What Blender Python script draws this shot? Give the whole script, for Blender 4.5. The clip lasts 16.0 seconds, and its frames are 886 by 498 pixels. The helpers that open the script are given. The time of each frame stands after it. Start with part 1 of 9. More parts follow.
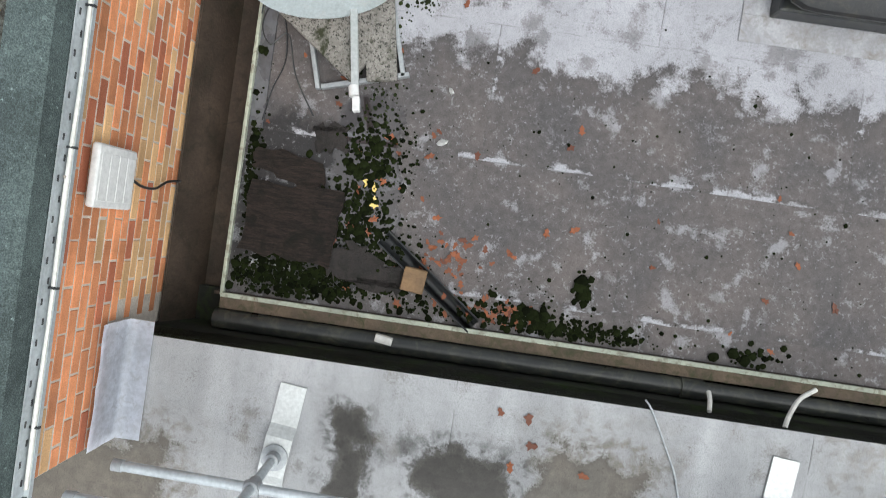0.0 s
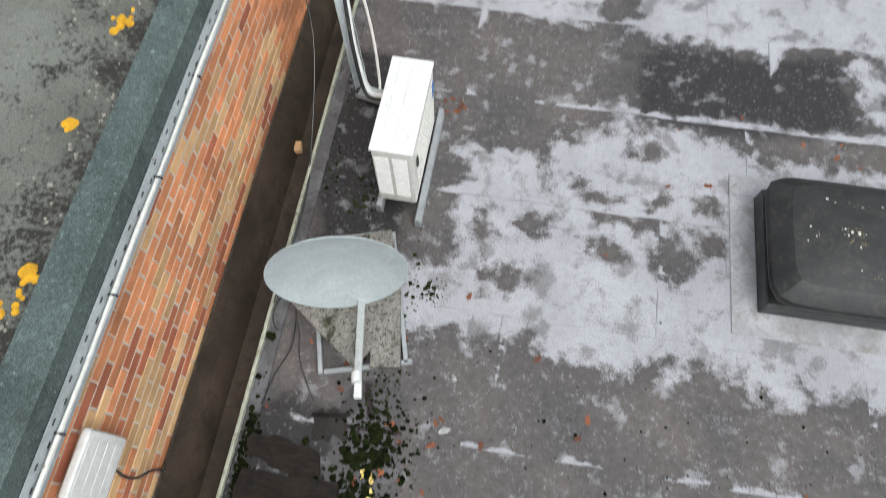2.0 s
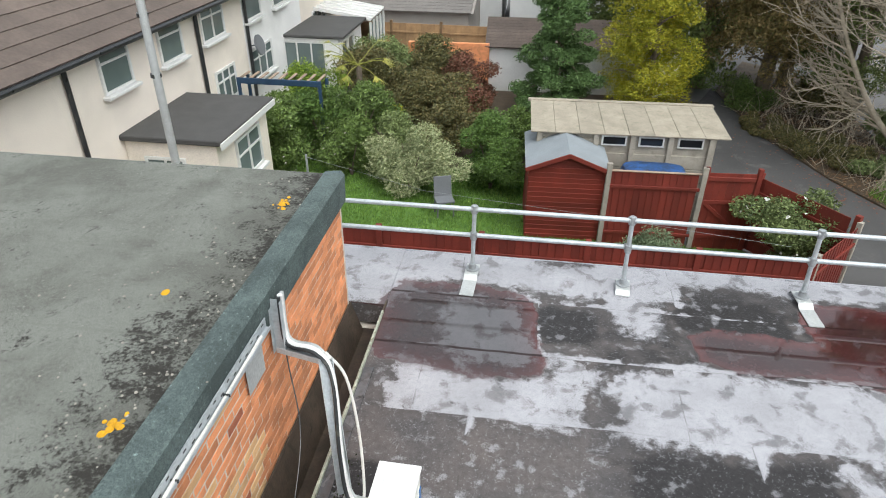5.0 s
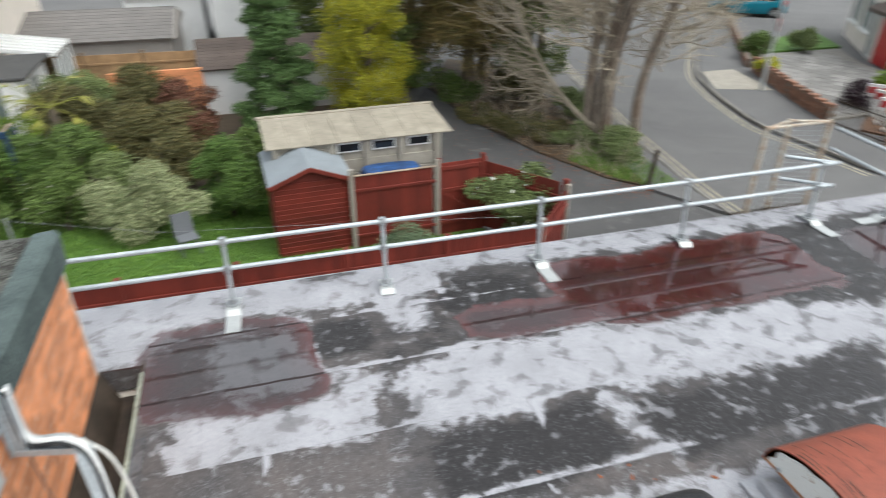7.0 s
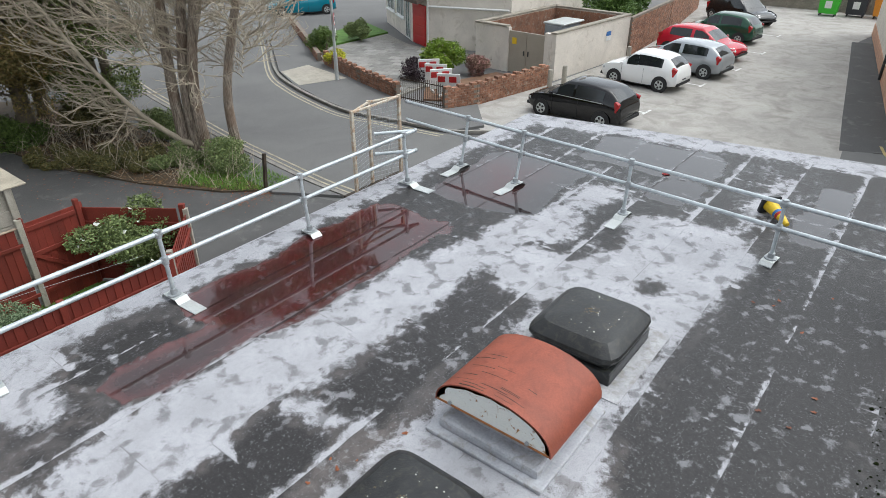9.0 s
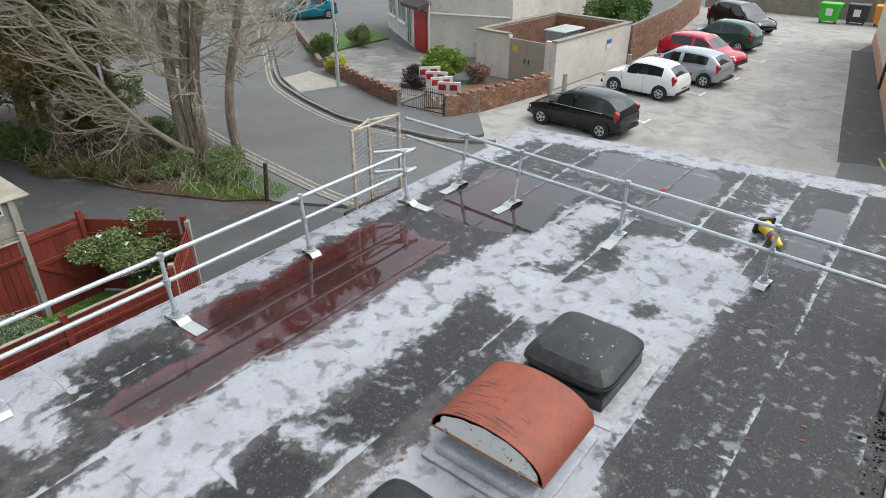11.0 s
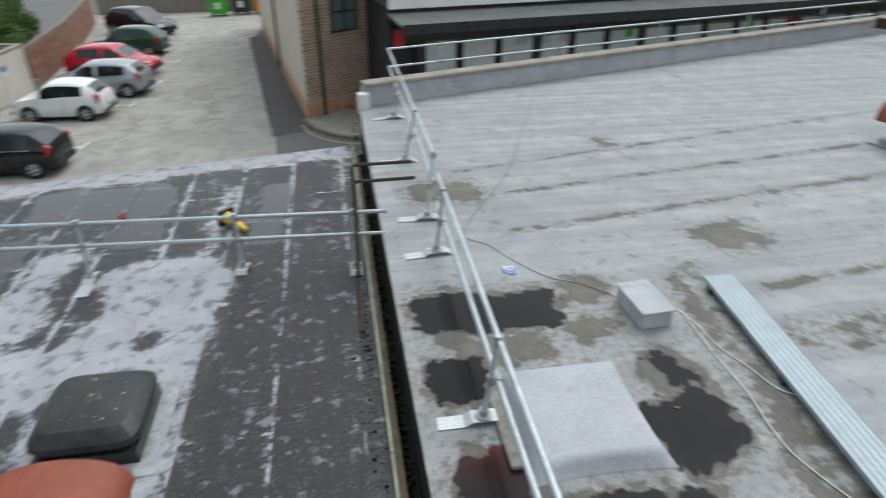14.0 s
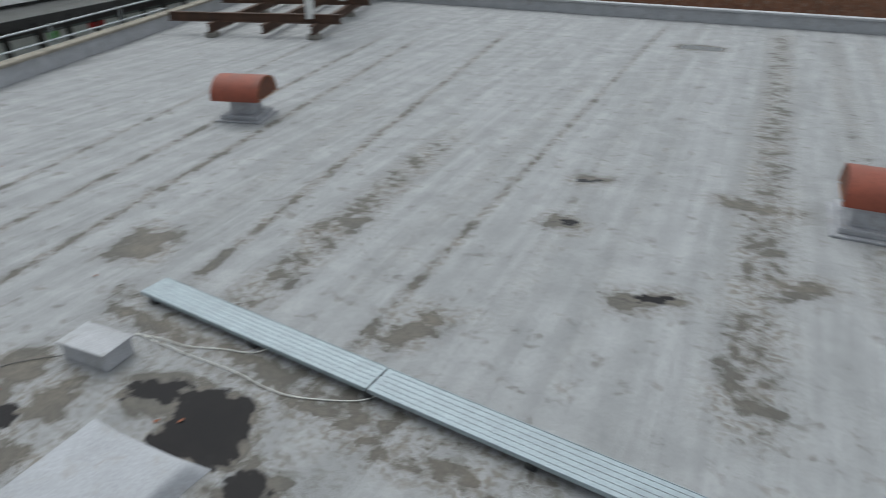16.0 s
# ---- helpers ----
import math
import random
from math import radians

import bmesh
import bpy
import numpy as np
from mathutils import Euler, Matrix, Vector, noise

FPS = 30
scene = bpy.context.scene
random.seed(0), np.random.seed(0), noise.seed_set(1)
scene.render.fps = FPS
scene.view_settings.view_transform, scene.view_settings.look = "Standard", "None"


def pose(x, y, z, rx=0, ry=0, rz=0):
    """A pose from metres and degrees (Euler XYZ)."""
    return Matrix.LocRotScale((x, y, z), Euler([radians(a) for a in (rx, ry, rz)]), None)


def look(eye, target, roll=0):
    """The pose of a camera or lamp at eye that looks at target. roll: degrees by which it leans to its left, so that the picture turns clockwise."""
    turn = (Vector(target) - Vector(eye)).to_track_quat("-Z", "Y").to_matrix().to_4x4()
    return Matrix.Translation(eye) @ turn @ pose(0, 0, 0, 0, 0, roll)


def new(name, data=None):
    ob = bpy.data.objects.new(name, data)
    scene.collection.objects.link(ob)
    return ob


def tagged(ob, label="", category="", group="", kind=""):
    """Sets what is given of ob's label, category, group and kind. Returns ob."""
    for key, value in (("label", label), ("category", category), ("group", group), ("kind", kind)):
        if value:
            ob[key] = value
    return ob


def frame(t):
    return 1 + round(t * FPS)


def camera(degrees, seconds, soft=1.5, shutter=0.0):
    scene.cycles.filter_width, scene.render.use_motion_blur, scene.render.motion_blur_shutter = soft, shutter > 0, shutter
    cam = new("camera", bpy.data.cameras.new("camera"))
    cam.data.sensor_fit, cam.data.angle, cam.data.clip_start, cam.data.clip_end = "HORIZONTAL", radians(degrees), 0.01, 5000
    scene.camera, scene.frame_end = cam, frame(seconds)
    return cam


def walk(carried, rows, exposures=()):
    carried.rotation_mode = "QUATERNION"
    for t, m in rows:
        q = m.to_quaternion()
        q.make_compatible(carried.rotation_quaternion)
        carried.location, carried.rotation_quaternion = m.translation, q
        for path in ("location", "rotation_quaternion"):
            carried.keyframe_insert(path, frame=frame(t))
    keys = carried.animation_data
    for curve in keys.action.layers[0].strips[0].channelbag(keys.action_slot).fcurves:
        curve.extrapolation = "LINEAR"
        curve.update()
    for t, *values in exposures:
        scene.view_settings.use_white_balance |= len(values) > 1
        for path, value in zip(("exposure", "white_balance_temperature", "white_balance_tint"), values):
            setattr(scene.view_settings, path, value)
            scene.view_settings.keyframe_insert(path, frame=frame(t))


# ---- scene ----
LENS = 69.0
ROWS = [
    (0.0, -0.000, 0.001, 4.098, -1.18, 0.85, 8.36),
    (0.5, -0.008, 0.029, 4.087, 1.93, 0.87, 8.48),
    (1.0, -0.019, 0.039, 4.086, 8.70, 0.77, 8.70),
    (1.5, -0.026, 0.044, 4.075, 16.02, 0.71, 8.91),
    (2.0, -0.033, 0.039, 4.065, 23.44, 0.54, 9.07),
    (2.5, -0.033, 0.032, 4.062, 30.90, 0.45, 9.22),
    (3.0, -0.032, -0.000, 4.039, 38.81, 0.56, 9.13),
    (3.5, -0.025, -0.018, 4.026, 46.34, 0.44, 9.26),
    (3.7, -0.027, -0.026, 4.025, 49.29, 0.33, 9.33),
    (5.8, -0.067, 0.033, 4.014, 59.81, -0.20, 4.06),
    (6.0, -0.068, 0.033, 4.016, 59.84, -0.26, 1.31),
    (6.5, -0.063, 0.039, 4.007, 59.98, -0.29, -6.43),
    (7.0, -0.034, 0.031, 4.024, 60.12, -0.28, -16.39),
    (7.5, 0.039, 0.007, 4.006, 60.53, -0.01, -34.33),
    (8.0, 0.045, 0.049, 3.985, 60.75, -0.04, -44.50),
    (8.5, 0.052, 0.045, 3.988, 60.76, -0.01, -46.74),
    (9.0, 0.044, 0.054, 3.996, 60.82, 0.07, -52.18),
    (11.3, 0.087, 0.038, 4.341, 60.91, -0.17, -51.96),
    (11.5, 0.078, 0.032, 4.375, 60.74, 0.04, -52.07),
    (12.0, 0.113, -0.074, 4.378, 60.58, -0.13, -52.10),
    (12.5, 0.094, -0.207, 4.397, 60.63, -0.15, -58.56),
    (13.0, 0.051, -0.306, 4.429, 60.80, -0.00, -72.04),
    (13.5, 0.047, -0.346, 4.456, 60.87, 0.14, -85.75),
    (14.0, 0.052, -0.336, 4.457, 61.05, 0.04, -99.56),
    (14.5, 0.082, -0.331, 4.448, 61.22, 0.14, -113.27),
    (15.0, 0.074, -0.313, 4.468, 61.29, 0.31, -127.02),
    (15.5, 0.035, -0.282, 4.513, 61.09, 0.28, -140.53),
    (16.0, 0.011, -0.248, 4.556, 61.12, 0.12, -154.37),
]
cam = camera(LENS, 16.0, soft=0.6, shutter=0.5)
walk(cam, [(t, pose(x, y, z, rx, ry, rz)) for t, x, y, z, rx, ry, rz in ROWS], exposures=[(0.0, 0.58, 6350, 6.5), (2.5, 0.56, 6380, 6.5), (3.0, 0.48, 6380, 6.5), (3.6, 0.60, 6380, 6.5), (6.0, 0.80, 6380, 6.5), (9.0, 0.70, 6250, 6.0), (12.0, 0.70, 6200, 5.5), (13.5, 0.43, 6150, 4.0), (14.5, 0.16, 6150, 4.0), (16.0, -0.09, 6180, 4.2)])

# ---- light: a bright overcast sky and a very soft sun ----
world = bpy.data.worlds.new("overcast")
scene.world = world
world.use_nodes = True
wn, wl = world.node_tree.nodes, world.node_tree.links
sky = wn.new("ShaderNodeTexSky")
sky.sky_type = "NISHITA"
sky.sun_disc = False
sky.sun_elevation, sky.sun_rotation = radians(62), radians(135)
sky.air_density, sky.dust_density, sky.ozone_density = 1.0, 3.0, 1.0
cloud = wn.new("ShaderNodeHueSaturation")
cloud.inputs["Saturation"].default_value = 0.22
wl.new(sky.outputs["Color"], cloud.inputs["Color"])
wl.new(cloud.outputs["Color"], wn["Background"].inputs["Color"])
wn["Background"].inputs["Strength"].default_value = 0.19
sun_data = bpy.data.lights.new("sun", "SUN")
sun_data.energy, sun_data.angle, sun_data.color = 0.55, radians(80), (1.0, 0.98, 0.95)
sun = new("sun", sun_data)
sun.matrix_world = look((7, -7, 19), (0, 0, 0))

# ---- small helpers ----
ZW, ZG = 0.50, -3.50      # upper deck, street level; the lower roof is z = 0
RND = random.Random(7)


def part(name, bm, material, parent=None, label=""):
    me = bpy.data.meshes.new(name)
    bm.to_mesh(me)
    bm.free()
    ob = new(name, me)
    if material is not None:
        me.materials.append(material)
    if parent is not None:
        ob.parent = parent
    if label:
        ob["label"] = label
    return ob


def empty(name, x=0, y=0, z=0, rz=0.0, label="", category="", group="", kind=""):
    ob = new(name)
    ob.matrix_basis = pose(x, y, z, 0, 0, rz)
    ob.empty_display_size = 0.1
    return tagged(ob, label, category, group, kind)


def solo(name, bm, material, label, category, group="", kind=""):
    return tagged(part(name, bm, material), label, category, group, kind)


def box(bm, c, s, rot=None, bevel=0.0, seg=1):
    r = bmesh.ops.create_cube(bm, size=1.0)
    vs = r["verts"]
    if bevel > 0:
        bmesh.ops.scale(bm, vec=s, verts=vs)
        es = list({e for v in vs for e in v.link_edges})
        rb = bmesh.ops.bevel(bm, geom=es, offset=bevel, segments=seg, affect="EDGES", profile=0.6)
        vs = list({v for v in rb["verts"]} | {v for v in vs if v.is_valid})
        m = Matrix.Translation(c) @ (rot.to_4x4() if rot else Matrix())
    else:
        m = Matrix.Translation(c) @ (rot.to_4x4() if rot else Matrix()) @ Matrix.Diagonal((*s, 1))
    bmesh.ops.transform(bm, matrix=m, verts=vs)
    return vs


def rotz(a):
    return Matrix.Rotation(radians(a), 3, "Z")


CORNERS = [(-1, -1, -1), (1, -1, -1), (1, 1, -1), (-1, 1, -1), (-1, -1, 1), (1, -1, 1), (1, 1, 1), (-1, 1, 1)]
SIDES = [(0, 3, 2, 1), (4, 5, 6, 7), (0, 1, 5, 4), (1, 2, 6, 5), (2, 3, 7, 6), (3, 0, 4, 7)]


def many_boxes(name, items, material, parent, label=""):
    """Many small blocks (centre, size, turn) joined as one part that nobody could count."""
    verts, faces = [], []
    for c, s, q in items:
        k = len(verts)
        for u in CORNERS:
            v = Vector((u[0] * s[0] / 2, u[1] * s[1] / 2, u[2] * s[2] / 2))
            verts.append(Vector(c) + (q @ v if q else v))
        faces += [tuple(k + i for i in f) for f in SIDES]
    me = bpy.data.meshes.new(name)
    me.from_pydata(verts, [], faces)
    me.materials.append(material)
    ob = new(name, me)
    ob.parent = parent
    if label:
        ob["label"] = label
    return tagged(ob, kind="stuff")


def eul(x, y, z):
    return Euler((radians(x), radians(y), radians(z))).to_matrix()


def cyl(bm, a, b, r, r2=None, seg=12, caps=True):
    a, b = Vector(a), Vector(b)
    d = b - a
    res = bmesh.ops.create_cone(bm, cap_ends=caps, segments=seg, radius1=r, radius2=r if r2 is None else r2, depth=d.length)
    q = d.to_track_quat("Z", "Y").to_matrix().to_4x4()
    bmesh.ops.transform(bm, matrix=Matrix.Translation((a + b) / 2) @ q, verts=res["verts"])
    return res["verts"]


def tube(bm, pts, r, seg=8, r_end=None):
    """A round tube along a line of points."""
    pts = [Vector(p) for p in pts]
    n, rings = len(pts), []
    s = None
    for i, p in enumerate(pts):
        d = (pts[min(i + 1, n - 1)] - pts[max(i - 1, 0)]).normalized()
        if s is None:
            s = d.cross(Vector((0, 0, 1)) if abs(d.z) < 0.9 else Vector((1, 0, 0)))
        s = (s - d * s.dot(d)).normalized()
        u = s.cross(d)
        rr = r if r_end is None else r + (r_end - r) * i / max(1, n - 1)
        rings.append([bm.verts.new(p + rr * (math.cos(2 * math.pi * k / seg) * s + math.sin(2 * math.pi * k / seg) * u)) for k in range(seg)])
    for i in range(n - 1):
        for k in range(seg):
            bm.faces.new((rings[i][k], rings[i][(k + 1) % seg], rings[i + 1][(k + 1) % seg], rings[i + 1][k]))
    bm.faces.new(rings[0][::-1])
    bm.faces.new(rings[-1])


def curve_pts(pts, n=6):
    """A smooth line through a few points."""
    P = [Vector(p) for p in pts]
    P = [2 * P[0] - P[1]] + P + [2 * P[-1] - P[-2]]
    out = []
    for i in range(1, len(P) - 2):
        a, b, c, d = P[i - 1], P[i], P[i + 1], P[i + 2]
        for k in range(n):
            t = k / n
            out.append(0.5 * (2 * b + (c - a) * t + (2 * a - 5 * b + 4 * c - d) * t * t + (3 * b - a - 3 * c + d) * t ** 3))
    out.append(P[-2])
    return out


def prism(bm, outline, z0, z1):
    """An upright block over a flat outline (x, y)."""
    lo = [bm.verts.new((x, y, z0)) for x, y in outline]
    hi = [bm.verts.new((x, y, z1)) for x, y in outline]
    n = len(outline)
    bm.faces.new(lo[::-1])
    bm.faces.new(hi)
    for i in range(n):
        bm.faces.new((lo[i], lo[(i + 1) % n], hi[(i + 1) % n], hi[i]))


def extrude_profile(bm, prof, a, b, axis="x"):
    """A profile (u, z) swept straight along x or y from a to b."""
    def at(s, u, z):
        return (s, u, z) if axis == "x" else (u, s, z)
    A = [bm.verts.new(at(a, u, z)) for u, z in prof]
    B = [bm.verts.new(at(b, u, z)) for u, z in prof]
    n = len(prof)
    bm.faces.new(A)
    bm.faces.new(B[::-1])
    for i in range(n):
        bm.faces.new((A[i], B[i], B[(i + 1) % n], A[(i + 1) % n]))
    bmesh.ops.recalc_face_normals(bm, faces=bm.faces[:])


def smooth(ob, angle=40):
    for p in ob.data.polygons:
        p.use_smooth = True
    if angle < 180:
        ob.data.set_sharp_from_angle(angle=radians(angle))
    return ob


def B():
    return bmesh.new()


# ---- materials ----
def nodes_of(name):
    m = bpy.data.materials.new(name)
    m.use_nodes = True
    nt = m.node_tree
    return m, nt.nodes, nt.links, nt.nodes["Principled BSDF"]


def noise_node(n, l, pos, scale, detail=4.0, rough=0.55, dist=0.0):
    k = n.new("ShaderNodeTexNoise")
    k.inputs["Scale"].default_value, k.inputs["Detail"].default_value = scale, detail
    k.inputs["Roughness"].default_value, k.inputs["Distortion"].default_value = rough, dist
    l.new(pos, k.inputs["Vector"])
    return k.outputs["Fac"]


def ramp(n, l, fac, a, b, ca=(0, 0, 0, 1), cb=(1, 1, 1, 1)):
    k = n.new("ShaderNodeValToRGB")
    k.color_ramp.elements[0].position, k.color_ramp.elements[1].position = a, b
    k.color_ramp.elements[0].color, k.color_ramp.elements[1].color = ca, cb
    l.new(fac, k.inputs["Fac"])
    return k.outputs["Color"]


def mixc(n, l, fac, a, b, mode="MIX"):
    k = n.new("ShaderNodeMix")
    k.data_type, k.blend_type = "RGBA", mode
    for sock, v in ((k.inputs[0], fac), (k.inputs[6], a), (k.inputs[7], b)):
        if isinstance(v, (int, float)):
            sock.default_value = v
        elif isinstance(v, tuple):
            sock.default_value = (*v[:3], 1)
        else:
            l.new(v, sock)
    return k.outputs[2]


def math_node(n, l, op, a, b=0.0, clamp=False):
    k = n.new("ShaderNodeMath")
    k.operation, k.use_clamp = op, clamp
    for sock, v in ((k.inputs[0], a), (k.inputs[1], b)):
        if isinstance(v, (int, float)):
            sock.default_value = v
        else:
            l.new(v, sock)
    return k.outputs[0]


def bump_to(n, l, bsdf, height, strength, dist=0.01):
    k = n.new("ShaderNodeBump")
    k.inputs["Strength"].default_value, k.inputs["Distance"].default_value = strength, dist
    l.new(height, k.inputs["Height"])
    l.new(k.outputs["Normal"], bsdf.inputs["Normal"])


def where(n):
    return n.new("ShaderNodeNewGeometry").outputs["Position"]


def tone(c, k):
    return tuple(max(0.0, min(1.0, v * k)) for v in c)


def mat(name, base, rough=0.7, metal=0.0, var=0.25, big=1.5, fine=40.0, bump=0.15, dirt=None, dirt_amount=0.5, each=0.0, spec=0.5, coat=0.0):
    """A plain surface with stains at one scale and grain at another; each: how far single pieces differ."""
    m, n, l, p = nodes_of(name)
    pos = where(n)
    a = noise_node(n, l, pos, big, 5, 0.6, 0.4)
    b = noise_node(n, l, pos, fine, 3, 0.6)
    col = mixc(n, l, ramp(n, l, a, 0.3, 0.7), tone(base, 1 - var), tone(base, 1 + var * 0.7))
    col = mixc(n, l, ramp(n, l, b, 0.3, 0.75), col, mixc(n, l, 1.0, col, tone((0.75, 0.75, 0.75), 1.0), "MULTIPLY"))
    if dirt:
        d = noise_node(n, l, pos, big * 2.7, 6, 0.65, 0.8)
        col = mixc(n, l, ramp(n, l, d, 0.62 - 0.22 * dirt_amount, 0.74), col, dirt)
    if each > 0:
        r = n.new("ShaderNodeObjectInfo").outputs["Random"]
        isl = n.new("ShaderNodeNewGeometry").outputs["Random Per Island"]
        mixr = math_node(n, l, "FRACT", math_node(n, l, "ADD", r, isl))
        col = mixc(n, l, 1.0, col, ramp(n, l, mixr, 0.0, 1.0, (1 - each, 1 - each, 1 - each, 1), (1 + each * 0.6, 1 + each * 0.6, 1 + each * 0.6, 1)), "MULTIPLY")
    l.new(col, p.inputs["Base Color"])
    rr = ramp(n, l, a, 0.2, 0.8, (max(0.02, rough - 0.12),) * 3 + (1,), (min(1, rough + 0.1),) * 3 + (1,))
    l.new(rr, p.inputs["Roughness"])
    p.inputs["Metallic"].default_value = metal
    p.inputs["Specular IOR Level"].default_value = spec
    p.inputs["Coat Weight"].default_value = coat
    if bump:
        bump_to(n, l, p, b, bump)
    return m


def glass(name, tint=(0.05, 0.06, 0.07), rough=0.05):
    """A window pane over a dim room: dark and glossy."""
    m, n, l, p = nodes_of(name)
    a = noise_node(n, l, where(n), 0.8, 3)
    l.new(mixc(n, l, a, tone(tint, 0.6), tone(tint, 1.4)), p.inputs["Base Color"])
    p.inputs["Roughness"].default_value = rough
    p.inputs["Specular IOR Level"].default_value = 0.6
    return m


def roof_mat(name, white, worn, wet_tint, seam, spots=0.62, rough_dry=0.75, thin_at=0.40, clear=0.45, calm=0.015, gleam=0.7, marks=0.0, ragged=1.0, own_least=0.12, cross=None):
    """Felt under a worn pale solar paint. On the mesh: 'coat' the distance in from the edge of the paint, 'pool' the distance in
    from the edge of standing water, 'rust' how much red algae the water holds, 'damp' how wet the bare felt is."""
    m, n, l, p = nodes_of(name)
    pos = where(n)
    at = {}
    for k in ("coat", "pool", "rust", "damp"):
        q = n.new("ShaderNodeAttribute")
        q.attribute_name = k
        at[k] = q.outputs["Fac"]
    n1 = noise_node(n, l, pos, 1.9, 3, 0.5, 0.3)
    n2 = noise_node(n, l, pos, 6.0, 3, 0.5, 0.2)
    n4 = noise_node(n, l, pos, 19.0, 4, 0.6)
    n3 = noise_node(n, l, pos, 70.0, 3, 0.6)
    n5 = noise_node(n, l, pos, 230.0, 2, 0.6)

    def mul(a, b):
        return math_node(n, l, "MULTIPLY", a, b)

    def add(a, *more):
        for b in more:
            a = math_node(n, l, "ADD", a, b)
        return a

    def off(v, k):
        return mul(math_node(n, l, "SUBTRACT", v, 0.5), k)

    def grey(v, a, b, lo, hi):
        return ramp(n, l, v, a, b, (lo, lo, lo, 1), (hi, hi, hi, 1))
    grain = add(off(n3, 0.17), off(n5, 0.14), off(n4, 0.13))
    lobes = add(off(n1, 0.62 * ragged), off(n2, 0.55 * ragged), off(noise_node(n, l, pos, 11.0, 2, 0.5), 0.22))
    wet = grey(add(at["damp"], off(n2, 0.75), off(n4, 0.45), off(n3, 0.25), off(n1, 0.35)), 0.38, 0.62, 0.12, 1)
    # laps of the felt: a line every so many metres along one axis
    axis, pitch, start, gain = seam
    sep = n.new("ShaderNodeSeparateXYZ")
    l.new(pos, sep.inputs[0])
    wob = add(sep.outputs[axis], off(n1, 0.05))
    fr_ = math_node(n, l, "FRACT", math_node(n, l, "DIVIDE", math_node(n, l, "SUBTRACT", wob, start), pitch))
    lap = grey(fr_, 0.0, 0.13, 1, 0)
    row = n.new("ShaderNodeTexWhiteNoise")
    row.noise_dimensions = "1D"
    l.new(math_node(n, l, "FLOOR", math_node(n, l, "DIVIDE", math_node(n, l, "SUBTRACT", wob, start), pitch)), row.inputs["W"])
    own = grey(row.outputs["Value"], 0.35, 0.65, own_least, 1)
    line = mul(mul(grey(fr_, 0.0, 0.011, 1, 0), grey(n2, 0.42, 0.56, 0.0, 1)), own)
    coat = add(at["coat"], mul(lap, mul(grey(noise_node(n, l, pos, 3.1, 3, 0.6), 0.36, 0.60, 0.15, 1.15), mul(own, gain))))
    if cross:
        # end laps of the rolls, each row of felt broken at a place of its own
        wx_ = add(sep.outputs["X"], off(n1, 0.04), mul(row.outputs["Value"], cross[0]))
        fx = math_node(n, l, "FRACT", math_node(n, l, "DIVIDE", math_node(n, l, "SUBTRACT", wx_, cross[1]), cross[0]))
        dots = grey(add(noise_node(n, l, pos, 9.0, 3, 0.6), off(n1, 0.5)), 0.42, 0.60, 0, 1)
        coat = add(coat, mul(mul(grey(fx, 0.0, 0.045, 1, 0), dots), 0.27), mul(mul(grey(fr_, 0.0, 0.07, 1, 0), dots), 0.22))
        line = math_node(n, l, "MAXIMUM", line, mul(grey(fx, 0.0, 0.005, 1, 0), grey(n2, 0.44, 0.56, 0, 0.9)))
    cm = grey(add(coat, lobes, grain, 0.5), 0.455, 0.555, 0, 1)
    # paint left in ragged spots on the bare felt, and worn thin elsewhere
    left = grey(add(noise_node(n, l, pos, 6.2, 2, 0.5), off(n3, 0.20), off(n5, 0.16), off(n4, 0.20), off(n1, 0.25), mul(lap, 0.05)), spots, spots + 0.09, 0, 0.58)
    bits = grey(add(n4, off(n5, 0.2)), spots + 0.035, spots + 0.10, 0, 0.36)
    if cross:
        bits = math_node(n, l, "MAXIMUM", bits, grey(add(noise_node(n, l, pos, 42.0, 3, 0.6), off(n2, 0.3), off(n5, 0.15)), 0.60, 0.68, 0, 0.45))
    cm = math_node(n, l, "MAXIMUM", cm, mul(math_node(n, l, "MAXIMUM", left, bits), math_node(n, l, "SUBTRACT", 1.0, mul(wet, 0.25))))
    thin = grey(add(noise_node(n, l, pos, 4.6, 3, 0.5, 0.3), off(n3, 0.22), off(n5, 0.2), off(n4, 0.15)), thin_at - 0.07, thin_at + 0.04, 0.45, 1)
    cm = mul(cm, thin)
    if marks > 0:
        # paint scuffed through in many small soft marks where it lies thin
        small = add(noise_node(n, l, pos, 12.0, 3, 0.6, 0.3), off(n4, 0.45), off(n3, 0.18), off(n1, 0.30))
        dash = grey(small, 0.47, 0.66, 0, 1)
        near = grey(add(at["coat"], off(n2, 0.10)), 0.10, 0.38, 1, 0.05)
        cm = mul(cm, math_node(n, l, "SUBTRACT", 1.0, mul(mul(dash, near), 0.85 * marks)))
        cm = mul(cm, math_node(n, l, "SUBTRACT", 1.0, mul(near, 0.14)))
    warm = tone((worn[0] * 1.30, worn[1] * 1.20, worn[2] * 1.12), 1.0)
    bare = mixc(n, l, grey(n1, 0.3, 0.7, 0, 1), tone(worn, 0.80), warm)
    bare = mixc(n, l, wet, bare, tone(worn, 0.28))
    bare = mixc(n, l, grey(n4, 0.35, 0.7, 0, 1), tone_mul(n, l, bare, 0.72), bare)
    paint = mixc(n, l, grey(n1, 0.32, 0.68, 0, 1), tone(white, 0.86), tone(white, 1.06))
    paint = mixc(n, l, grey(n4, 0.3, 0.55, 0.35, 0), paint, tone(white, 0.66))
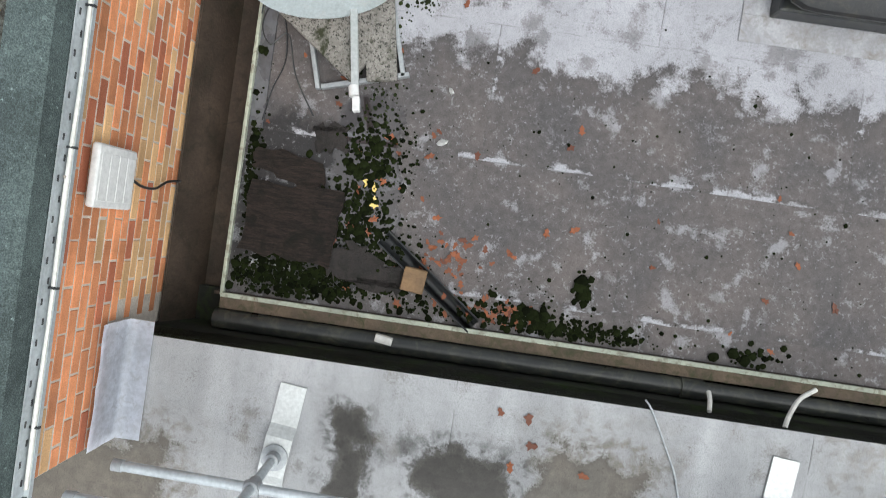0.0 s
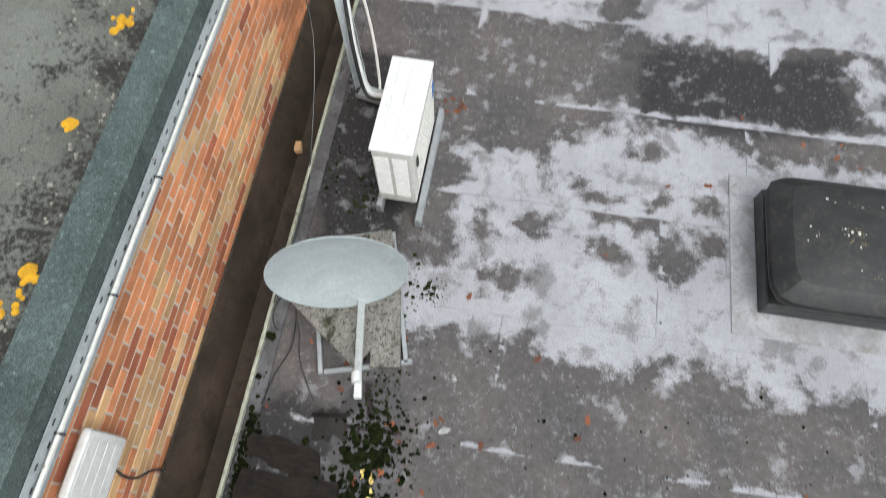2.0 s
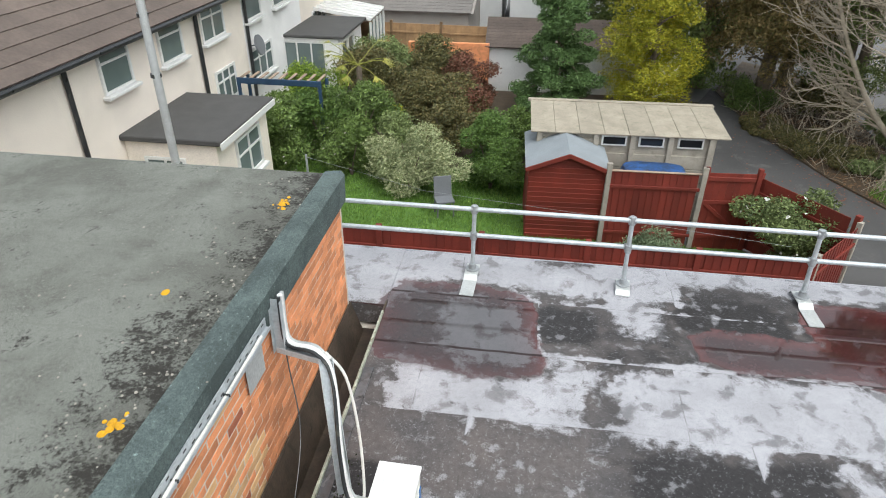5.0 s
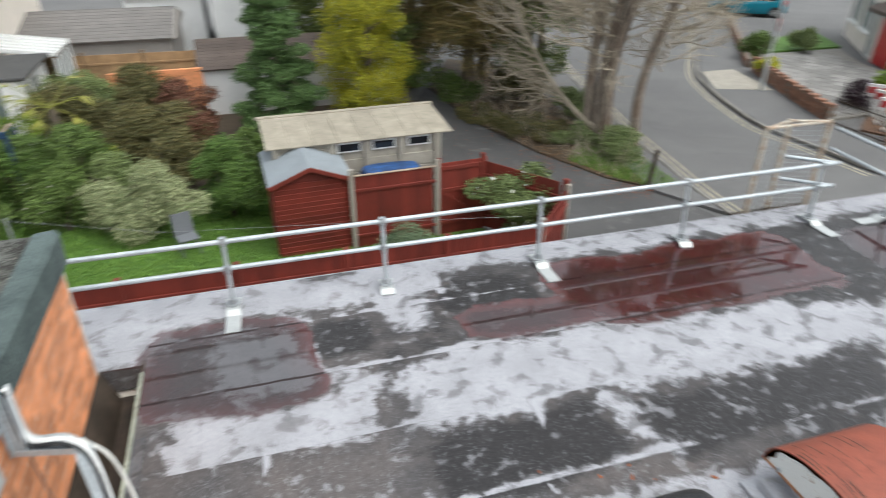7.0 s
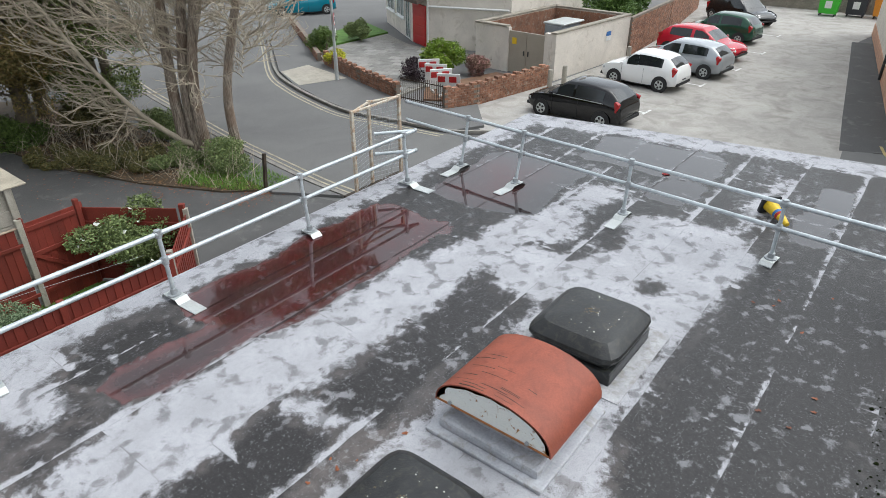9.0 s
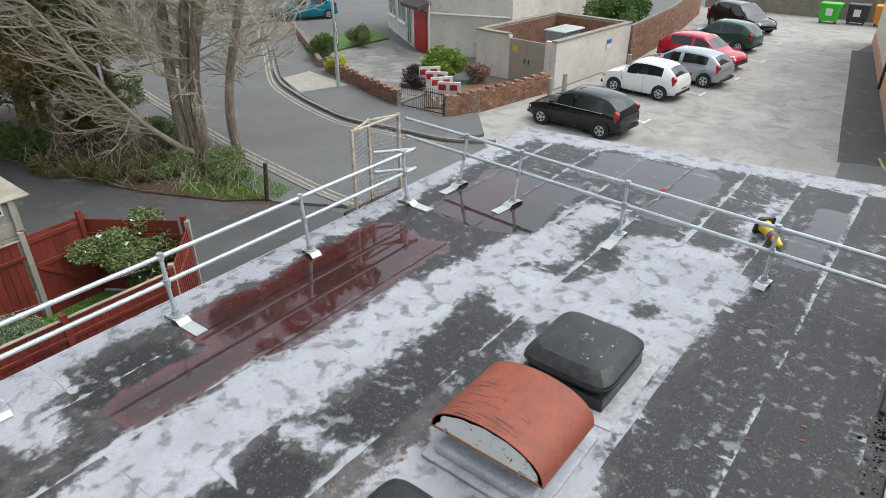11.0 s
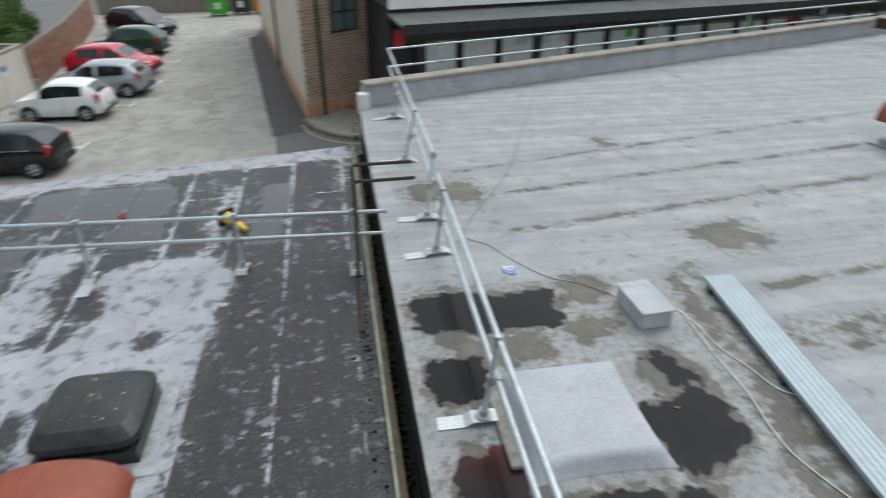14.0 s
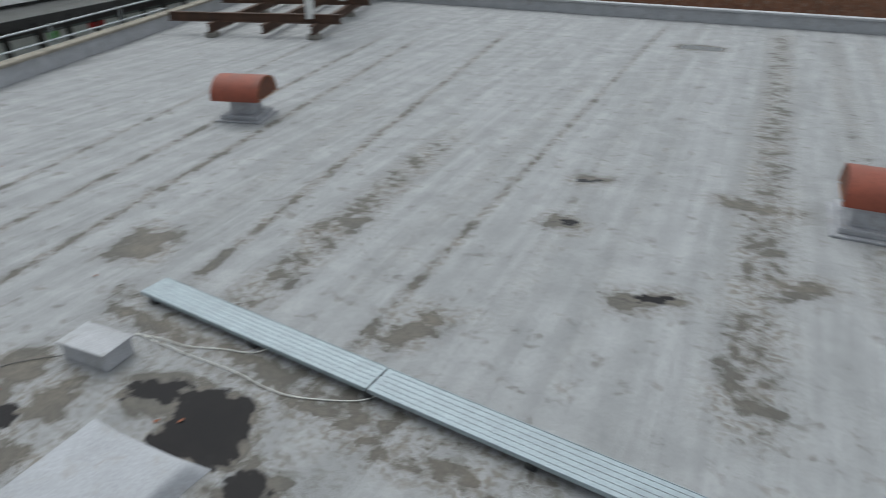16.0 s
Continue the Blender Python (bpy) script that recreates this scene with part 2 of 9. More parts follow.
    if marks > 0:
        # brush streaks along the laps
        st = n.new("ShaderNodeVectorMath")
        st.operation = "MULTIPLY"
        st.inputs[1].default_value = (1.0, 0.045, 1.0)
        l.new(pos, st.inputs[0])
        paint = mixc(n, l, grey(noise_node(n, l, st.outputs[0], 4.5, 3, 0.6, 0.2), 0.40, 0.62, 0, 1), tone_mul(n, l, paint, 0.90), tone_mul(n, l, paint, 1.09))
    # a darker tide mark where the damp ends
    edge = add(coat, lobes, grain, 0.5)
    tide = mul(grey(edge, 0.36, 0.45, 0, 1), grey(edge, 0.45, 0.50, 1, 0))
    bare = mixc(n, l, mul(tide, 0.55), bare, tone(worn, 0.45))
    dry = mixc(n, l, cm, bare, paint)
    dry = mixc(n, l, grey(n5, 0.34, 0.6, 0, 1), tone_mul(n, l, dry, 0.66), dry)
    dry = mixc(n, l, grey(n3, 0.30, 0.46, 0.5, 0), dry, tone_mul(n, l, dry, 0.5))
    dry = mixc(n, l, mul(line, 0.75), dry, (0.05, 0.048, 0.045))
    pm = grey(add(at["pool"], mul(lobes, 0.45), mul(grain, 0.12), 0.5), 0.480, 0.530, 0, 1)
    rim = grey(add(at["pool"], mul(lobes, 0.45), 0.5), 0.49, 0.66, 1, 0)
    under = mixc(n, l, mul(at["rust"], grey(n1, 0.36, 0.60, 0.5, 1)), wet_tint, (0.082, 0.012, 0.012))
    wetc = mixc(n, l, 1.0 - clear, under, mixc(n, l, 1.0, tone_mul(n, l, dry, 0.42), (1, 0.93, 0.9), "MULTIPLY")) if clear > 0.9 else mixc(n, l, mul(math_node(n, l, "SUBTRACT", 1.0, mul(cm, 0.55)), clear), tone_mul(n, l, dry, 0.36), under)
    wetc = mixc(n, l, mul(rim, mul(at["rust"], mul(n2, 0.85))), wetc, (0.20, 0.080, 0.075))
    # dark brown, less glossy lines along the laps where water stands
    ridge = mul(mul(grey(fr_, 0.032, 0.040, 1, 0), grey(n1, 0.34, 0.44, 0, 1)), grey(row.outputs["Value"], 0.2, 0.3, 0.3, 1)) if cross else line
    wetc = mixc(n, l, mul(ridge, 0.85), wetc, (0.020, 0.011, 0.010))
    l.new(mixc(n, l, pm, dry, wetc), p.inputs["Base Color"])
    damp = mixc(n, l, cm, mixc(n, l, wet, (0.66, 0.66, 0.66), (0.38, 0.38, 0.38)), (rough_dry,) * 3)
    film = grey(n4, 0.62, 0.80, calm, 0.10 + calm)
    l.new(mixc(n, l, pm, damp, film), p.inputs["Roughness"])
    l.new(mixc(n, l, pm, (0.24, 0.24, 0.24), mixc(n, l, ridge, (gleam,) * 3, (gleam * 0.25,) * 3)), p.inputs["Specular IOR Level"])
    h = mul(add(mul(n2, 0.5), n3, mul(n5, 0.6)), math_node(n, l, "SUBTRACT", 1.0, mul(pm, 0.985)))
    bump_to(n, l, p, h, 0.30, 0.008)
    return m


def mineral_mat(name, base, dark, edge=None):
    """Mineral-faced felt: coarse grains, worn darker patches, and black grime that thickens towards the roof edge (edge: x of edge, width)."""
    m, n, l, p = nodes_of(name)
    pos = where(n)
    a = noise_node(n, l, pos, 1.3, 5, 0.62, 0.4)
    b = noise_node(n, l, pos, 38.0, 4, 0.7)
    c = noise_node(n, l, pos, 150.0, 2, 0.6)
    d = noise_node(n, l, pos, 6.5, 5, 0.7, 0.3)

    def part_of(v, k):
        return math_node(n, l, "MULTIPLY", math_node(n, l, "SUBTRACT", v, 0.5), k)

    def plus(*vs):
        out = vs[0]
        for v in vs[1:]:
            out = math_node(n, l, "ADD", out, v)
        return out
    f = plus(a, part_of(b, 0.55), part_of(c, 0.35), part_of(d, 0.35))
    col = mixc(n, l, ramp(n, l, f, 0.34, 0.60), dark, base)
    col = mixc(n, l, ramp(n, l, c, 0.36, 0.62), tone_mul(n, l, col, 0.60), col)
    col = mixc(n, l, ramp(n, l, b, 0.64, 0.72), col, tone(base, 1.9))
    if edge:
        sep = n.new("ShaderNodeSeparateXYZ")
        l.new(pos, sep.inputs[0])
        near = math_node(n, l, "MULTIPLY", math_node(n, l, "SUBTRACT", sep.outputs["X"], edge[0] - edge[1]), 0.42 / edge[1], True)
        g = plus(math_node(n, l, "MULTIPLY", near, 0.62), part_of(d, 0.9), part_of(b, 0.9), part_of(a, 0.6), part_of(c, 0.4))
        col = mixc(n, l, ramp(n, l, g, 0.10, 0.30), col, (0.030, 0.028, 0.024))
        lap = math_node(n, l, "FRACT", math_node(n, l, "DIVIDE", math_node(n, l, "ADD", sep.outputs["Y"], part_of(a, 0.03)), 0.95))
        col = mixc(n, l, math_node(n, l, "MULTIPLY", ramp(n, l, lap, 0.0, 0.035, (1, 1, 1, 1), (0, 0, 0, 1)), 0.45), col, dark)
    l.new(col, p.inputs["Base Color"])
    p.inputs["Roughness"].default_value = 0.95
    p.inputs["Specular IOR Level"].default_value = 0.25
    bump_to(n, l, p, math_node(n, l, "ADD", b, c), 0.9, 0.006)
    return m


def tone_mul(n, l, col, k):
    return mixc(n, l, 1.0, col, (k, k, k), "MULTIPLY")


def leaf_mat(name, a, b, rough=0.55, gloss=0.3):
    m, n, l, p = nodes_of(name)
    g = n.new("ShaderNodeNewGeometry")
    big = noise_node(n, l, g.outputs["Position"], 0.9, 3)
    f = math_node(n, l, "ADD", math_node(n, l, "MULTIPLY", g.outputs["Random Per Island"], 0.65), math_node(n, l, "MULTIPLY", big, 0.45))
    l.new(ramp(n, l, f, 0.1, 0.95, (*a, 1), (*b, 1)), p.inputs["Base Color"])
    p.inputs["Roughness"].default_value = rough
    p.inputs["Specular IOR Level"].default_value = gloss
    return m


def car_paint(name, c, metal):
    m, n, l, p = nodes_of(name)
    a = noise_node(n, l, where(n), 3.0, 4)
    l.new(mixc(n, l, a, tone(c, 0.93), tone(c, 1.05)), p.inputs["Base Color"])
    l.new(ramp(n, l, a, 0.3, 0.8, (0.06, 0.06, 0.06, 1), (0.10, 0.10, 0.10, 1)), p.inputs["Roughness"])
    p.inputs["Metallic"].default_value = metal
    p.inputs["Specular IOR Level"].default_value = 0.5
    p.inputs["Coat Weight"].default_value = 0.2
    p.inputs["Coat Roughness"].default_value = 0.04
    return m


M = {}
M["lower_felt"] = roof_mat("lower_felt", (0.412, 0.412, 0.436), (0.139, 0.131, 0.132), (0.034, 0.027, 0.027), ("Y", 0.86, 0.5, 0.36), 0.60, 0.75, 0.425, 0.66, calm=0.008, gleam=0.75, ragged=0.8, own_least=0.55, cross=(2.3, 1.45))
M["upper_felt"] = roof_mat("upper_felt", (0.385, 0.39, 0.395), (0.20, 0.188, 0.165), (0.014, 0.013, 0.014), ("X", 1.0, 0.15, -0.09), 0.80, 0.75, 0.355, 0.95, 0.16, 0.07, 1.0, 1.2)
M["mineral_felt"] = mineral_mat("mineral_felt", (0.222, 0.232, 0.205), (0.130, 0.133, 0.115), (-1.93, 0.62))
M["green_felt"] = mineral_mat("green_felt", (0.130, 0.168, 0.162), (0.070, 0.090, 0.087))
M["brick"] = mat("brick", (0.72, 0.29, 0.13), 0.85, var=0.28, big=5.0, fine=120, bump=0.45, each=0.32)
M["brick_buff"] = mat("brick_buff", (0.70, 0.43, 0.21), 0.85, var=0.2, big=5.0, fine=120, bump=0.45, each=0.25)
M["brick_dark"] = mat("brick_dark", (0.46, 0.15, 0.075), 0.85, var=0.2, big=5.0, fine=120, bump=0.45, each=0.25)
M["mortar"] = mat("mortar", (0.60, 0.53, 0.45), 0.95, var=0.25, big=4, fine=90, bump=0.5)
M["galv"] = mat("galv", (0.52, 0.56, 0.58), 0.45, 0.4, var=0.18, big=7, fine=50, bump=0.06)
M["plank_steel"] = mat("plank_steel", (0.36, 0.42, 0.45), 0.5, 0.3, var=0.15, big=5, fine=50, bump=0.06)
M["galv_dull"] = mat("galv_dull", (0.40, 0.42, 0.43), 0.6, 0.5, var=0.2, big=6, fine=60, bump=0.1)
M["lead"] = mat("lead", (0.40, 0.42, 0.47), 0.5, 0.1, var=0.2, big=4, fine=25, bump=0.25)
M["rust_brown"] = mat("rust_brown", (0.060, 0.043, 0.031), 0.7, spec=0.3, var=0.5, big=3, fine=45, bump=0.4, dirt=(0.022, 0.020, 0.012), dirt_amount=0.6)
M["black_plastic"] = mat("black_plastic", (0.026, 0.028, 0.030), 0.34, var=0.3, big=3, fine=40, bump=0.05, dirt=(0.075, 0.078, 0.062), dirt_amount=0.35)
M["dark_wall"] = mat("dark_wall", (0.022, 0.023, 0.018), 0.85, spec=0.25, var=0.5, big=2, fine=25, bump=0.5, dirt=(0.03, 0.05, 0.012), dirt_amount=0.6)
M["white_paint"] = mat("white_paint", (0.74, 0.74, 0.72), 0.45, var=0.05, big=4, fine=30, bump=0.03)
M["ivory"] = mat("ivory", (0.70, 0.69, 0.64), 0.42, var=0.06, big=4, fine=30, bump=0.02)
M["dish_grey"] = mat("dish_grey", (0.50, 0.56, 0.57), 0.5, 0.1, var=0.12, big=7, fine=60, bump=0.08, dirt=(0.46, 0.48, 0.47), dirt_amount=0.35)
M["concrete"] = mat("concrete", (0.25, 0.235, 0.21), 0.95, var=0.3, big=6, fine=60, bump=0.6, dirt=(0.06, 0.07, 0.035), dirt_amount=0.45)
M["render_wall"] = mat("render_wall", (0.70, 0.64, 0.565), 0.95, var=0.15, big=0.8, fine=60, bump=0.4, dirt=(0.44, 0.385, 0.32), dirt_amount=0.3)
M["asphalt"] = mat("asphalt", (0.145, 0.142, 0.138), 0.9, var=0.22, big=0.35, fine=70, bump=0.4, dirt=(0.11, 0.108, 0.105), dirt_amount=0.3)
M["asphalt_dark"] = mat("asphalt_dark", (0.085, 0.083, 0.082), 0.9, var=0.25, big=0.6, fine=70, bump=0.4, dirt=(0.14, 0.135, 0.13), dirt_amount=0.3)
M["asphalt_light"] = mat("asphalt_light", (0.40, 0.38, 0.35), 0.9, var=0.2, big=0.42, fine=22, bump=0.5, dirt=(0.215, 0.197, 0.175), dirt_amount=0.8)
M["orange_paint"] = mat("orange_paint", (0.265, 0.070, 0.040), 0.62, var=0.22, big=3, fine=75, bump=0.18, dirt=(0.17, 0.043, 0.026), dirt_amount=0.45, spec=0.4)
M["black_dome"] = mat("black_dome", (0.017, 0.0175, 0.018), 0.40, var=0.5, big=6, fine=70, bump=0.25, dirt=(0.044, 0.040, 0.030), dirt_amount=0.5, spec=0.45)
M["red_timber"] = mat("red_timber", (0.20, 0.028, 0.016), 0.72, var=0.25, big=1.5, fine=50, bump=0.25, each=0.22)
M["blade"] = leaf_mat("blade", (0.06, 0.14, 0.018), (0.22, 0.36, 0.07))
M["grass"] = mat("grass", (0.10, 0.20, 0.035), 0.95, var=0.45, big=2.3, fine=30, bump=0.8)
M["soil"] = mat("soil", (0.095, 0.07, 0.045), 0.95, var=0.4, big=2, fine=30, bump=0.8)
M["torn_felt"] = mat("torn_felt", (0.026, 0.022, 0.020), 0.7, spec=0.3, var=0.5, big=6, fine=60, bump=0.9, dirt=(0.009, 0.009, 0.006), dirt_amount=0.7)
m_, n_, l_, p_ = nodes_of("wood_wet")
st_ = n_.new("ShaderNodeMapping")
st_.inputs["Scale"].default_value = (1.0, 5.5, 1.0)
l_.new(where(n_), st_.inputs["Vector"])
g1_, g2_, g3_ = noise_node(n_, l_, st_.outputs[0], 9.0, 6, 0.7, 0.6), noise_node(n_, l_, st_.outputs[0], 42.0, 4, 0.7, 0.3), noise_node(n_, l_, where(n_), 5.0, 6, 0.7, 0.6)
w_ = mixc(n_, l_, ramp(n_, l_, g1_, 0.35, 0.68), (0.010, 0.008, 0.007), (0.050, 0.034, 0.026))
w_ = mixc(n_, l_, ramp(n_, l_, g2_, 0.35, 0.6), tone_mul(n_, l_, w_, 0.4), w_)
w_ = mixc(n_, l_, ramp(n_, l_, g3_, 0.52, 0.66), w_, (0.006, 0.006, 0.004))
l_.new(w_, p_.inputs["Base Color"])
p_.inputs["Roughness"].default_value = 0.72
p_.inputs["Specular IOR Level"].default_value = 0.3
bump_to(n_, l_, p_, math_node(n_, l_, "ADD", g1_, g2_), 1.0, 0.012)
M["wood_wet"] = m_
# pitted concrete with moss in its hollows and pale lichen
m_, n_, l_, p_ = nodes_of("rough_slab")
g1_, g2_, g3_, g4_ = (noise_node(n_, l_, where(n_), k_, 4, 0.65, 0.2) for k_ in (70.0, 24.0, 6.0, 140.0))
w_ = mixc(n_, l_, ramp(n_, l_, g2_, 0.3, 0.7), (0.15, 0.14, 0.125), (0.30, 0.285, 0.255))
w_ = mixc(n_, l_, ramp(n_, l_, g1_, 0.36, 0.48), (0.030, 0.030, 0.024), w_)
w_ = mixc(n_, l_, ramp(n_, l_, g4_, 0.62, 0.70), w_, (0.46, 0.45, 0.42))
w_ = mixc(n_, l_, ramp(n_, l_, g3_, 0.54, 0.64), w_, (0.030, 0.034, 0.014))
l_.new(w_, p_.inputs["Base Color"])
p_.inputs["Roughness"].default_value = 0.95
bump_to(n_, l_, p_, math_node(n_, l_, "ADD", g1_, g2_), 1.0, 0.01)
M["rough_slab"] = m_
M["yellow"] = mat("yellow", (0.75, 0.50, 0.02), 0.45, var=0.1, big=6)
M["red_paint"] = mat("red_paint", (0.45, 0.02, 0.02), 0.45, var=0.1, big=6)
M["verdigris"] = mat("verdigris", (0.42, 0.45, 0.36), 0.8, var=0.3, big=6, fine=40, bump=0.3, dirt=(0.12, 0.09, 0.06), dirt_amount=0.5)
M["edge_timber"] = mat("edge_timber", (0.135, 0.100, 0.068), 0.85, var=0.4, big=5, fine=60, bump=0.5, dirt=(0.035, 0.045, 0.015), dirt_amount=0.7)
M["grey_felt"] = mat("grey_felt", (0.45, 0.455, 0.475), 0.75, var=0.2, big=2, fine=50, bump=0.2, dirt=(0.28, 0.27, 0.25), dirt_amount=0.4)
M["pale_sheet"] = mat("pale_sheet", (0.40, 0.41, 0.435), 0.65, var=0.12, big=2, fine=40, bump=0.1, dirt=(0.30, 0.29, 0.27), dirt_amount=0.3)
M["stone_cap"] = mat("stone_cap", (0.30, 0.27, 0.22), 0.95, var=0.3, big=2, fine=40, bump=0.4)
M["rust_steel"] = mat("rust_steel", (0.085, 0.045, 0.028), 0.85, var=0.4, big=3, fine=40, bump=0.3)
M["galv_dark"] = mat("galv_dark", (0.22, 0.25, 0.26), 0.6, 0.4, var=0.1)
M["rag"] = leaf_mat("rag", (0.03, 0.10, 0.45), (0.7, 0.72, 0.75))
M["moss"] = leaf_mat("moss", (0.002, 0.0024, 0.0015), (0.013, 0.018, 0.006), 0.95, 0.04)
M["moss_green"] = leaf_mat("moss_green", (0.008, 0.011, 0.006), (0.035, 0.045, 0.018), 0.95, 0.04)
M["dead_leaf"] = leaf_mat("dead_leaf", (0.075, 0.028, 0.018), (0.27, 0.085, 0.032))
M["yellow_leaf"] = leaf_mat("yellow_leaf", (0.55, 0.36, 0.08), (0.75, 0.58, 0.2))
M["litter_leaf"] = leaf_mat("litter_leaf", (0.05, 0.032, 0.018), (0.26, 0.15, 0.07))
M["rusty_panel"] = mat("rusty_panel", (0.13, 0.045, 0.022), 0.85, var=0.35, big=6, fine=40, bump=0.3)
M["pale_board"] = mat("pale_board", (0.42, 0.26, 0.13), 0.85, var=0.3, big=3, fine=40, bump=0.3, each=0.2)
M["lichen_brown"] = mat("lichen_brown", (0.20, 0.15, 0.08), 0.9, var=0.5, big=20)
M["blue_beam"] = mat("blue_beam", (0.02, 0.055, 0.11), 0.6, var=0.25, big=4)
M["kerb_stone"] = mat("kerb_stone", (0.24, 0.225, 0.20), 0.95, var=0.3, big=3, fine=30, bump=0.3)
M["old_mortar"] = mat("old_mortar", (0.22, 0.185, 0.15), 0.95, var=0.3, big=3, fine=40, bump=0.4)
M["tarp"] = mat("tarp", (0.025, 0.09, 0.26), 0.5, var=0.6, big=2.2, fine=14, bump=0.3, dirt=(0.015, 0.016, 0.02), dirt_amount=0.9)
M["paver"] = mat("paver", (0.26, 0.25, 0.235), 0.95, var=0.25, big=2, fine=40, bump=0.3, each=0.25, dirt=(0.16, 0.155, 0.13), dirt_amount=0.5)
M["raw_wood"] = mat("raw_wood", (0.21, 0.13, 0.065), 0.8, var=0.3, big=9, fine=60, bump=0.4)
M["lichen"] = mat("lichen", (0.62, 0.33, 0.01), 0.9, var=0.3, big=20, fine=80, bump=0.6)
M["grit"] = mat("grit", (0.30, 0.28, 0.24), 0.95, var=0.4, big=20, fine=80, bump=0.6)
M["galv_plate"] = mat("galv_plate", (0.56, 0.58, 0.57), 0.5, 0.45, var=0.12, big=5, fine=50, bump=0.05)
M["pale_apron"] = mat("pale_apron", (0.385, 0.385, 0.40), 0.75, var=0.25, big=4, fine=60, bump=0.3, dirt=(0.20, 0.185, 0.165), dirt_amount=0.65)
M["kerb_felt"] = mat("kerb_felt", (0.40, 0.405, 0.43), 0.7, var=0.25, big=3, fine=50, bump=0.3, dirt=(0.24, 0.225, 0.20), dirt_amount=0.5)
M["lead_sheet"] = mat("lead_sheet", (0.70, 0.73, 0.80), 0.5, 0.0, var=0.16, big=7, fine=30, bump=0.3, dirt=(0.46, 0.47, 0.50), dirt_amount=0.4)
M["old_pipe"] = mat("old_pipe", (0.032, 0.034, 0.031), 0.34, var=0.35, big=4, fine=60, bump=0.1, dirt=(0.085, 0.085, 0.060), dirt_amount=0.6)
M["lime"] = mat("lime", (0.6, 0.6, 0.52), 0.8, var=0.1)
M["rust_orange"] = mat("rust_orange", (0.32, 0.125, 0.045), 0.85, var=0.4, big=9, fine=60, bump=0.4)
M["blue_paint"] = mat("blue_paint", (0.04, 0.16, 0.42), 0.4, var=0.1)
M["bark"] = mat("bark", (0.17, 0.135, 0.10), 0.95, var=0.35, big=4, fine=30, bump=0.8)
m_, n_, l_, p_ = nodes_of("dead_bark")
st_ = n_.new("ShaderNodeMapping")
st_.inputs["Scale"].default_value = (1.0, 1.0, 0.10)
l_.new(where(n_), st_.inputs["Vector"])
g1_, g2_, g3_ = noise_node(n_, l_, st_.outputs[0], 16.0, 5, 0.7, 0.8), noise_node(n_, l_, st_.outputs[0], 45.0, 4, 0.7, 0.4), noise_node(n_, l_, where(n_), 1.1, 4, 0.6, 0.4)
w_ = mixc(n_, l_, ramp(n_, l_, g1_, 0.36, 0.64), (0.17, 0.13, 0.10), (0.48, 0.40, 0.32))
w_ = mixc(n_, l_, ramp(n_, l_, g2_, 0.38, 0.56), tone_mul(n_, l_, w_, 0.5), w_)
w_ = mixc(n_, l_, ramp(n_, l_, g3_, 0.48, 0.62, (0, 0, 0, 1), (0.6, 0.6, 0.6, 1)), w_, (0.17, 0.105, 0.07))
l_.new(w_, p_.inputs["Base Color"])
p_.inputs["Roughness"].default_value = 0.95
bump_to(n_, l_, p_, math_node(n_, l_, "ADD", g1_, g2_), 1.0, 0.03)
M["wet_lead"] = mat("wet_lead", (0.125, 0.13, 0.14), 0.28, var=0.35, big=3, fine=25, bump=0.15, dirt=(0.05, 0.05, 0.045), dirt_amount=0.6)
M["dead_bark"] = m_
M["autumn_leaf"] = leaf_mat("autumn_leaf", (0.12, 0.17, 0.014), (0.52, 0.46, 0.035))
M["dead_wood"] = mat("dead_wood", (0.45, 0.385, 0.29), 0.9, var=0.25, big=4, fine=30, bump=0.3)
M["conifer"] = leaf_mat("conifer", (0.045, 0.07, 0.018), (0.20, 0.25, 0.07))
M["conifer_brown"] = leaf_mat("conifer_brown", (0.06, 0.075, 0.02), (0.32, 0.22, 0.09))
M["cypress"] = leaf_mat("cypress", (0.04, 0.075, 0.022), (0.15, 0.25, 0.08))
M["yellow_green"] = leaf_mat("yellow_green", (0.13, 0.24, 0.018), (0.66, 0.55, 0.04))
M["variegated"] = leaf_mat("variegated", (0.10, 0.15, 0.05), (0.48, 0.50, 0.28))
M["leaf_green"] = leaf_mat("leaf_green", (0.035, 0.075, 0.015), (0.14, 0.23, 0.05))
M["leaf_bright"] = leaf_mat("leaf_bright", (0.06, 0.12, 0.012), (0.26, 0.36, 0.04))
M["leaf_dull"] = leaf_mat("leaf_dull", (0.06, 0.085, 0.03), (0.24, 0.30, 0.11))
M["leaf_dark"] = leaf_mat("leaf_dark", (0.035, 0.06, 0.015), (0.17, 0.25, 0.06))
M["leaf_red"] = leaf_mat("leaf_red", (0.045, 0.045, 0.02), (0.24, 0.09, 0.06))
M["leaf_brown"] = leaf_mat("leaf_brown", (0.025, 0.045, 0.015), (0.21, 0.17, 0.065))
M["leaf_purple"] = leaf_mat("leaf_purple", (0.010, 0.005, 0.008), (0.05, 0.025, 0.035))
M["leaf_pink"] = leaf_mat("leaf_pink", (0.06, 0.09, 0.03), (0.45, 0.20, 0.20))
M["sage"] = leaf_mat("sage", (0.06, 0.10, 0.05), (0.22, 0.28, 0.16))
M["petal"] = leaf_mat("petal", (0.6, 0.6, 0.55), (0.8, 0.8, 0.75))
M["palm_leaf"] = leaf_mat("palm_leaf", (0.06, 0.11, 0.02), (0.35, 0.32, 0.06))
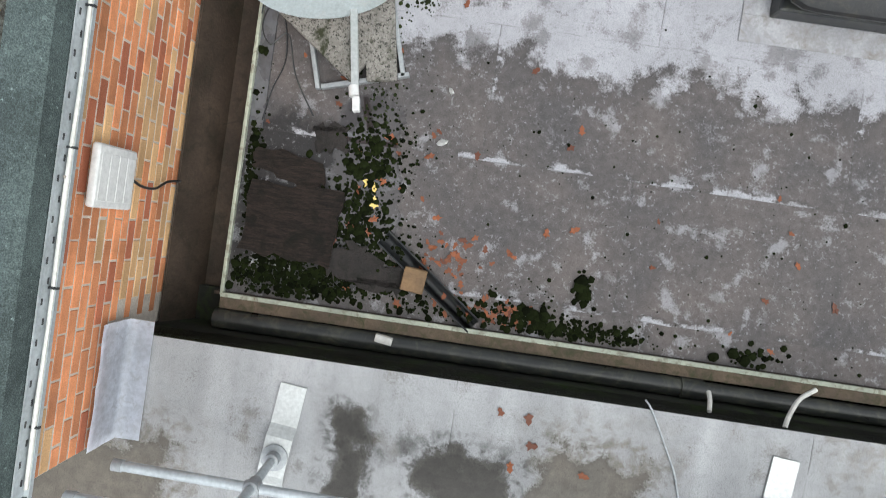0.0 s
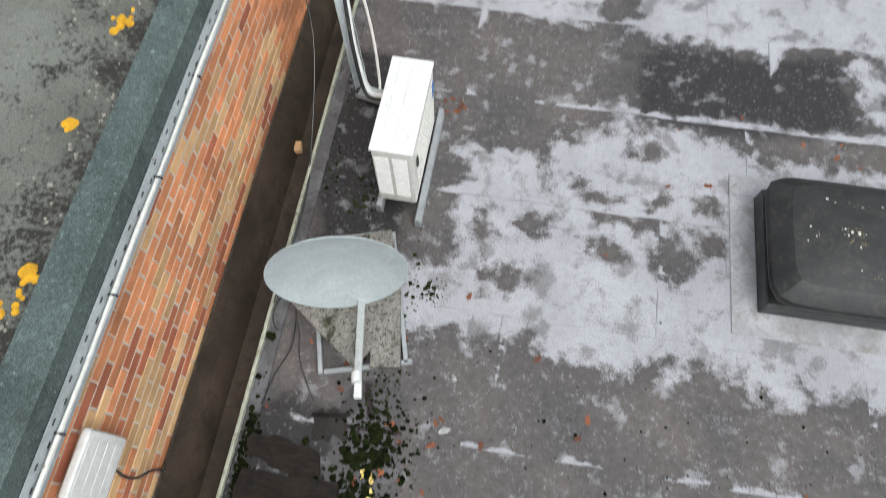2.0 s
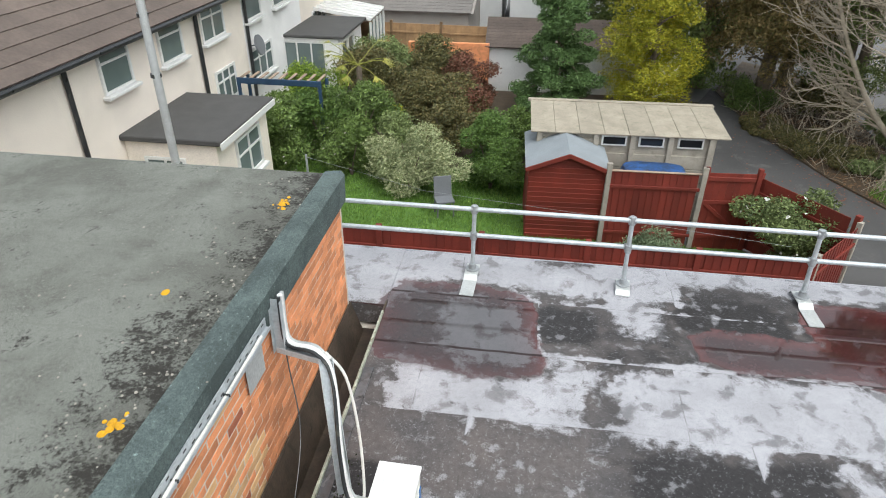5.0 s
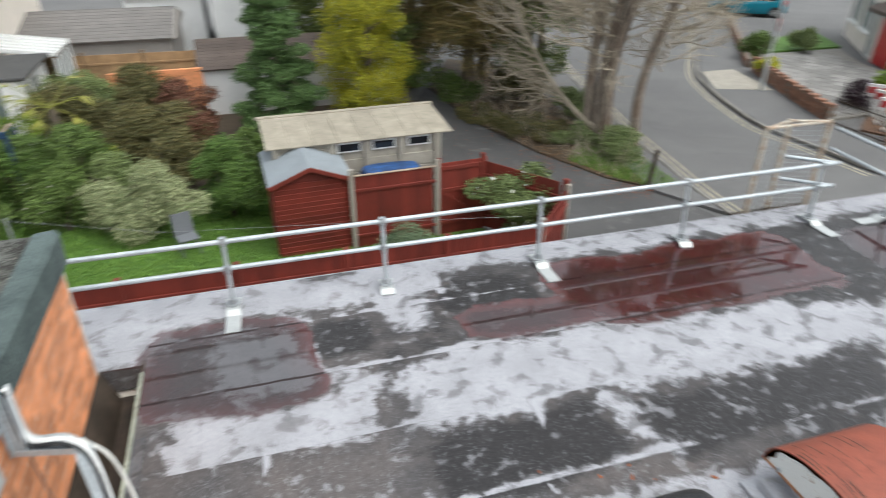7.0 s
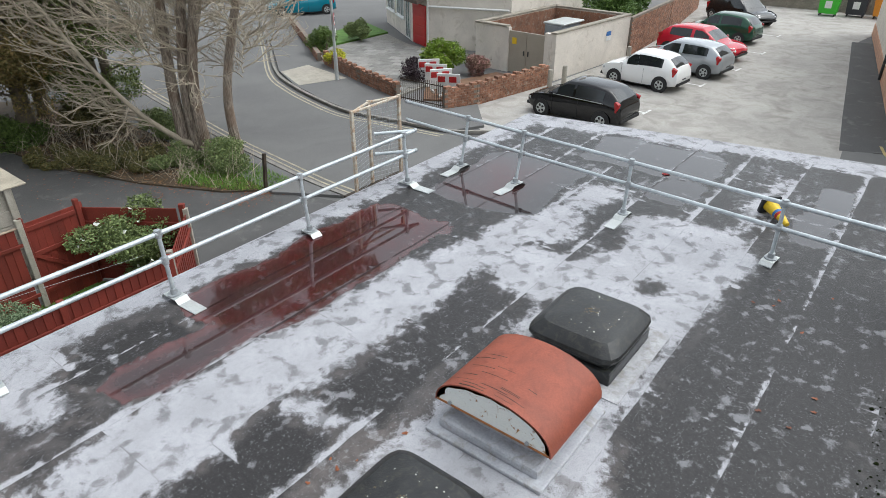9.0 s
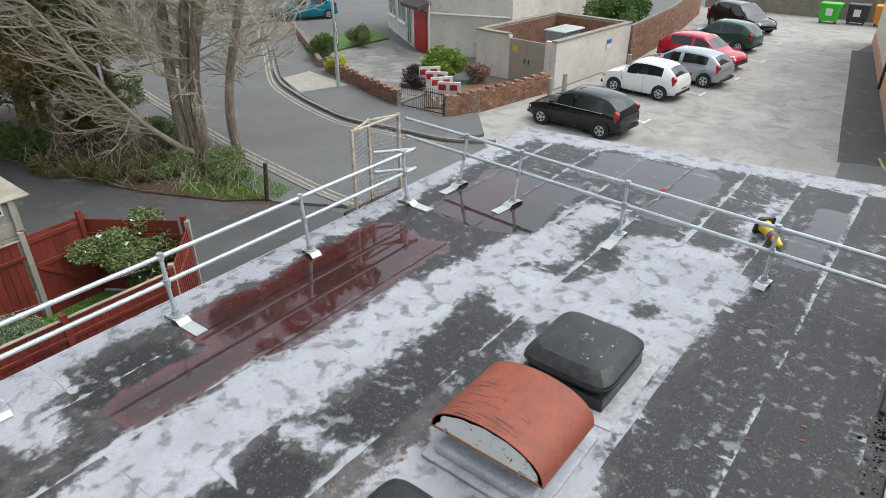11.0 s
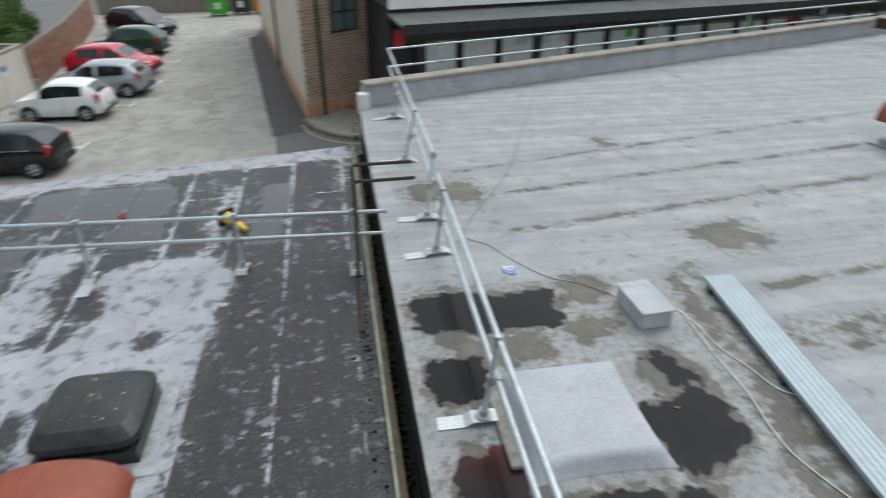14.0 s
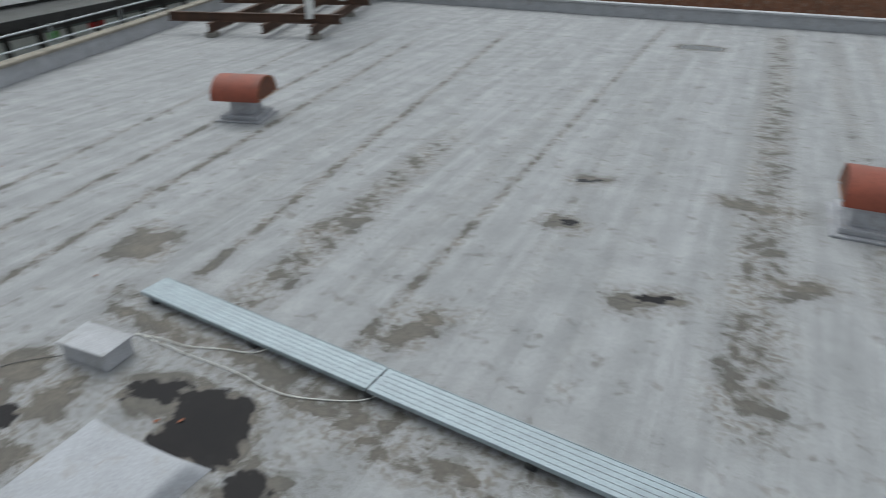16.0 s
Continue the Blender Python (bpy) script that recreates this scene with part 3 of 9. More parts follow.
M["concrete_pale"] = mat("concrete_pale", (0.37, 0.34, 0.285), 0.95, var=0.2, big=2.5, fine=50, bump=0.4, dirt=(0.22, 0.20, 0.16), dirt_amount=0.3)
M["fibre_cement"] = mat("fibre_cement", (0.36, 0.32, 0.25), 0.95, var=0.2, big=2.5, fine=40, bump=0.3, dirt=(0.20, 0.19, 0.14), dirt_amount=0.4, each=0.1)
M["shed_felt"] = mat("shed_felt", (0.26, 0.29, 0.31), 0.85, var=0.12, big=2, fine=60, bump=0.2)
M["dark_felt"] = mat("dark_felt", (0.075, 0.073, 0.070), 0.9, var=0.25, big=2, fine=60, bump=0.2)
M["weathered_cap"] = mat("weathered_cap", (0.36, 0.27, 0.20), 0.9, var=0.3, big=2, fine=40, bump=0.3)
M["cream_wall"] = mat("cream_wall", (0.86, 0.78, 0.68), 0.9, var=0.08, big=1.2, fine=50, bump=0.2)
M["white_wall"] = mat("white_wall", (0.88, 0.875, 0.85), 0.9, var=0.08, big=1.2, fine=50, bump=0.2)
M["grey_wall"] = mat("grey_wall", (0.36, 0.33, 0.30), 0.95, var=0.12, big=1.2, fine=50, bump=0.2)
M["dark_tile"] = mat("dark_tile", (0.20, 0.185, 0.17), 0.9, var=0.2, big=1.5, fine=14, bump=0.5, each=0.08)
M["brown_tile"] = mat("brown_tile", (0.135, 0.105, 0.088), 0.9, var=0.25, big=1.5, fine=14, bump=0.6, each=0.2)
M["red_tile"] = mat("red_tile", (0.16, 0.055, 0.038), 0.9, var=0.25, big=1.5, fine=14, bump=0.6, each=0.2)
M["old_brick"] = mat("old_brick", (0.29, 0.135, 0.08), 0.9, var=0.4, big=3, fine=25, bump=0.5, dirt=(0.36, 0.31, 0.25), dirt_amount=0.45, each=0.3)
M["brown_brick"] = mat("brown_brick", (0.47, 0.35, 0.245), 0.9, var=0.22, big=2, fine=30, bump=0.4, each=0.22)
M["tan_brick"] = mat("tan_brick", (0.58, 0.33, 0.21), 0.9, var=0.25, big=2, fine=30, bump=0.4)
M["pale_joint"] = mat("pale_joint", (0.66, 0.60, 0.51), 0.95, var=0.15, big=2, fine=40, bump=0.3)
M["earth_red"] = mat("earth_red", (0.18, 0.10, 0.06), 0.95, var=0.4, big=2, fine=15, bump=0.9)
M["line_paint"] = mat("line_paint", (0.40, 0.36, 0.26), 0.9, var=0.25, big=3, fine=30, bump=0.2, dirt=(0.16, 0.155, 0.15), dirt_amount=0.55)
M["white_line"] = mat("white_line", (0.74, 0.74, 0.72), 0.9, var=0.15, big=3, fine=30, bump=0.2, dirt=(0.2, 0.19, 0.17), dirt_amount=0.4)
M["yellow_kerb"] = mat("yellow_kerb", (0.42, 0.33, 0.14), 0.9, var=0.3, big=3, fine=30, bump=0.3)
M["pane"] = glass("pane", (0.13, 0.165, 0.16))
M["car_glass"] = glass("car_glass", (0.015, 0.018, 0.02), 0.03)
M["frosted"] = mat("frosted", (0.70, 0.75, 0.73), 0.4, var=0.12, big=0.8, fine=10, bump=0.0)
M["dark_shop"] = mat("dark_shop", (0.03, 0.03, 0.032), 0.6, var=0.4, big=0.8, fine=10)
M["canopy_grey"] = mat("canopy_grey", (0.22, 0.22, 0.21), 0.8, var=0.2, big=1, fine=20, dirt=(0.12, 0.09, 0.06), dirt_amount=0.3)
M["grey_plastic"] = mat("grey_plastic", (0.16, 0.17, 0.18), 0.6, var=0.1)
M["beige_steel"] = mat("beige_steel", (0.36, 0.32, 0.26), 0.6, var=0.08)
M["steel_grey"] = mat("steel_grey", (0.28, 0.31, 0.33), 0.5, 0.2, var=0.12)
M["rusty_white"] = mat("rusty_white", (0.52, 0.48, 0.40), 0.75, var=0.15, big=5, fine=40, bump=0.2, dirt=(0.26, 0.12, 0.04), dirt_amount=1.0)
M["tyre"] = mat("tyre", (0.018, 0.018, 0.019), 0.75, var=0.2)
M["lamp_clear"] = mat("lamp_clear", (0.55, 0.57, 0.58), 0.12, 0.3, var=0.05, bump=0)
M["lamp_red"] = mat("lamp_red", (0.40, 0.012, 0.015), 0.15, var=0.05, bump=0)
M["plate_yellow"] = mat("plate_yellow", (0.65, 0.45, 0.03), 0.4, var=0.03, bump=0)
for name_, c_, me_ in (("car_black", (0.004, 0.004, 0.005), 0.0), ("car_white", (0.78, 0.78, 0.77), 0.0), ("car_silver", (0.36, 0.38, 0.40), 0.4), ("car_red", (0.48, 0.012, 0.03), 0.0), ("car_green", (0.02, 0.075, 0.045), 0.2), ("car_teal", (0.01, 0.20, 0.28), 0.1)):
    M[name_] = car_paint(name_, c_, me_)
for name_, c_ in (("bin_green", (0.06, 0.50, 0.03)), ("bin_black", (0.03, 0.033, 0.04)), ("bin_orange", (0.75, 0.28, 0.02))):
    M[name_] = mat(name_, c_, 0.5, var=0.08, big=2, fine=20, bump=0.05)

# ---- the lower roof ----
def inside_box(x, y, cx, cy, hx, hy, rot=0.0, r=0.15):
    """Distance in from the edge of a rounded rectangle, positive inside."""
    c, s = math.cos(radians(rot)), math.sin(radians(rot))
    u, v = (x - cx) * c + (y - cy) * s, -(x - cx) * s + (y - cy) * c
    qx, qy = np.abs(u) - hx + r, np.abs(v) - hy + r
    return r - np.hypot(np.maximum(qx, 0), np.maximum(qy, 0)) - np.minimum(np.maximum(qx, qy), 0)


def field(x, y, shapes, base=-0.6, warp=0.6):
    out = np.full(x.shape, base)
    x, y = x + warp * (0.10 * np.sin(2.3 * y + 1.1) + 0.06 * np.sin(5.1 * y + 3.0 * x)), y + warp * (0.09 * np.sin(1.9 * x + 0.4) + 0.06 * np.sin(4.7 * x - 2.0 * y))
    for s in shapes:
        out = np.maximum(out, inside_box(x, y, *s))
    return np.clip(out, -0.6, 0.6)


def deck(name, corners, z, step, material, coat, pools, rust, damp, label, thick=0.25):
    """A roof deck over a four-sided plan (counter-clockwise), with its paint and its standing water given on the mesh."""
    a, b, c, d = [np.array(q, float) for q in corners]
    nu, nv = int(np.linalg.norm(b - a) / step) + 1, int(np.linalg.norm(d - a) / step) + 1
    u, v = np.meshgrid(np.linspace(0, 1, nu), np.linspace(0, 1, nv), indexing="ij")
    P = ((1 - u) * (1 - v))[..., None] * a + (u * (1 - v))[..., None] * b + (u * v)[..., None] * c + ((1 - u) * v)[..., None] * d
    x, y = P[..., 0].ravel(), P[..., 1].ravel()
    top = np.stack([x, y, np.full(x.shape, z)], 1)
    idx = np.arange(nu * nv).reshape(nu, nv)
    quads = np.stack([idx[:-1, :-1], idx[1:, :-1], idx[1:, 1:], idx[:-1, 1:]], -1).reshape(-1, 4)
    k = len(top)
    low = np.array([(*q, z - thick) for q in corners])
    rim = [idx[0, 0], idx[-1, 0], idx[-1, -1], idx[0, -1]]
    sides = [(rim[i], k + i, k + (i + 1) % 4, rim[(i + 1) % 4]) for i in range(4)]
    me = bpy.data.meshes.new(name)
    me.from_pydata(np.vstack([top, low]).tolist(), [], quads.tolist() + sides + [(k + 3, k + 2, k + 1, k)])
    for key, fn in (("coat", coat), ("pool", pools), ("rust", rust), ("damp", damp)):
        at = me.attributes.new(key, "FLOAT", "POINT")
        at.data.foreach_set("value", np.concatenate([fn(x, y), np.full(4, -0.5)]).astype(np.float32))
    ob = new(name, me)
    me.materials.append(material)
    return tagged(ob, label, "roof", kind="structure")


# paint and puddles of the lower roof: rounded patches (centre x, y, half sizes, turn, corner)
PALE = [(1.9, 6.36, 9.6, 0.22, 0, 0.1), (-3.5, 6.0, 2.4, 0.6, 0, 0.1), (-0.2, 6.2, 1.9, 0.32, 0, 0.1), (1.22, 5.82, 0.28, 0.50, 0, 0.2), (-0.35, 4.22, 0.84, 0.28, 0, 0.1), (3.0, 4.25, 2.25, 0.40, 0, 0.1), (-0.30, 5.10, 0.45, 0.50, 0, 0.3), (5.2, 4.05, 1.9, 0.34, -3, 0.1),
        (2.6, 4.55, 1.6, 0.2, 0, 0.1), (2.72, 3.48, 0.10, 0.36, 8, 0.08), (7.2, 3.72, 0.55, 0.36, 0, 0.2), (6.0, 3.0, 0.5, 0.75, 0, 0.2)]
PALE_SOUTH = [(0.75, 2.05, 1.05, 0.62, 0, 0.2), (1.1, 2.62, 0.75, 0.36, 12, 0.2), (0.84, 3.10, 0.09, 0.24, 0, 0.08), (0.9, 1.42, 1.6, 0.22, 0, 0.1), (2.5, 1.25, 0.9, 0.2, -4, 0.1),
              (3.5, 2.07, 2.2, 0.66, 0, 0.1), (6.9, 2.15, 1.40, 0.85, 0, 0.2), (0.44, 4.65, 0.22, 0.17, 0, 0.17), (8.3, 3.65, 0.5, 0.3, 0, 0.2), (11.75, 3.0, 0.4, 3.6, 10, 0.1), (9.0, 6.4, 2.4, 0.22, 0, 0.1), (9.6, 1.6, 1.2, 0.10, 0, 0.05)]
BARE = [(0.72, 1.97, 0.15, 0.11, 10, 0.1), (1.19, 2.04, 0.11, 0.16, 0, 0.1), (1.46, 2.38, 0.13, 0.13, 0, 0.1), (1.47, 2.10, 0.10, 0.09, 0, 0.08), (1.16, 2.40, 0.08, 0.12, 0, 0.08), (0.18, 2.08, 0.13, 0.09, 0, 0.08), (-0.16, 2.04, 0.12, 0.12, 0, 0.1), (0.03, 1.63, 0.16, 0.13, 0, 0.1), (1.06, 2.80, 0.14, 0.08, 0, 0.06), (0.45, 2.45, 0.10, 0.07, 20, 0.06), (0.62, 1.70, 0.09, 0.08, 0, 0.07),
        (1.75, 3.38, 0.78, 0.40, 0, 0.25), (4.05, 3.38, 1.18, 0.34, 3, 0.25), (0.9, 2.28, 0.3, 0.14, 0, 0.1), (-0.15, 3.40, 0.80, 0.36, 0, 0.2), (6.35, 2.0, 0.16, 0.14, 0, 0.1), (7.35, 3.0, 0.42, 0.26, 0, 0.2)]
POOL = [(4.62, 5.38, 1.70, 0.68, -2, 0.35), (2.55, 5.08, 0.85, 0.30, 0, 0.2), (-0.60, 5.15, 0.85, 0.72, 0, 0.4), (8.1, 4.95, 1.15, 0.85, 0, 0.4),
        (10.4, 3.6, 0.7, 1.1, 8, 0.3), (9.3, 2.75, 0.5, 0.35, 0, 0.2), (9.7, 0.8, 1.1, 0.25, 0, 0.2), (-0.55, 0.30, 0.22, 0.55, 0, 0.2)]
DARK = [(4.05, 3.40, 1.30, 0.38, 3, 0.25), (1.75, 3.38, 0.82, 0.42, 0, 0.25), (-1.0, 2.4, 0.34, 0.95, 0, 0.25), (-0.95, 0.0, 0.45, 0.6, 0, 0.25), (6.5, 0.45, 3.2, 0.8, 0, 0.3), (9.5, 4.2, 1.6, 1.6, 0, 0.3), (2.2, 5.62, 0.58, 0.36, 0, 0.25), (0.5, 5.35, 0.34, 0.34, 0, 0.2)]
ALGAE = [(3.9, 5.45, 2.6, 0.9, 0, 0.5), (-0.5, 5.2, 1.2, 0.9, 0, 0.5), (8.0, 5.1, 0.9, 0.6, 0, 0.4)]


def lower_coat(x, y):
    c = field(x, y, PALE + PALE_SOUTH, -0.42)
    c = np.where((y < 1.15) & (x < 4.0), np.maximum(c, -0.30), c)
    c = np.where(x > 8.2, np.maximum(c, -0.13), c)
    c = np.where((x > 3.6) & (y < 1.3), np.maximum(c, -0.31), c)
    return np.minimum(c, -1.2 * field(x, y, BARE, -0.5) + 0.02)


def lower_pool(x, y):
    p = field(x, y, POOL, -0.5)
    return np.maximum(p, np.where(((x > 4.2) & (y < 1.25)) | ((x > 8.3) & (y < 5.2)), -0.07, -0.5))


def lower_rust(x, y):
    """Red algae gathers along the rims of the northern pools."""
    east = np.clip((x - 2.7) / 0.9, 0.0, 1.0)
    rim = np.clip(1.0 - 2.2 * np.clip(field(x, y, POOL[:4], -0.5), 0, 0.6), 0.0, 1.0)
    return np.clip(0.30 + field(x, y, ALGAE) * 1.6, 0, 1) * np.clip(0.80 * rim + 0.75 * east, 0.06, 0.95)


def lower_damp(x, y):
    d = np.clip((x - 2.6) / 1.6, 0, 1) * 0.55 + 0.10
    d = np.maximum(d, np.clip((y - 2.7) / 0.5, 0, 1) * np.clip((x - 0.3) / 0.6, 0.45, 1) * 0.55)
    return np.maximum(d, np.clip(0.45 + 2.5 * field(x, y, DARK), 0, 1.0))


# the upper roof: bare and wet patches in the pale paint
SCUFF = [(6.85, -5.3, 0.34, 0.36, 20, 0.04), (2.75, -5.25, 0.42, 0.16, 62, 0.05), (4.8, -6.9, 0.42, 0.12, 60, 0.1), (0.92, -1.32, 0.26, 0.27, 0, 0.1), (8.9, -1.9, 0.35, 0.5, 0, 0.1), (5.0, -1.75, 0.22, 0.5, 0, 0.1), (5.3, -2.85, 0.2, 0.28, 20, 0.1),
         (-0.45, -10.0, 0.55, 0.16, 0, 0.1), (-0.9, -7.9, 0.4, 0.14, 20, 0.1), (5.95, -2.95, 0.25, 0.25, 30, 0.1), (4.6, -4.0, 1.2, 0.10, -6, 0.1), (2.2, -3.6, 1.1, 0.09, -6, 0.1), (-1.85, -1.65, 0.40, 0.28, 0, 0.1), (10.6, -5.0, 0.25, 0.12, 0, 0.1)]
PUDDLE = [(5.65, -1.80, 0.36, 0.78, 3, 0.12), (3.68, -3.08, 0.40, 0.40, 15, 0.14), (4.42, -3.22, 0.26, 0.22, 10, 0.12), (4.55, -1.28, 0.32, 0.30, 0, 0.15), (3.35, -1.3, 0.28, 0.30, 0, 0.15), (2.92, -2.40, 0.24, 0.50, 0, 0.15),
          (2.0, -10.05, 0.22, 0.07, 20, 0.05), (2.05, -8.35, 0.18, 0.10, 0, 0.05), (0.55, -6.72, 0.34, 0.09, 25, 0.05), (1.65, -21.4, 0.6, 0.3, 0, 0.1)]

FELT = [(-0.48, -1.34, 0.12, 0.28, 5, 0.05), (0.06, -1.27, 0.20, 0.16, 10, 0.06), (0.24, -1.40, 0.26, 0.24, -10, 0.08)]      # bare damp felt


# worn strips of the upper paint: x at y = -7, lean, half width, depth, from y down to y
STRIPS = [(-3.9, 0.0, 0.30, 0.18, -6, -26), (-2.9, 0.0, 0.28, 0.20, -7, -26), (-1.95, 0.0, 0.34, 0.22, -7, -26), (-0.55, 0.0, 0.44, 0.36, -4.6, -26), (1.1, 0.0, 0.14, 0.10, -4.5, -26), (2.0, 0.0, 0.25, 0.10, -5, -26), (3.12, 0.0, 0.09, 0.40, -4.0, -26),
          (3.65, 0.0, 0.22, 0.12, -5, -18), (4.78, -0.05, 0.38, 0.38, -4.2, -12), (5.85, -0.13, 0.12, 0.42, -4.4, -22), (6.75, -0.14, 0.28, 0.14, -5, -14), (8.1, -0.15, 0.11, 0.44, -2.0, -20), (9.3, -0.15, 0.10, 0.42, -1.5, -20), (10.6, -0.2, 0.10, 0.38, -1.5, -20)]


def upper_coat(x, y):
    c = np.full(x.shape, 0.40)
    for x0, lean, wide, deep, top, end in STRIPS:
        s = np.abs(x - x0 - lean * (y + 7.0)) / wide
        fade = np.clip((top - y) / 0.6, 0, 1) * np.clip((y - end) / 2.0, 0, 1)
        c = c - deep * fade * np.clip(1.35 - s, 0, 1)
    # moss and the plank's own shade, put in as thinned paint beside it
    c = c - 0.32 * np.clip(1.3 - np.abs(y + 3.80 + 0.10 * (x - 1.0)) / 0.32, 0, 1) * ((x > 0.6) & (x < 6.3))
    # foot traffic round the upstand
    c = c - 0.17 * ((x > 2.2) & (x < 6.0) & (y > -3.8))
    c = np.minimum(c, 0.06 - 3.0 * field(x, y, FELT, -0.4))
    return np.minimum(c, -1.3 * np.maximum(field(x, y, SCUFF, -0.4), field(x, y, PUDDLE, -0.4) + 0.05))


def upper_pool(x, y):
    return field(x, y, PUDDLE, -0.5)


def upper_rust(x, y):
    return np.clip(0.1 + field(x, y, [(3.7, -1.3, 0.4, 0.4, 0, 0.2), (-0.75, -1.3, 0.3, 0.4, 0, 0.1)]), 0, 0.5)


def upper_damp(x, y):
    return np.clip(np.maximum(0.25 + 1.5 * field(x, y, PUDDLE, -0.4), 0.75 + 3.0 * field(x, y, FELT, -0.4)), 0, 0.95)

lower_roof = deck("roof_lower", [(-1.40, -0.56), (12.55, -0.56), (11.27, 6.55), (-1.40, 6.55)], 0.0, 0.05, M["lower_felt"], lower_coat, lower_pool, lower_rust, lower_damp,
                  "flat felt roof with worn silver paint and puddles")
deck("roof_lower_return", [(-7.0, 5.40), (-1.404, 5.40), (-1.404, 6.55), (-7.0, 6.55)], 0.0, 0.06, M["lower_felt"], lower_coat, lower_pool, lower_rust, lower_damp,
     "pale painted felt roof behind the brick building")
upper_roof = deck("roof_upper", [(-16.0, -26.0), (21.6, -26.0), (13.55, -0.80), (-16.0, -0.80)], ZW, 0.12, M["upper_felt"], upper_coat, upper_pool, upper_rust, upper_damp,
                  "large flat roof with pale grey weathered solar paint", 0.3)

bm = B()
box(bm, (-1.575, 2.25, -0.29), (0.37, 6.1, 0.06))
solo("gutter_floor", bm, M["rust_brown"], "brown stained box gutter floor beside the brick wall", "gutter", kind="structure")
bm = B()
box(bm, (5.4, -0.69, -0.24), (14.3, 0.24, 0.06))
solo("gutter_floor_south", bm, M["dark_wall"], "dark mossy gutter floor between the roofs", "gutter", kind="structure")
bm = B()
box(bm, (-1.4, 2.45, -0.13), (0.02, 6.0, 0.3))
box(bm, (5.5, -0.573, -0.13), (13.9, 0.02, 0.3))
solo("wall_gutter_edge", bm, M["rust_brown"], "brown stained upstand of the roof edge", "gutter edge", kind="structure")
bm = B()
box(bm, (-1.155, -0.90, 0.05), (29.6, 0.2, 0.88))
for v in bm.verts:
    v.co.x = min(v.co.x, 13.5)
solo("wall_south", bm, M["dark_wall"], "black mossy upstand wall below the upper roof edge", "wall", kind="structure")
# outer walls of the building below both decks
bm = B()
prism(bm, [(-1.9, -0.7), (12.45, -0.7), (11.18, 6.48), (-1.9, 6.48)], ZG, -0.3)
solo("wall_building_low", bm, M["render_wall"], "rendered outer wall of the low flat-roofed building", "wall", kind="structure")
bm = B()
prism(bm, [(-15.9, -25.9), (21.4, -25.9), (13.45, -0.95), (-15.9, -0.95)], ZG, ZW - 0.35)
solo("wall_building_tall", bm, M["render_wall"], "rendered outer wall of the large flat-roofed building", "wall", kind="structure")

# ---- the brick building beside it ----
WX, BY0, BY1, BZ = -1.75, -1.40, 5.28, 1.20
bm = B()
prism(bm, [(-9.0, BY0), (WX - 0.012, BY0), (WX - 0.012, BY1), (-9.0, BY1)], ZG, BZ)
brick_wall = solo("wall_brick", bm, M["mortar"], "orange and buff brick wall with pale mortar joints", "wall", kind="structure")
bm = B()
prism(bm, [(-9.1, BY0 - 0.08), (WX - 0.02, BY0 - 0.08), (WX - 0.02, BY1 + 0.06), (-9.1, BY1 + 0.06)], BZ, 1.50)
roof_brick = solo("roof_brick_building", bm, M["mineral_felt"], "flat grey-green mineral felt roof with lichen and grit", "roof", kind="structure")
bm = B()
extrude_profile(bm, [(WX - 0.02, 1.22), (WX + 0.015, 1.22), (WX + 0.025, 1.49), (WX - 0.01, 1.53), (WX - 0.16, 1.515), (WX - 0.16, 1.49), (WX - 0.02, 1.48)], BY0 - 0.1, BY1 + 0.08, "y")
solo("trim_felt_edge", bm, M["green_felt"], "dark green felt edge of the brick building's roof", "roof edge", kind="structure")

# ---- the street ----
bm = B()
R = 900
prism(bm, [(-R, -R), (R, -R), (R, R), (-R, R)], ZG - 0.3, ZG)
solo("ground", bm, M["asphalt"], "grey worn asphalt ground", "ground", kind="structure")

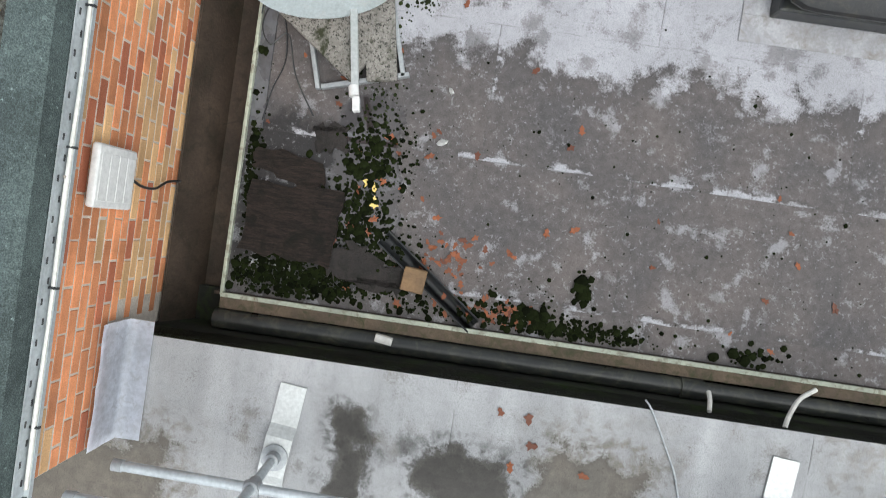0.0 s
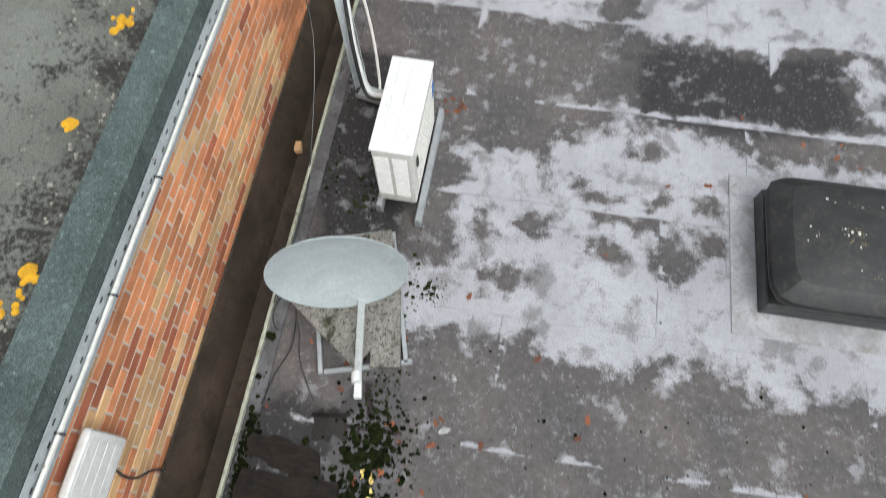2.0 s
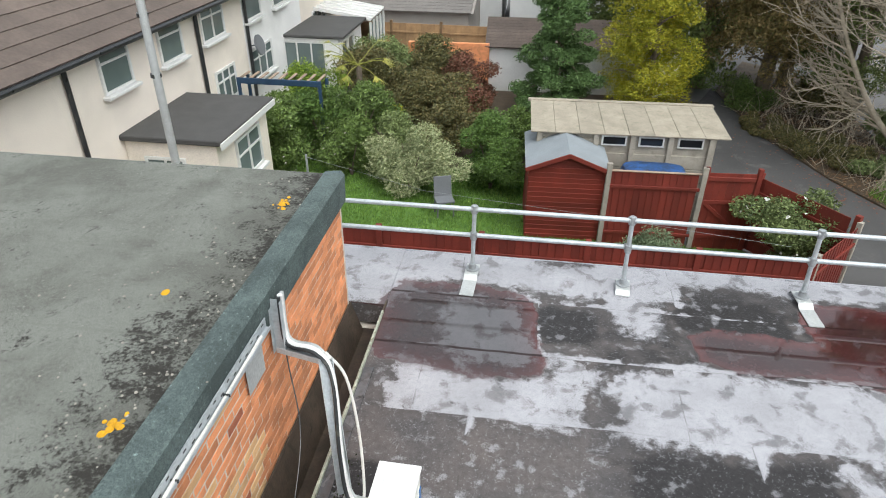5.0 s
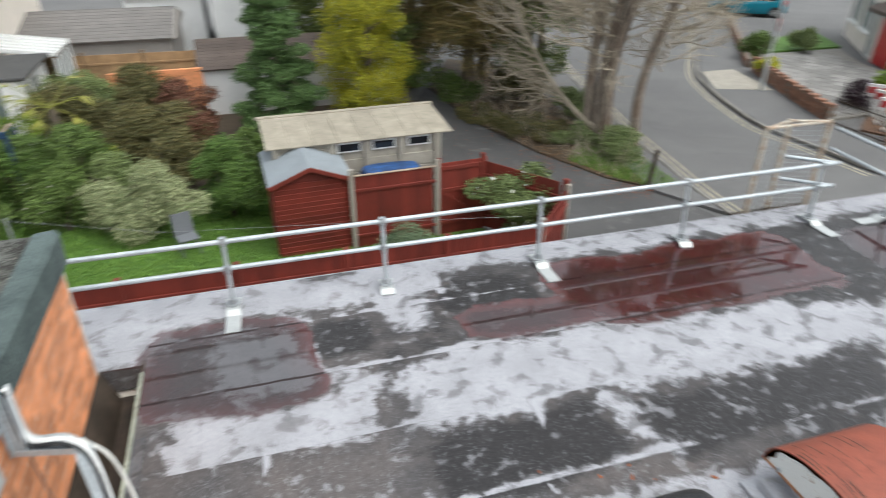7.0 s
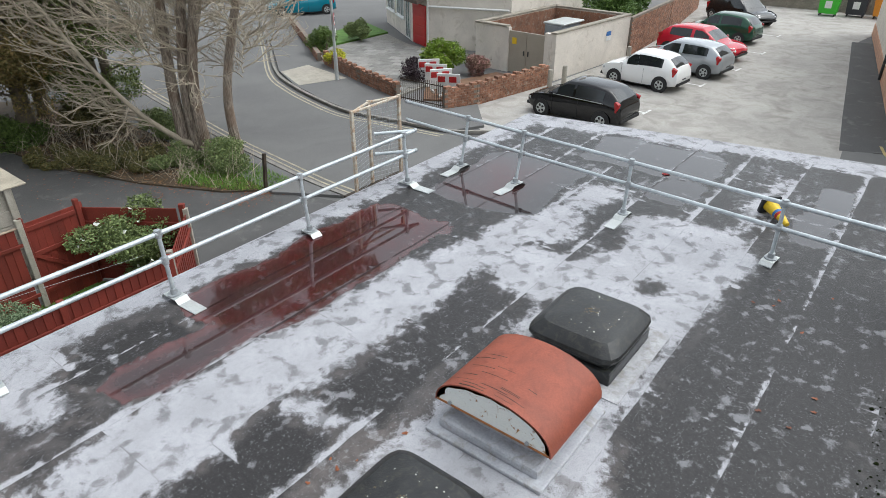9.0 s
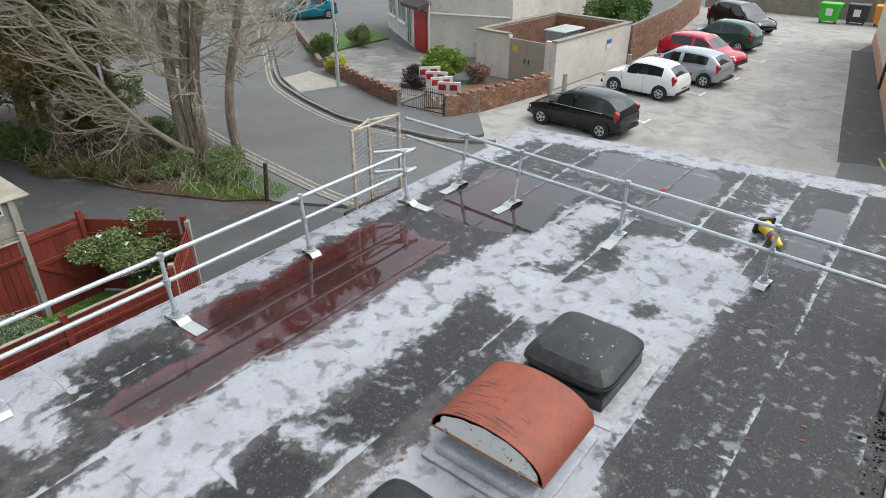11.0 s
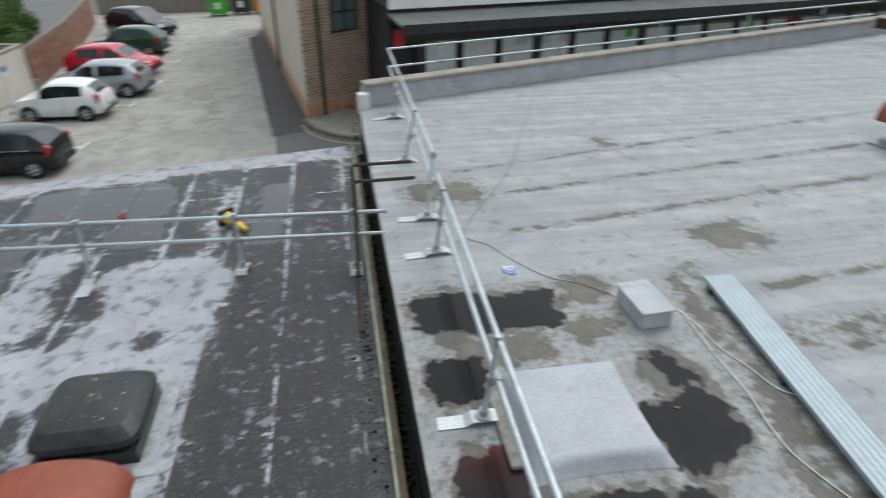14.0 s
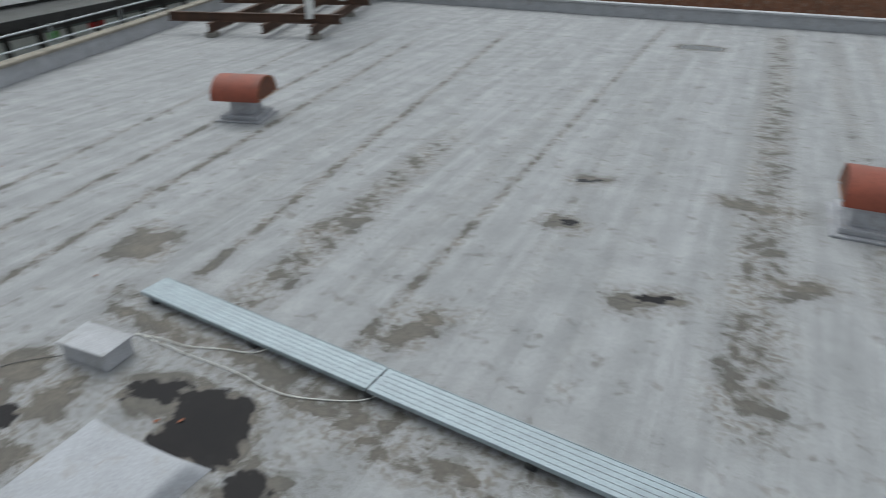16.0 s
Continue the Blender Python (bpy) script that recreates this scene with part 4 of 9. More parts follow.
# ---- guard rails ----
def guard_rail(label, a, b, posts, z, h_top, h_mid, plate_turn, plate_shift, lean=(0.0, 0.0), short=()):
    root = empty("guard_rail", 0, 0, z, 0, label, "guard rail", "guard rails on the roofs")
    a, b = Vector((*a, 0)), Vector((*b, 0))
    d = (b - a).normalized() * 0.04
    for nm, h in (("top_rail", h_top), ("mid_rail", h_mid)):
        bm = B()
        cyl(bm, a + Vector((0, 0, h)), b + Vector((0, 0, h)), 0.026, seg=14)
        smooth(part(nm, bm, M["galv"], root))
        for end in (a, b):
            bm = B()
            cyl(bm, end + Vector((0, 0, h)) - d * 0.6, end + Vector((0, 0, h)) + d * 0.6, 0.031, seg=14)
            smooth(part("end_cap", bm, M["galv_dull"], root))
    for i, (px_, py_) in enumerate(posts):
        on = a + (b - a) * max(0.0, min(1.0, (Vector((px_, py_, 0)) - a).dot(b - a) / (b - a).length_squared))
        foot, head = Vector((px_, py_, 0.03)), Vector((on.x, on.y, h_top + 0.045))
        bm = B()
        cyl(bm, foot, head, 0.024, seg=12)
        smooth(part("post", bm, M["galv"], root))
        for h in (h_top, h_mid):
            bm = B()
            c = foot.lerp(head, (h - 0.03) / (head.z - 0.03))
            cyl(bm, c - Vector((0, 0, 0.045)), c + Vector((0, 0, 0.045)), 0.036, seg=12)
            smooth(part("sleeve", bm, M["galv_dull"], root))
            bm = B()
            cyl(bm, Vector((on.x, on.y, h)) - d, Vector((on.x, on.y, h)) + d, 0.037, seg=12)
            smooth(part("clamp", bm, M["galv_dull"], root))
        rot = rotz(plate_turn + RND.uniform(-7, 7))
        length, shift = (0.26, 0.03) if i in short else (0.60, plate_shift)
        bm = B()
        ends = (-length / 2, -shift - 0.17, -shift - 0.11, -shift + 0.11, -shift + 0.17, length / 2)
        line = [(max(-length / 2, min(length / 2, u)) + k * 0.0005, h) for k, (u, h) in enumerate(zip(ends, (0.004, 0.006, 0.047, 0.047, 0.006, 0.004)))]
        extrude_profile(bm, line + [(u, h + 0.009) for u, h in reversed(line)], -0.075, 0.075, "y")
        bmesh.ops.transform(bm, matrix=Matrix.Translation((px_, py_, 0)) @ rot.to_4x4() @ Matrix.Translation((shift, 0, 0)), verts=bm.verts[:])
        part("base_plate", bm, M["galv_plate"], root, "bent galvanised base plate")
        bm = B()
        cyl(bm, (px_, py_, 0.045), (px_, py_, 0.070), 0.075, seg=16)
        cyl(bm, (px_, py_, 0.070), (px_, py_, 0.13), 0.040, seg=14)
        smooth(part("socket", bm, M["galv_dull"], root))
    return root


rail_n = guard_rail("two galvanised tube rails along the roof edge above the garden", (-2.6, 6.17), (7.22, 6.17),
                    [(-0.56, 6.14), (1.10, 6.08), (2.97, 6.12), (4.94, 6.09), (6.96, 6.12)], 0, 0.80, 0.48, -90, 0.16, short=(1, 3))
for h in (0.80, 0.48):
    bm = B()
    cyl(bm, (7.20, 6.17, h), (6.72, 6.55, h), 0.026, seg=12)
    smooth(part("return_rail", bm, M["galv"], rail_n))
guard_rail("two galvanised tube rails crossing the wet lower roof", (8.30, 7.25), (7.72, -0.85),
           [(8.02, 5.88), (7.95, 4.79), (7.95, 3.03), (7.88, 1.08), (7.62, -0.42)], 0, 0.80, 0.48, 180, 0.14, short=(3, 4))
guard_rail("two galvanised tube rails along the edge of the pale roof", (-1.48, -1.37), (7.55, -1.52), [(-0.80, -1.36), (1.98, -1.36), (4.06, -1.36), (7.0, -1.42)], ZW, 0.84, 0.44, 90, 0.10)
guard_rail("two galvanised tube rails at the far corner of the pale roof", (8.25, -1.58), (15.1, -1.60), [(7.98, -1.45), (10.2, -1.40), (12.6, -1.45)], ZW, 0.84, 0.44, 90, 0.10)
guard_rail("two galvanised tube rails along the shopfront parapet", (15.1, -1.60), (19.7, -18.0), [(15.4, -2.9), (16.3, -6.1), (17.2, -9.3), (18.1, -12.5), (19.0, -15.6)], ZW, 0.84, 0.44, 195, 0.2)


# ---- skylights ----
def pillow(bm, hx, hy, z0, z1, top=0.55, n=28, rings=9, power=3.4):
    """A domed plastic cap: rounded square in plan, swelling to a flattish crown."""
    prev = None
    for i in range(rings + 1):
        t = i / rings
        k = 1.0 - (1 - top) * t if t < 0.62 else (1.0 - (1 - top) * 0.62) * math.cos((t - 0.62) / 0.38 * math.pi / 2) ** 0.9
        z = z0 + (z1 - z0) * math.sin(min(1.0, t * 1.02) * math.pi / 2) ** 0.85
        ring = []
        for j in range(n):
            a = 2 * math.pi * j / n
            c, s = math.cos(a), math.sin(a)
            r = (abs(c) ** power + abs(s) ** power) ** (-1 / power)
            ring.append(bm.verts.new((hx * k * r * c, hy * k * r * s, z)) if k > 0.02 else None)
        if ring[0] is None:
            tip = bm.verts.new((0, 0, z))
            for j in range(n):
                bm.faces.new((prev[j], prev[(j + 1) % n], tip))
            return
        if prev:
            for j in range(n):
                bm.faces.new((prev[j], prev[(j + 1) % n], ring[(j + 1) % n], ring[j]))
        else:
            bm.faces.new(ring[::-1])
        prev = ring
    bm.faces.new(prev)


DOME = ((0.92, 0.0), (0.985, 0.22), (1.0, 0.34), (0.98, 0.46), (0.84, 0.74), (0.76, 0.84), (0.55, 0.91), (0.28, 0.975))


def dome(bm, hx, hy, z0, z1, n=48, power=7.0):
    """A moulded cap: a skirt that leans out, four sloping sides and a broad, hardly swelling crown."""
    prev = None
    for k, t in DOME:
        pw = power if k > 0.7 else 2.0 + (power - 2.0) * (k / 0.7)
        ring = []
        for j in range(n):
            a = 2 * math.pi * j / n
            c, s = math.cos(a), math.sin(a)
            r = (abs(c) ** pw + abs(s) ** pw) ** (-1 / pw)
            ring.append(bm.verts.new((hx * k * r * c, hy * k * r * s, z0 + (z1 - z0) * t)))
        if prev:
            for j in range(n):
                bm.faces.new((prev[j], prev[(j + 1) % n], ring[(j + 1) % n], ring[j]))
        else:
            bm.faces.new(ring[::-1])
        prev = ring
    tip = bm.verts.new((0, 0, z1))
    for j in range(n):
        bm.faces.new((prev[j], prev[(j + 1) % n], tip))


def skylight(x, y, hx, hy, label):
    root = empty("skylight", x, y, 0, 0, label, "skylight", "skylights in the lower roof")
    for sx, sy, lx, ly in ((0, 1, 2 * hx + 0.34, 0.17), (0, -1, 2 * hx + 0.34, 0.17), (1, 0, 0.17, 2 * hy), (-1, 0, 0.17, 2 * hy)):
        bm = B()
        box(bm, (sx * (hx + 0.085), sy * (hy + 0.085), 0.005), (lx, ly, 0.008), None, 0.003)
        part("apron", bm, M["pale_apron"], root, "pale painted felt apron")
    bm = B()
    box(bm, (0, 0, 0.07), (2 * hx, 2 * hy, 0.14), None, 0.015, 2)
    part("kerb", bm, M["black_plastic"], root)
    bm = B()
    box(bm, (0, 0, 0.165), (2 * hx - 0.10, 2 * hy - 0.10, 0.05), None, 0.008)
    part("seal", bm, M["black_plastic"], root)
    bm = B()
    dome(bm, hx + 0.035, hy + 0.035, 0.18, 0.415)
    smooth(part("dome", bm, M["black_dome"], root, "black dusty plastic dome with bird lime"), 16)
    bm = B()
    for _ in range(90):
        u, v = RND.gauss(0, 0.38) * hx, RND.gauss(0, 0.38) * hy
        r = RND.uniform(0.002, 0.010)
        q = ((u / hx) ** 4 + (v / hy) ** 4) ** 0.25
        if q > 0.66:
            continue
        cyl(bm, (u, v, 0.33), (u, v, 0.4185 - 0.040 * q), r, seg=6)
    grit = B()
    for _ in range(420):
        u, v = RND.gauss(0, 0.34) * hx, RND.gauss(0, 0.34) * hy
        q = ((u / hx) ** 4 + (v / hy) ** 4) ** 0.25
        if q < 0.62:
            cyl(grit, (u, v, 0.33), (u, v, 0.4182 - 0.040 * q), RND.uniform(0.002, 0.006), seg=5)
    tagged(part("lichen_specks", grit, M["lichen_brown"], root, "brown specks of lichen"), kind="stuff")
    tagged(part("bird_lime", bm, M["lime"], root, "specks of white bird lime"), kind="stuff")
    return root


skylight(2.20, 2.07, 0.44, 0.43, "black domed plastic skylight on a kerb beside the hooded vent")
skylight(5.03, 2.09, 0.47, 0.44, "black domed plastic skylight with lichen and bird lime")


# ---- hooded roof vents ----
def hood_profile(hy, z0, rise, n=20):
    return [(hy * math.cos(math.pi * i / n), z0 + rise * math.sin(math.pi * i / n) ** 0.85) for i in range(n + 1)]


def roof_vent(x, y, z, rz, hx, hy, base, z0, rise, label, kerb=0.5, end="peeling"):
    root = empty("roof_vent", x, y, z, rz, label, "roof vent", "orange hooded roof vents")
    bm = B()
    box(bm, (0, 0, 0.02), (2 * kerb + 0.16, 2 * kerb + 0.16, 0.04), None, 0.015, 2)
    box(bm, (0, 0, 0.08), (2 * kerb, 2 * kerb, 0.10), None, 0.03, 2)
    part("kerb", bm, M["kerb_felt"], root, "grey felt-dressed kerb")
    bm = B()
    box(bm, (0, 0, (0.1 + z0) / 2), (2 * base, 2 * base, z0 - 0.08), None, 0.01)
    part("neck", bm, M["kerb_felt"], root)
    outer, inner = hood_profile(hy, z0, rise), hood_profile(hy - 0.012, z0, rise - 0.012)
    bm = B()
    rings = []
    for s in (-hx, hx):
        rings.append([[bm.verts.new((s, u, v)) for u, v in prof] for prof in (outer, inner)])
    n = len(outer)
    for i in range(n - 1):
        bm.faces.new((rings[0][0][i], rings[0][0][i + 1], rings[1][0][i + 1], rings[1][0][i]))
        bm.faces.new((rings[1][1][i], rings[1][1][i + 1], rings[0][1][i + 1], rings[0][1][i]))
        for r in rings:
            bm.faces.new((r[0][i], r[1][i], r[1][i + 1], r[0][i + 1]))
    for k in (0, n - 1):
        bm.faces.new((rings[0][0][k], rings[1][0][k], rings[1][1][k], rings[0][1][k]))
    bmesh.ops.recalc_face_normals(bm, faces=bm.faces[:])
    smooth(part("hood", bm, M["orange_paint"], root, "rust-orange painted barrel hood"), 50)
    for s in (-1, 1):
        bm = B()
        lo = [bm.verts.new((s * (hx - 0.006), u, v)) for u, v in inner]
        hi = [bm.verts.new((s * (hx - 0.014), u, v)) for u, v in inner]
        bm.faces.new(lo)
        bm.faces.new(hi[::-1])
        for i in range(len(lo)):
            bm.faces.new((lo[i], hi[i], hi[(i + 1) % len(lo)], lo[(i + 1) % len(lo)]))
        bmesh.ops.recalc_face_normals(bm, faces=bm.faces[:])
        part("end_panel", bm, M[end], root, "white end panel with flaking rusty rim" if end == "peeling" else "")
        bm = B()
        ring = []
        for i, (u, v) in enumerate(inner):
            k = 0.965 - 0.09 * abs(noise.noise((u * 9, v * 9, s * 3.0))) - 0.03 * (noise.noise((u * 31, v * 31, 2.0)) > 0.1)
            ring.append((bm.verts.new((s * (hx - 0.003), u, v)), bm.verts.new((s * (hx - 0.003), u * k, z0 + (v - z0) * k))))
        for (a0, b0), (a1, b1) in zip(ring, ring[1:]):
            bm.faces.new((a0, a1, b1, b0))
        bmesh.ops.solidify(bm, geom=bm.faces[:], thickness=0.0015)
        part("rusty_edge", bm, M["rust_orange"], root, "orange rust round the panel")
        bm = B()
        box(bm, (s * (hx - 0.012), 0, z0 + 0.010), (0.03, 2 * hy - 0.03, 0.022), None, 0.006)
        part("rim", bm, M["rust_orange"], root, "rusty lower rim")
        for yy in (-0.62 * hy, 0.72 * hy):
            bm = B()
            cyl(bm, (s * (hx - 0.005), yy, z0 + 0.035), (s * (hx + 0.012), yy, z0 + 0.035), 0.018, seg=10)
            part("bolt", bm, M["galv_dull"], root)
    if end == "peeling":
        # short dark drips below the crown of the hood
        r_ = random.Random(17)
        bm = B()
        for _ in range(18):
            x0, a0 = -hx + abs(r_.gauss(0, 0.15)), r_.uniform(0.22, 0.62)
            arc = [outer[int(k)] for k in np.linspace(a0 * 20, a0 * 20 + r_.uniform(1.2, 3.0), 4)]
            w = r_.uniform(0.0015, 0.004)
            row = [(bm.verts.new((x0 - w, u * 1.003, v + 0.0012)), bm.verts.new((x0 + w, u * 1.003, v + 0.0012))) for u, v in arc]
            for (p0, q0), (p1, q1) in zip(row, row[1:]):
                bm.faces.new((p0, q0, q1, p1))
        bmesh.ops.remove_doubles(bm, verts=bm.verts[:], dist=0.0004)
        tagged(part("drips", bm, M["rust_brown"], root, "dark rusty drips"), kind="stuff")
    return root


m, n_, l_, p_ = nodes_of("peeling")
pos_ = where(n_)
fl = noise_node(n_, l_, pos_, 14.0, 6, 0.7, 0.6)
l_.new(mixc(n_, l_, ramp(n_, l_, fl, 0.585, 0.64), mixc(n_, l_, noise_node(n_, l_, pos_, 60, 3), (0.58, 0.60, 0.58), (0.72, 0.72, 0.68)), (0.26, 0.13, 0.04)), p_.inputs["Base Color"])
p_.inputs["Roughness"].default_value = 0.8
bump_to(n_, l_, p_, noise_node(n_, l_, pos_, 55, 4), 0.6)
M["peeling"] = m
roof_vent(3.68, 2.08, 0, 0, 0.43, 0.55, 0.33, 0.27, 0.31, "orange barrel-hooded roof vent on a grey kerb", 0.48)
roof_vent(9.35, -10.3, ZW, 16, 0.50, 0.50, 0.24, 0.44, 0.42, "faded orange barrel-hooded vent on the pale roof", 0.40, "rusty_panel")
roof_vent(-1.95, -10.0, ZW, 0, 0.55, 0.5, 0.40, 0.42, 0.40, "faded orange barrel-hooded vent standing on a stepped kerb", 0.52, "rusty_panel")


# ---- air conditioner ----
def air_conditioner():
    root = empty("air_conditioner", -0.695, 2.38, 0, -1, "white outdoor air conditioning unit with louvred end", "air conditioner")
    for x, y0, y1 in ((0.155, -0.47, 0.47), (-0.13, -0.40, 0.42)):
        bm = B()
        box(bm, (x, (y0 + y1) / 2, 0.045), (0.05, y1 - y0, 0.09), None, 0.008)
        box(bm, (x, (y0 + y1) / 2, 0.10), (0.036, y1 - y0, 0.02), None, 0.004)
        part("foot_rail", bm, M["galv_dull"], root, "grey metal mounting rail")
    bm = B()
    box(bm, (0, 0, 0.43), (0.26, 0.70, 0.62), None, 0.018, 2)
    part("casing", bm, M["ivory"], root)
    bm = B()
    box(bm, (0, 0, 0.748), (0.275, 0.715, 0.022), None, 0.009, 2)
    for x in (-0.05, 0.03):
        box(bm, (x, 0, 0.760), (0.05, 0.66, 0.006), None, 0.002)
    part("lid", bm, M["white_paint"], root, "white ribbed lid")
    for x0, x1 in ((-0.105, -0.012), (0.012, 0.105)):
        for k in range(26):
            bm = B()
            z = 0.22 + k * 0.018
            box(bm, ((x0 + x1) / 2 - 0.01, -0.352, z), (x1 - x0, 0.008, 0.009), eul(25, 0, 0))
            part("louvre", bm, M["white_paint"], root)
    for k in range(9):
        bm = B()
        z = 0.20 + k * 0.055
        box(bm, (0.131, 0.02, z), (0.006, 0.56, 0.02), None, 0.002)
        part("side_rib", bm, M["ivory"], root)
    bm = B()
    box(bm, (0.132, 0.30, 0.55), (0.008, 0.05, 0.12))
    part("badge", bm, M["blue_paint"], root, "small blue badge")
    bm = B()
    box(bm, (0.134, -0.25, 0.52), (0.012, 0.03, 0.10))
    part("grip", bm, M["black_plastic"], root, "dark grip recess")
    return root


air_conditioner()

# galvanised cable tray from the wall, over the gutter and down to the unit, with its pipes
root = empty("cable_tray", 0, 0, 0, 0, "galvanised cable tray carrying pipes from wall to roof", "cable tray")
for a, b, w in (((-1.69, 3.44, 1.42), (-1.69, 3.42, 0.98), 0.09), ((-1.70, 3.42, 1.0), (-1.34, 3.34, 1.0), 0.09), ((-1.34, 3.34, 1.02), (-1.16, 2.96, 0.10), 0.10), ((-1.18, 2.93, 0.06), (-0.84, 2.86, 0.06), 0.10)):
    a, b = Vector(a), Vector(b)
    q = (b - a).to_track_quat("Y", "Z").to_matrix()
    bm = B()
    L = (b - a).length
    ends = [[bm.verts.new((a + b) / 2 + q @ Vector((x, e * L / 2, z))) for x, z in ((-w / 2, -0.003), (w / 2, -0.003), (w / 2, 0.042), (w / 2 - 0.005, 0.042), (w / 2 - 0.005, 0.003), (-w / 2 + 0.005, 0.003), (-w / 2 + 0.005, 0.042), (-w / 2, 0.042))] for e in (-1, 1)]
    for k in range(8):
        bm.faces.new((ends[0][k], ends[0][(k + 1) % 8], ends[1][(k + 1) % 8], ends[1][k]))
    bm.faces.new(ends[0])
    bm.faces.new(ends[1][::-1])
    bmesh.ops.recalc_face_normals(bm, faces=bm.faces[:])
    part("tray", bm, M["galv"], root)
for off, r, mm in ((0.0, 0.022, "white_paint"), (0.035, 0.016, "galv_plate"), (-0.03, 0.014, "black_plastic")):
    bm = B()
    tube(bm, curve_pts([(-1.665, 3.47 + off, 1.44), (-1.66, 3.45 + off, 1.12), (-1.60, 3.42 + off, 1.05), (-1.40, 3.36 + off, 1.06), (-1.27, 3.26 + off * 0.5, 0.92), (-1.19, 3.05 + off, 0.42), (-1.10, 2.90 + off, 0.14), (-0.95, 2.84 + off, 0.16), (-0.82, 2.66, 0.25)], 6), r)
    smooth(part("pipe", bm, M[mm], root))
bm = B()
tube(bm, curve_pts([(-1.34, 3.36, 1.06), (-1.20, 3.34, 0.86), (-1.10, 3.22, 0.45), (-1.04, 3.05, 0.10), (-1.02, 2.92, 0.05)], 6), 0.011)
smooth(part("flex", bm, M["ivory"], root, "loose pale flexible hose"))

# ---- satellite dish on a ballast frame ----
root = empty("satellite_dish", -0.88, 1.275, 0, 16, "grey offset satellite dish on a slab-weighted frame", "satellite dish")
bm = B()
rings, n = [], 40
tilt = Matrix.Rotation(radians(-5), 3, "X")
for i in range(9):
    t = i / 8
    rings.append([Vector((0.41 * t * math.cos(2 * math.pi * j / n), 0.075 * (1 - t * t), 0.45 * t * math.sin(2 * math.pi * j / n))) for j in range(n)])
for back in (0.0, 0.006):
    vs = [[bm.verts.new(tilt @ (p + Vector((0, back, 0))) + Vector((0, -0.02, 0.60))) for p in r] for r in rings[1:]]
    mid = bm.verts.new(tilt @ (Vector((0, 0.075 + back, 0))) + Vector((0, -0.02, 0.60)))
    for j in range(n):
        bm.faces.new((mid, vs[0][j], vs[0][(j + 1) % n]))
        for i in range(len(vs) - 1):
            bm.faces.new((vs[i][j], vs[i + 1][j], vs[i + 1][(j + 1) % n], vs[i][(j + 1) % n]))
    edge = vs[-1]
    rim = edge if not back else rim
    if back:
        for j in range(n):
            bm.faces.new((rim[j], edge[j], edge[(j + 1) % n], rim[(j + 1) % n]))
bmesh.ops.recalc_face_normals(bm, faces=bm.faces[:])
smooth(part("reflector", bm, M["dish_grey"], root, "grey dish with lichen streaks at its foot"), 60)
bm = B()
cyl(bm, (0, 0.14, 0.03), (0, 0.14, 0.62), 0.028, seg=12)
box(bm, (0, 0.115, 0.56), (0.12, 0.05, 0.18), None, 0.01)
smooth(part("mast", bm, M["galv_dull"], root))
bm = B()
a, b = Vector((0.09, -0.01, 0.19)), Vector((0.034, -0.582, 0.29))
q = (b - a).to_track_quat("Y", "Z").to_matrix()
box(bm, (a + b) / 2, (0.045, (b - a).length, 0.03), q, 0.004)
part("arm", bm, M["galv_plate"], root)
bm = B()
cyl(bm, b + Vector((0, 0.06, 0.02)), b + Vector((0, 0.0, 0.03)), 0.03, seg=14)
box(bm, b + Vector((0.004, -0.05, 0.03)), (0.045, 0.09, 0.04), q, 0.008, 2)
smooth(part("receiver", bm, M["white_paint"], root, "white receiver head"), 30)
bm = B()
for c, s in (((0.08, -0.43, 0.03), (0.56, 0.03, 0.05)), ((0.01, 0.48, 0.03), (0.56, 0.03, 0.05)), ((-0.22, 0.02, 0.03), (0.03, 0.92, 0.05)), ((0.32, 0.02, 0.03), (0.03, 0.92, 0.05)), ((0.03, 0.10, 0.03), (0.5, 0.04, 0.04))):
    box(bm, c, s, None, 0.004)
part("frame", bm, M["galv_dull"], root, "grey angle-iron ballast frame")
for c, s, a in (((-0.06, -0.08, 0.085), (0.36, 0.62, 0.05), 38), ((0.22, -0.16, 0.08), (0.19, 0.60, 0.05), -6), ((0.10, 0.33, 0.08), (0.45, 0.26, 0.05), 4)):
    bm = B()
    box(bm, c, s, rotz(a), 0.008, 2)
    part("slab", bm, M["rough_slab"], root, "lichen-spotted broken concrete slab")

# ---- the gutter between wall and roof ----
bm = B()
extrude_profile(bm, [(-1.745, 0.10), (-1.735, 0.10), (-1.70, -0.02), (-1.62, -0.26), (-1.745, -0.26)], -0.80, 5.26, "y")
solo("trim_wall_flashing", bm, M["rust_brown"], "brown rust-stained flashing at the foot of the brick wall", "flashing", kind="structure")
bm = B()
extrude_profile(bm, [(-1.412, -0.02), (-1.388, -0.02), (-1.388, 0.035), (-1.400, 0.035), (-1.412, 0.03)], -0.58, 5.25, "y")
extrude_profile(bm, [(-0.592, -0.02), (-0.565, -0.02), (-0.565, 0.05), (-0.592, 0.05)], -1.40, 12.5, "x")
solo("trim_roof_edge", bm, M["verdigris"], "pale metal edge strip with green lichen", "edge strip", kind="structure")
bm = B()
extrude_profile(bm, [(-0.664, 0.040), (-0.594, 0.045), (-0.594, -0.10), (-0.664, -0.10)], -1.40, 12.5, "x")
solo("trim_timber_edge", bm, M["edge_timber"], "weathered brown timber along the gutter", "edge board", kind="structure")
bm = B()
box(bm, (-1.335, 2.45, 0.010), (0.09, 3.9, 0.010), eul(0, -7, 0))
solo("trim_lead_strip", bm, M["wet_lead"], "dark wet grey metal flashing strip beside the gutter", "flashing", kind="structure")
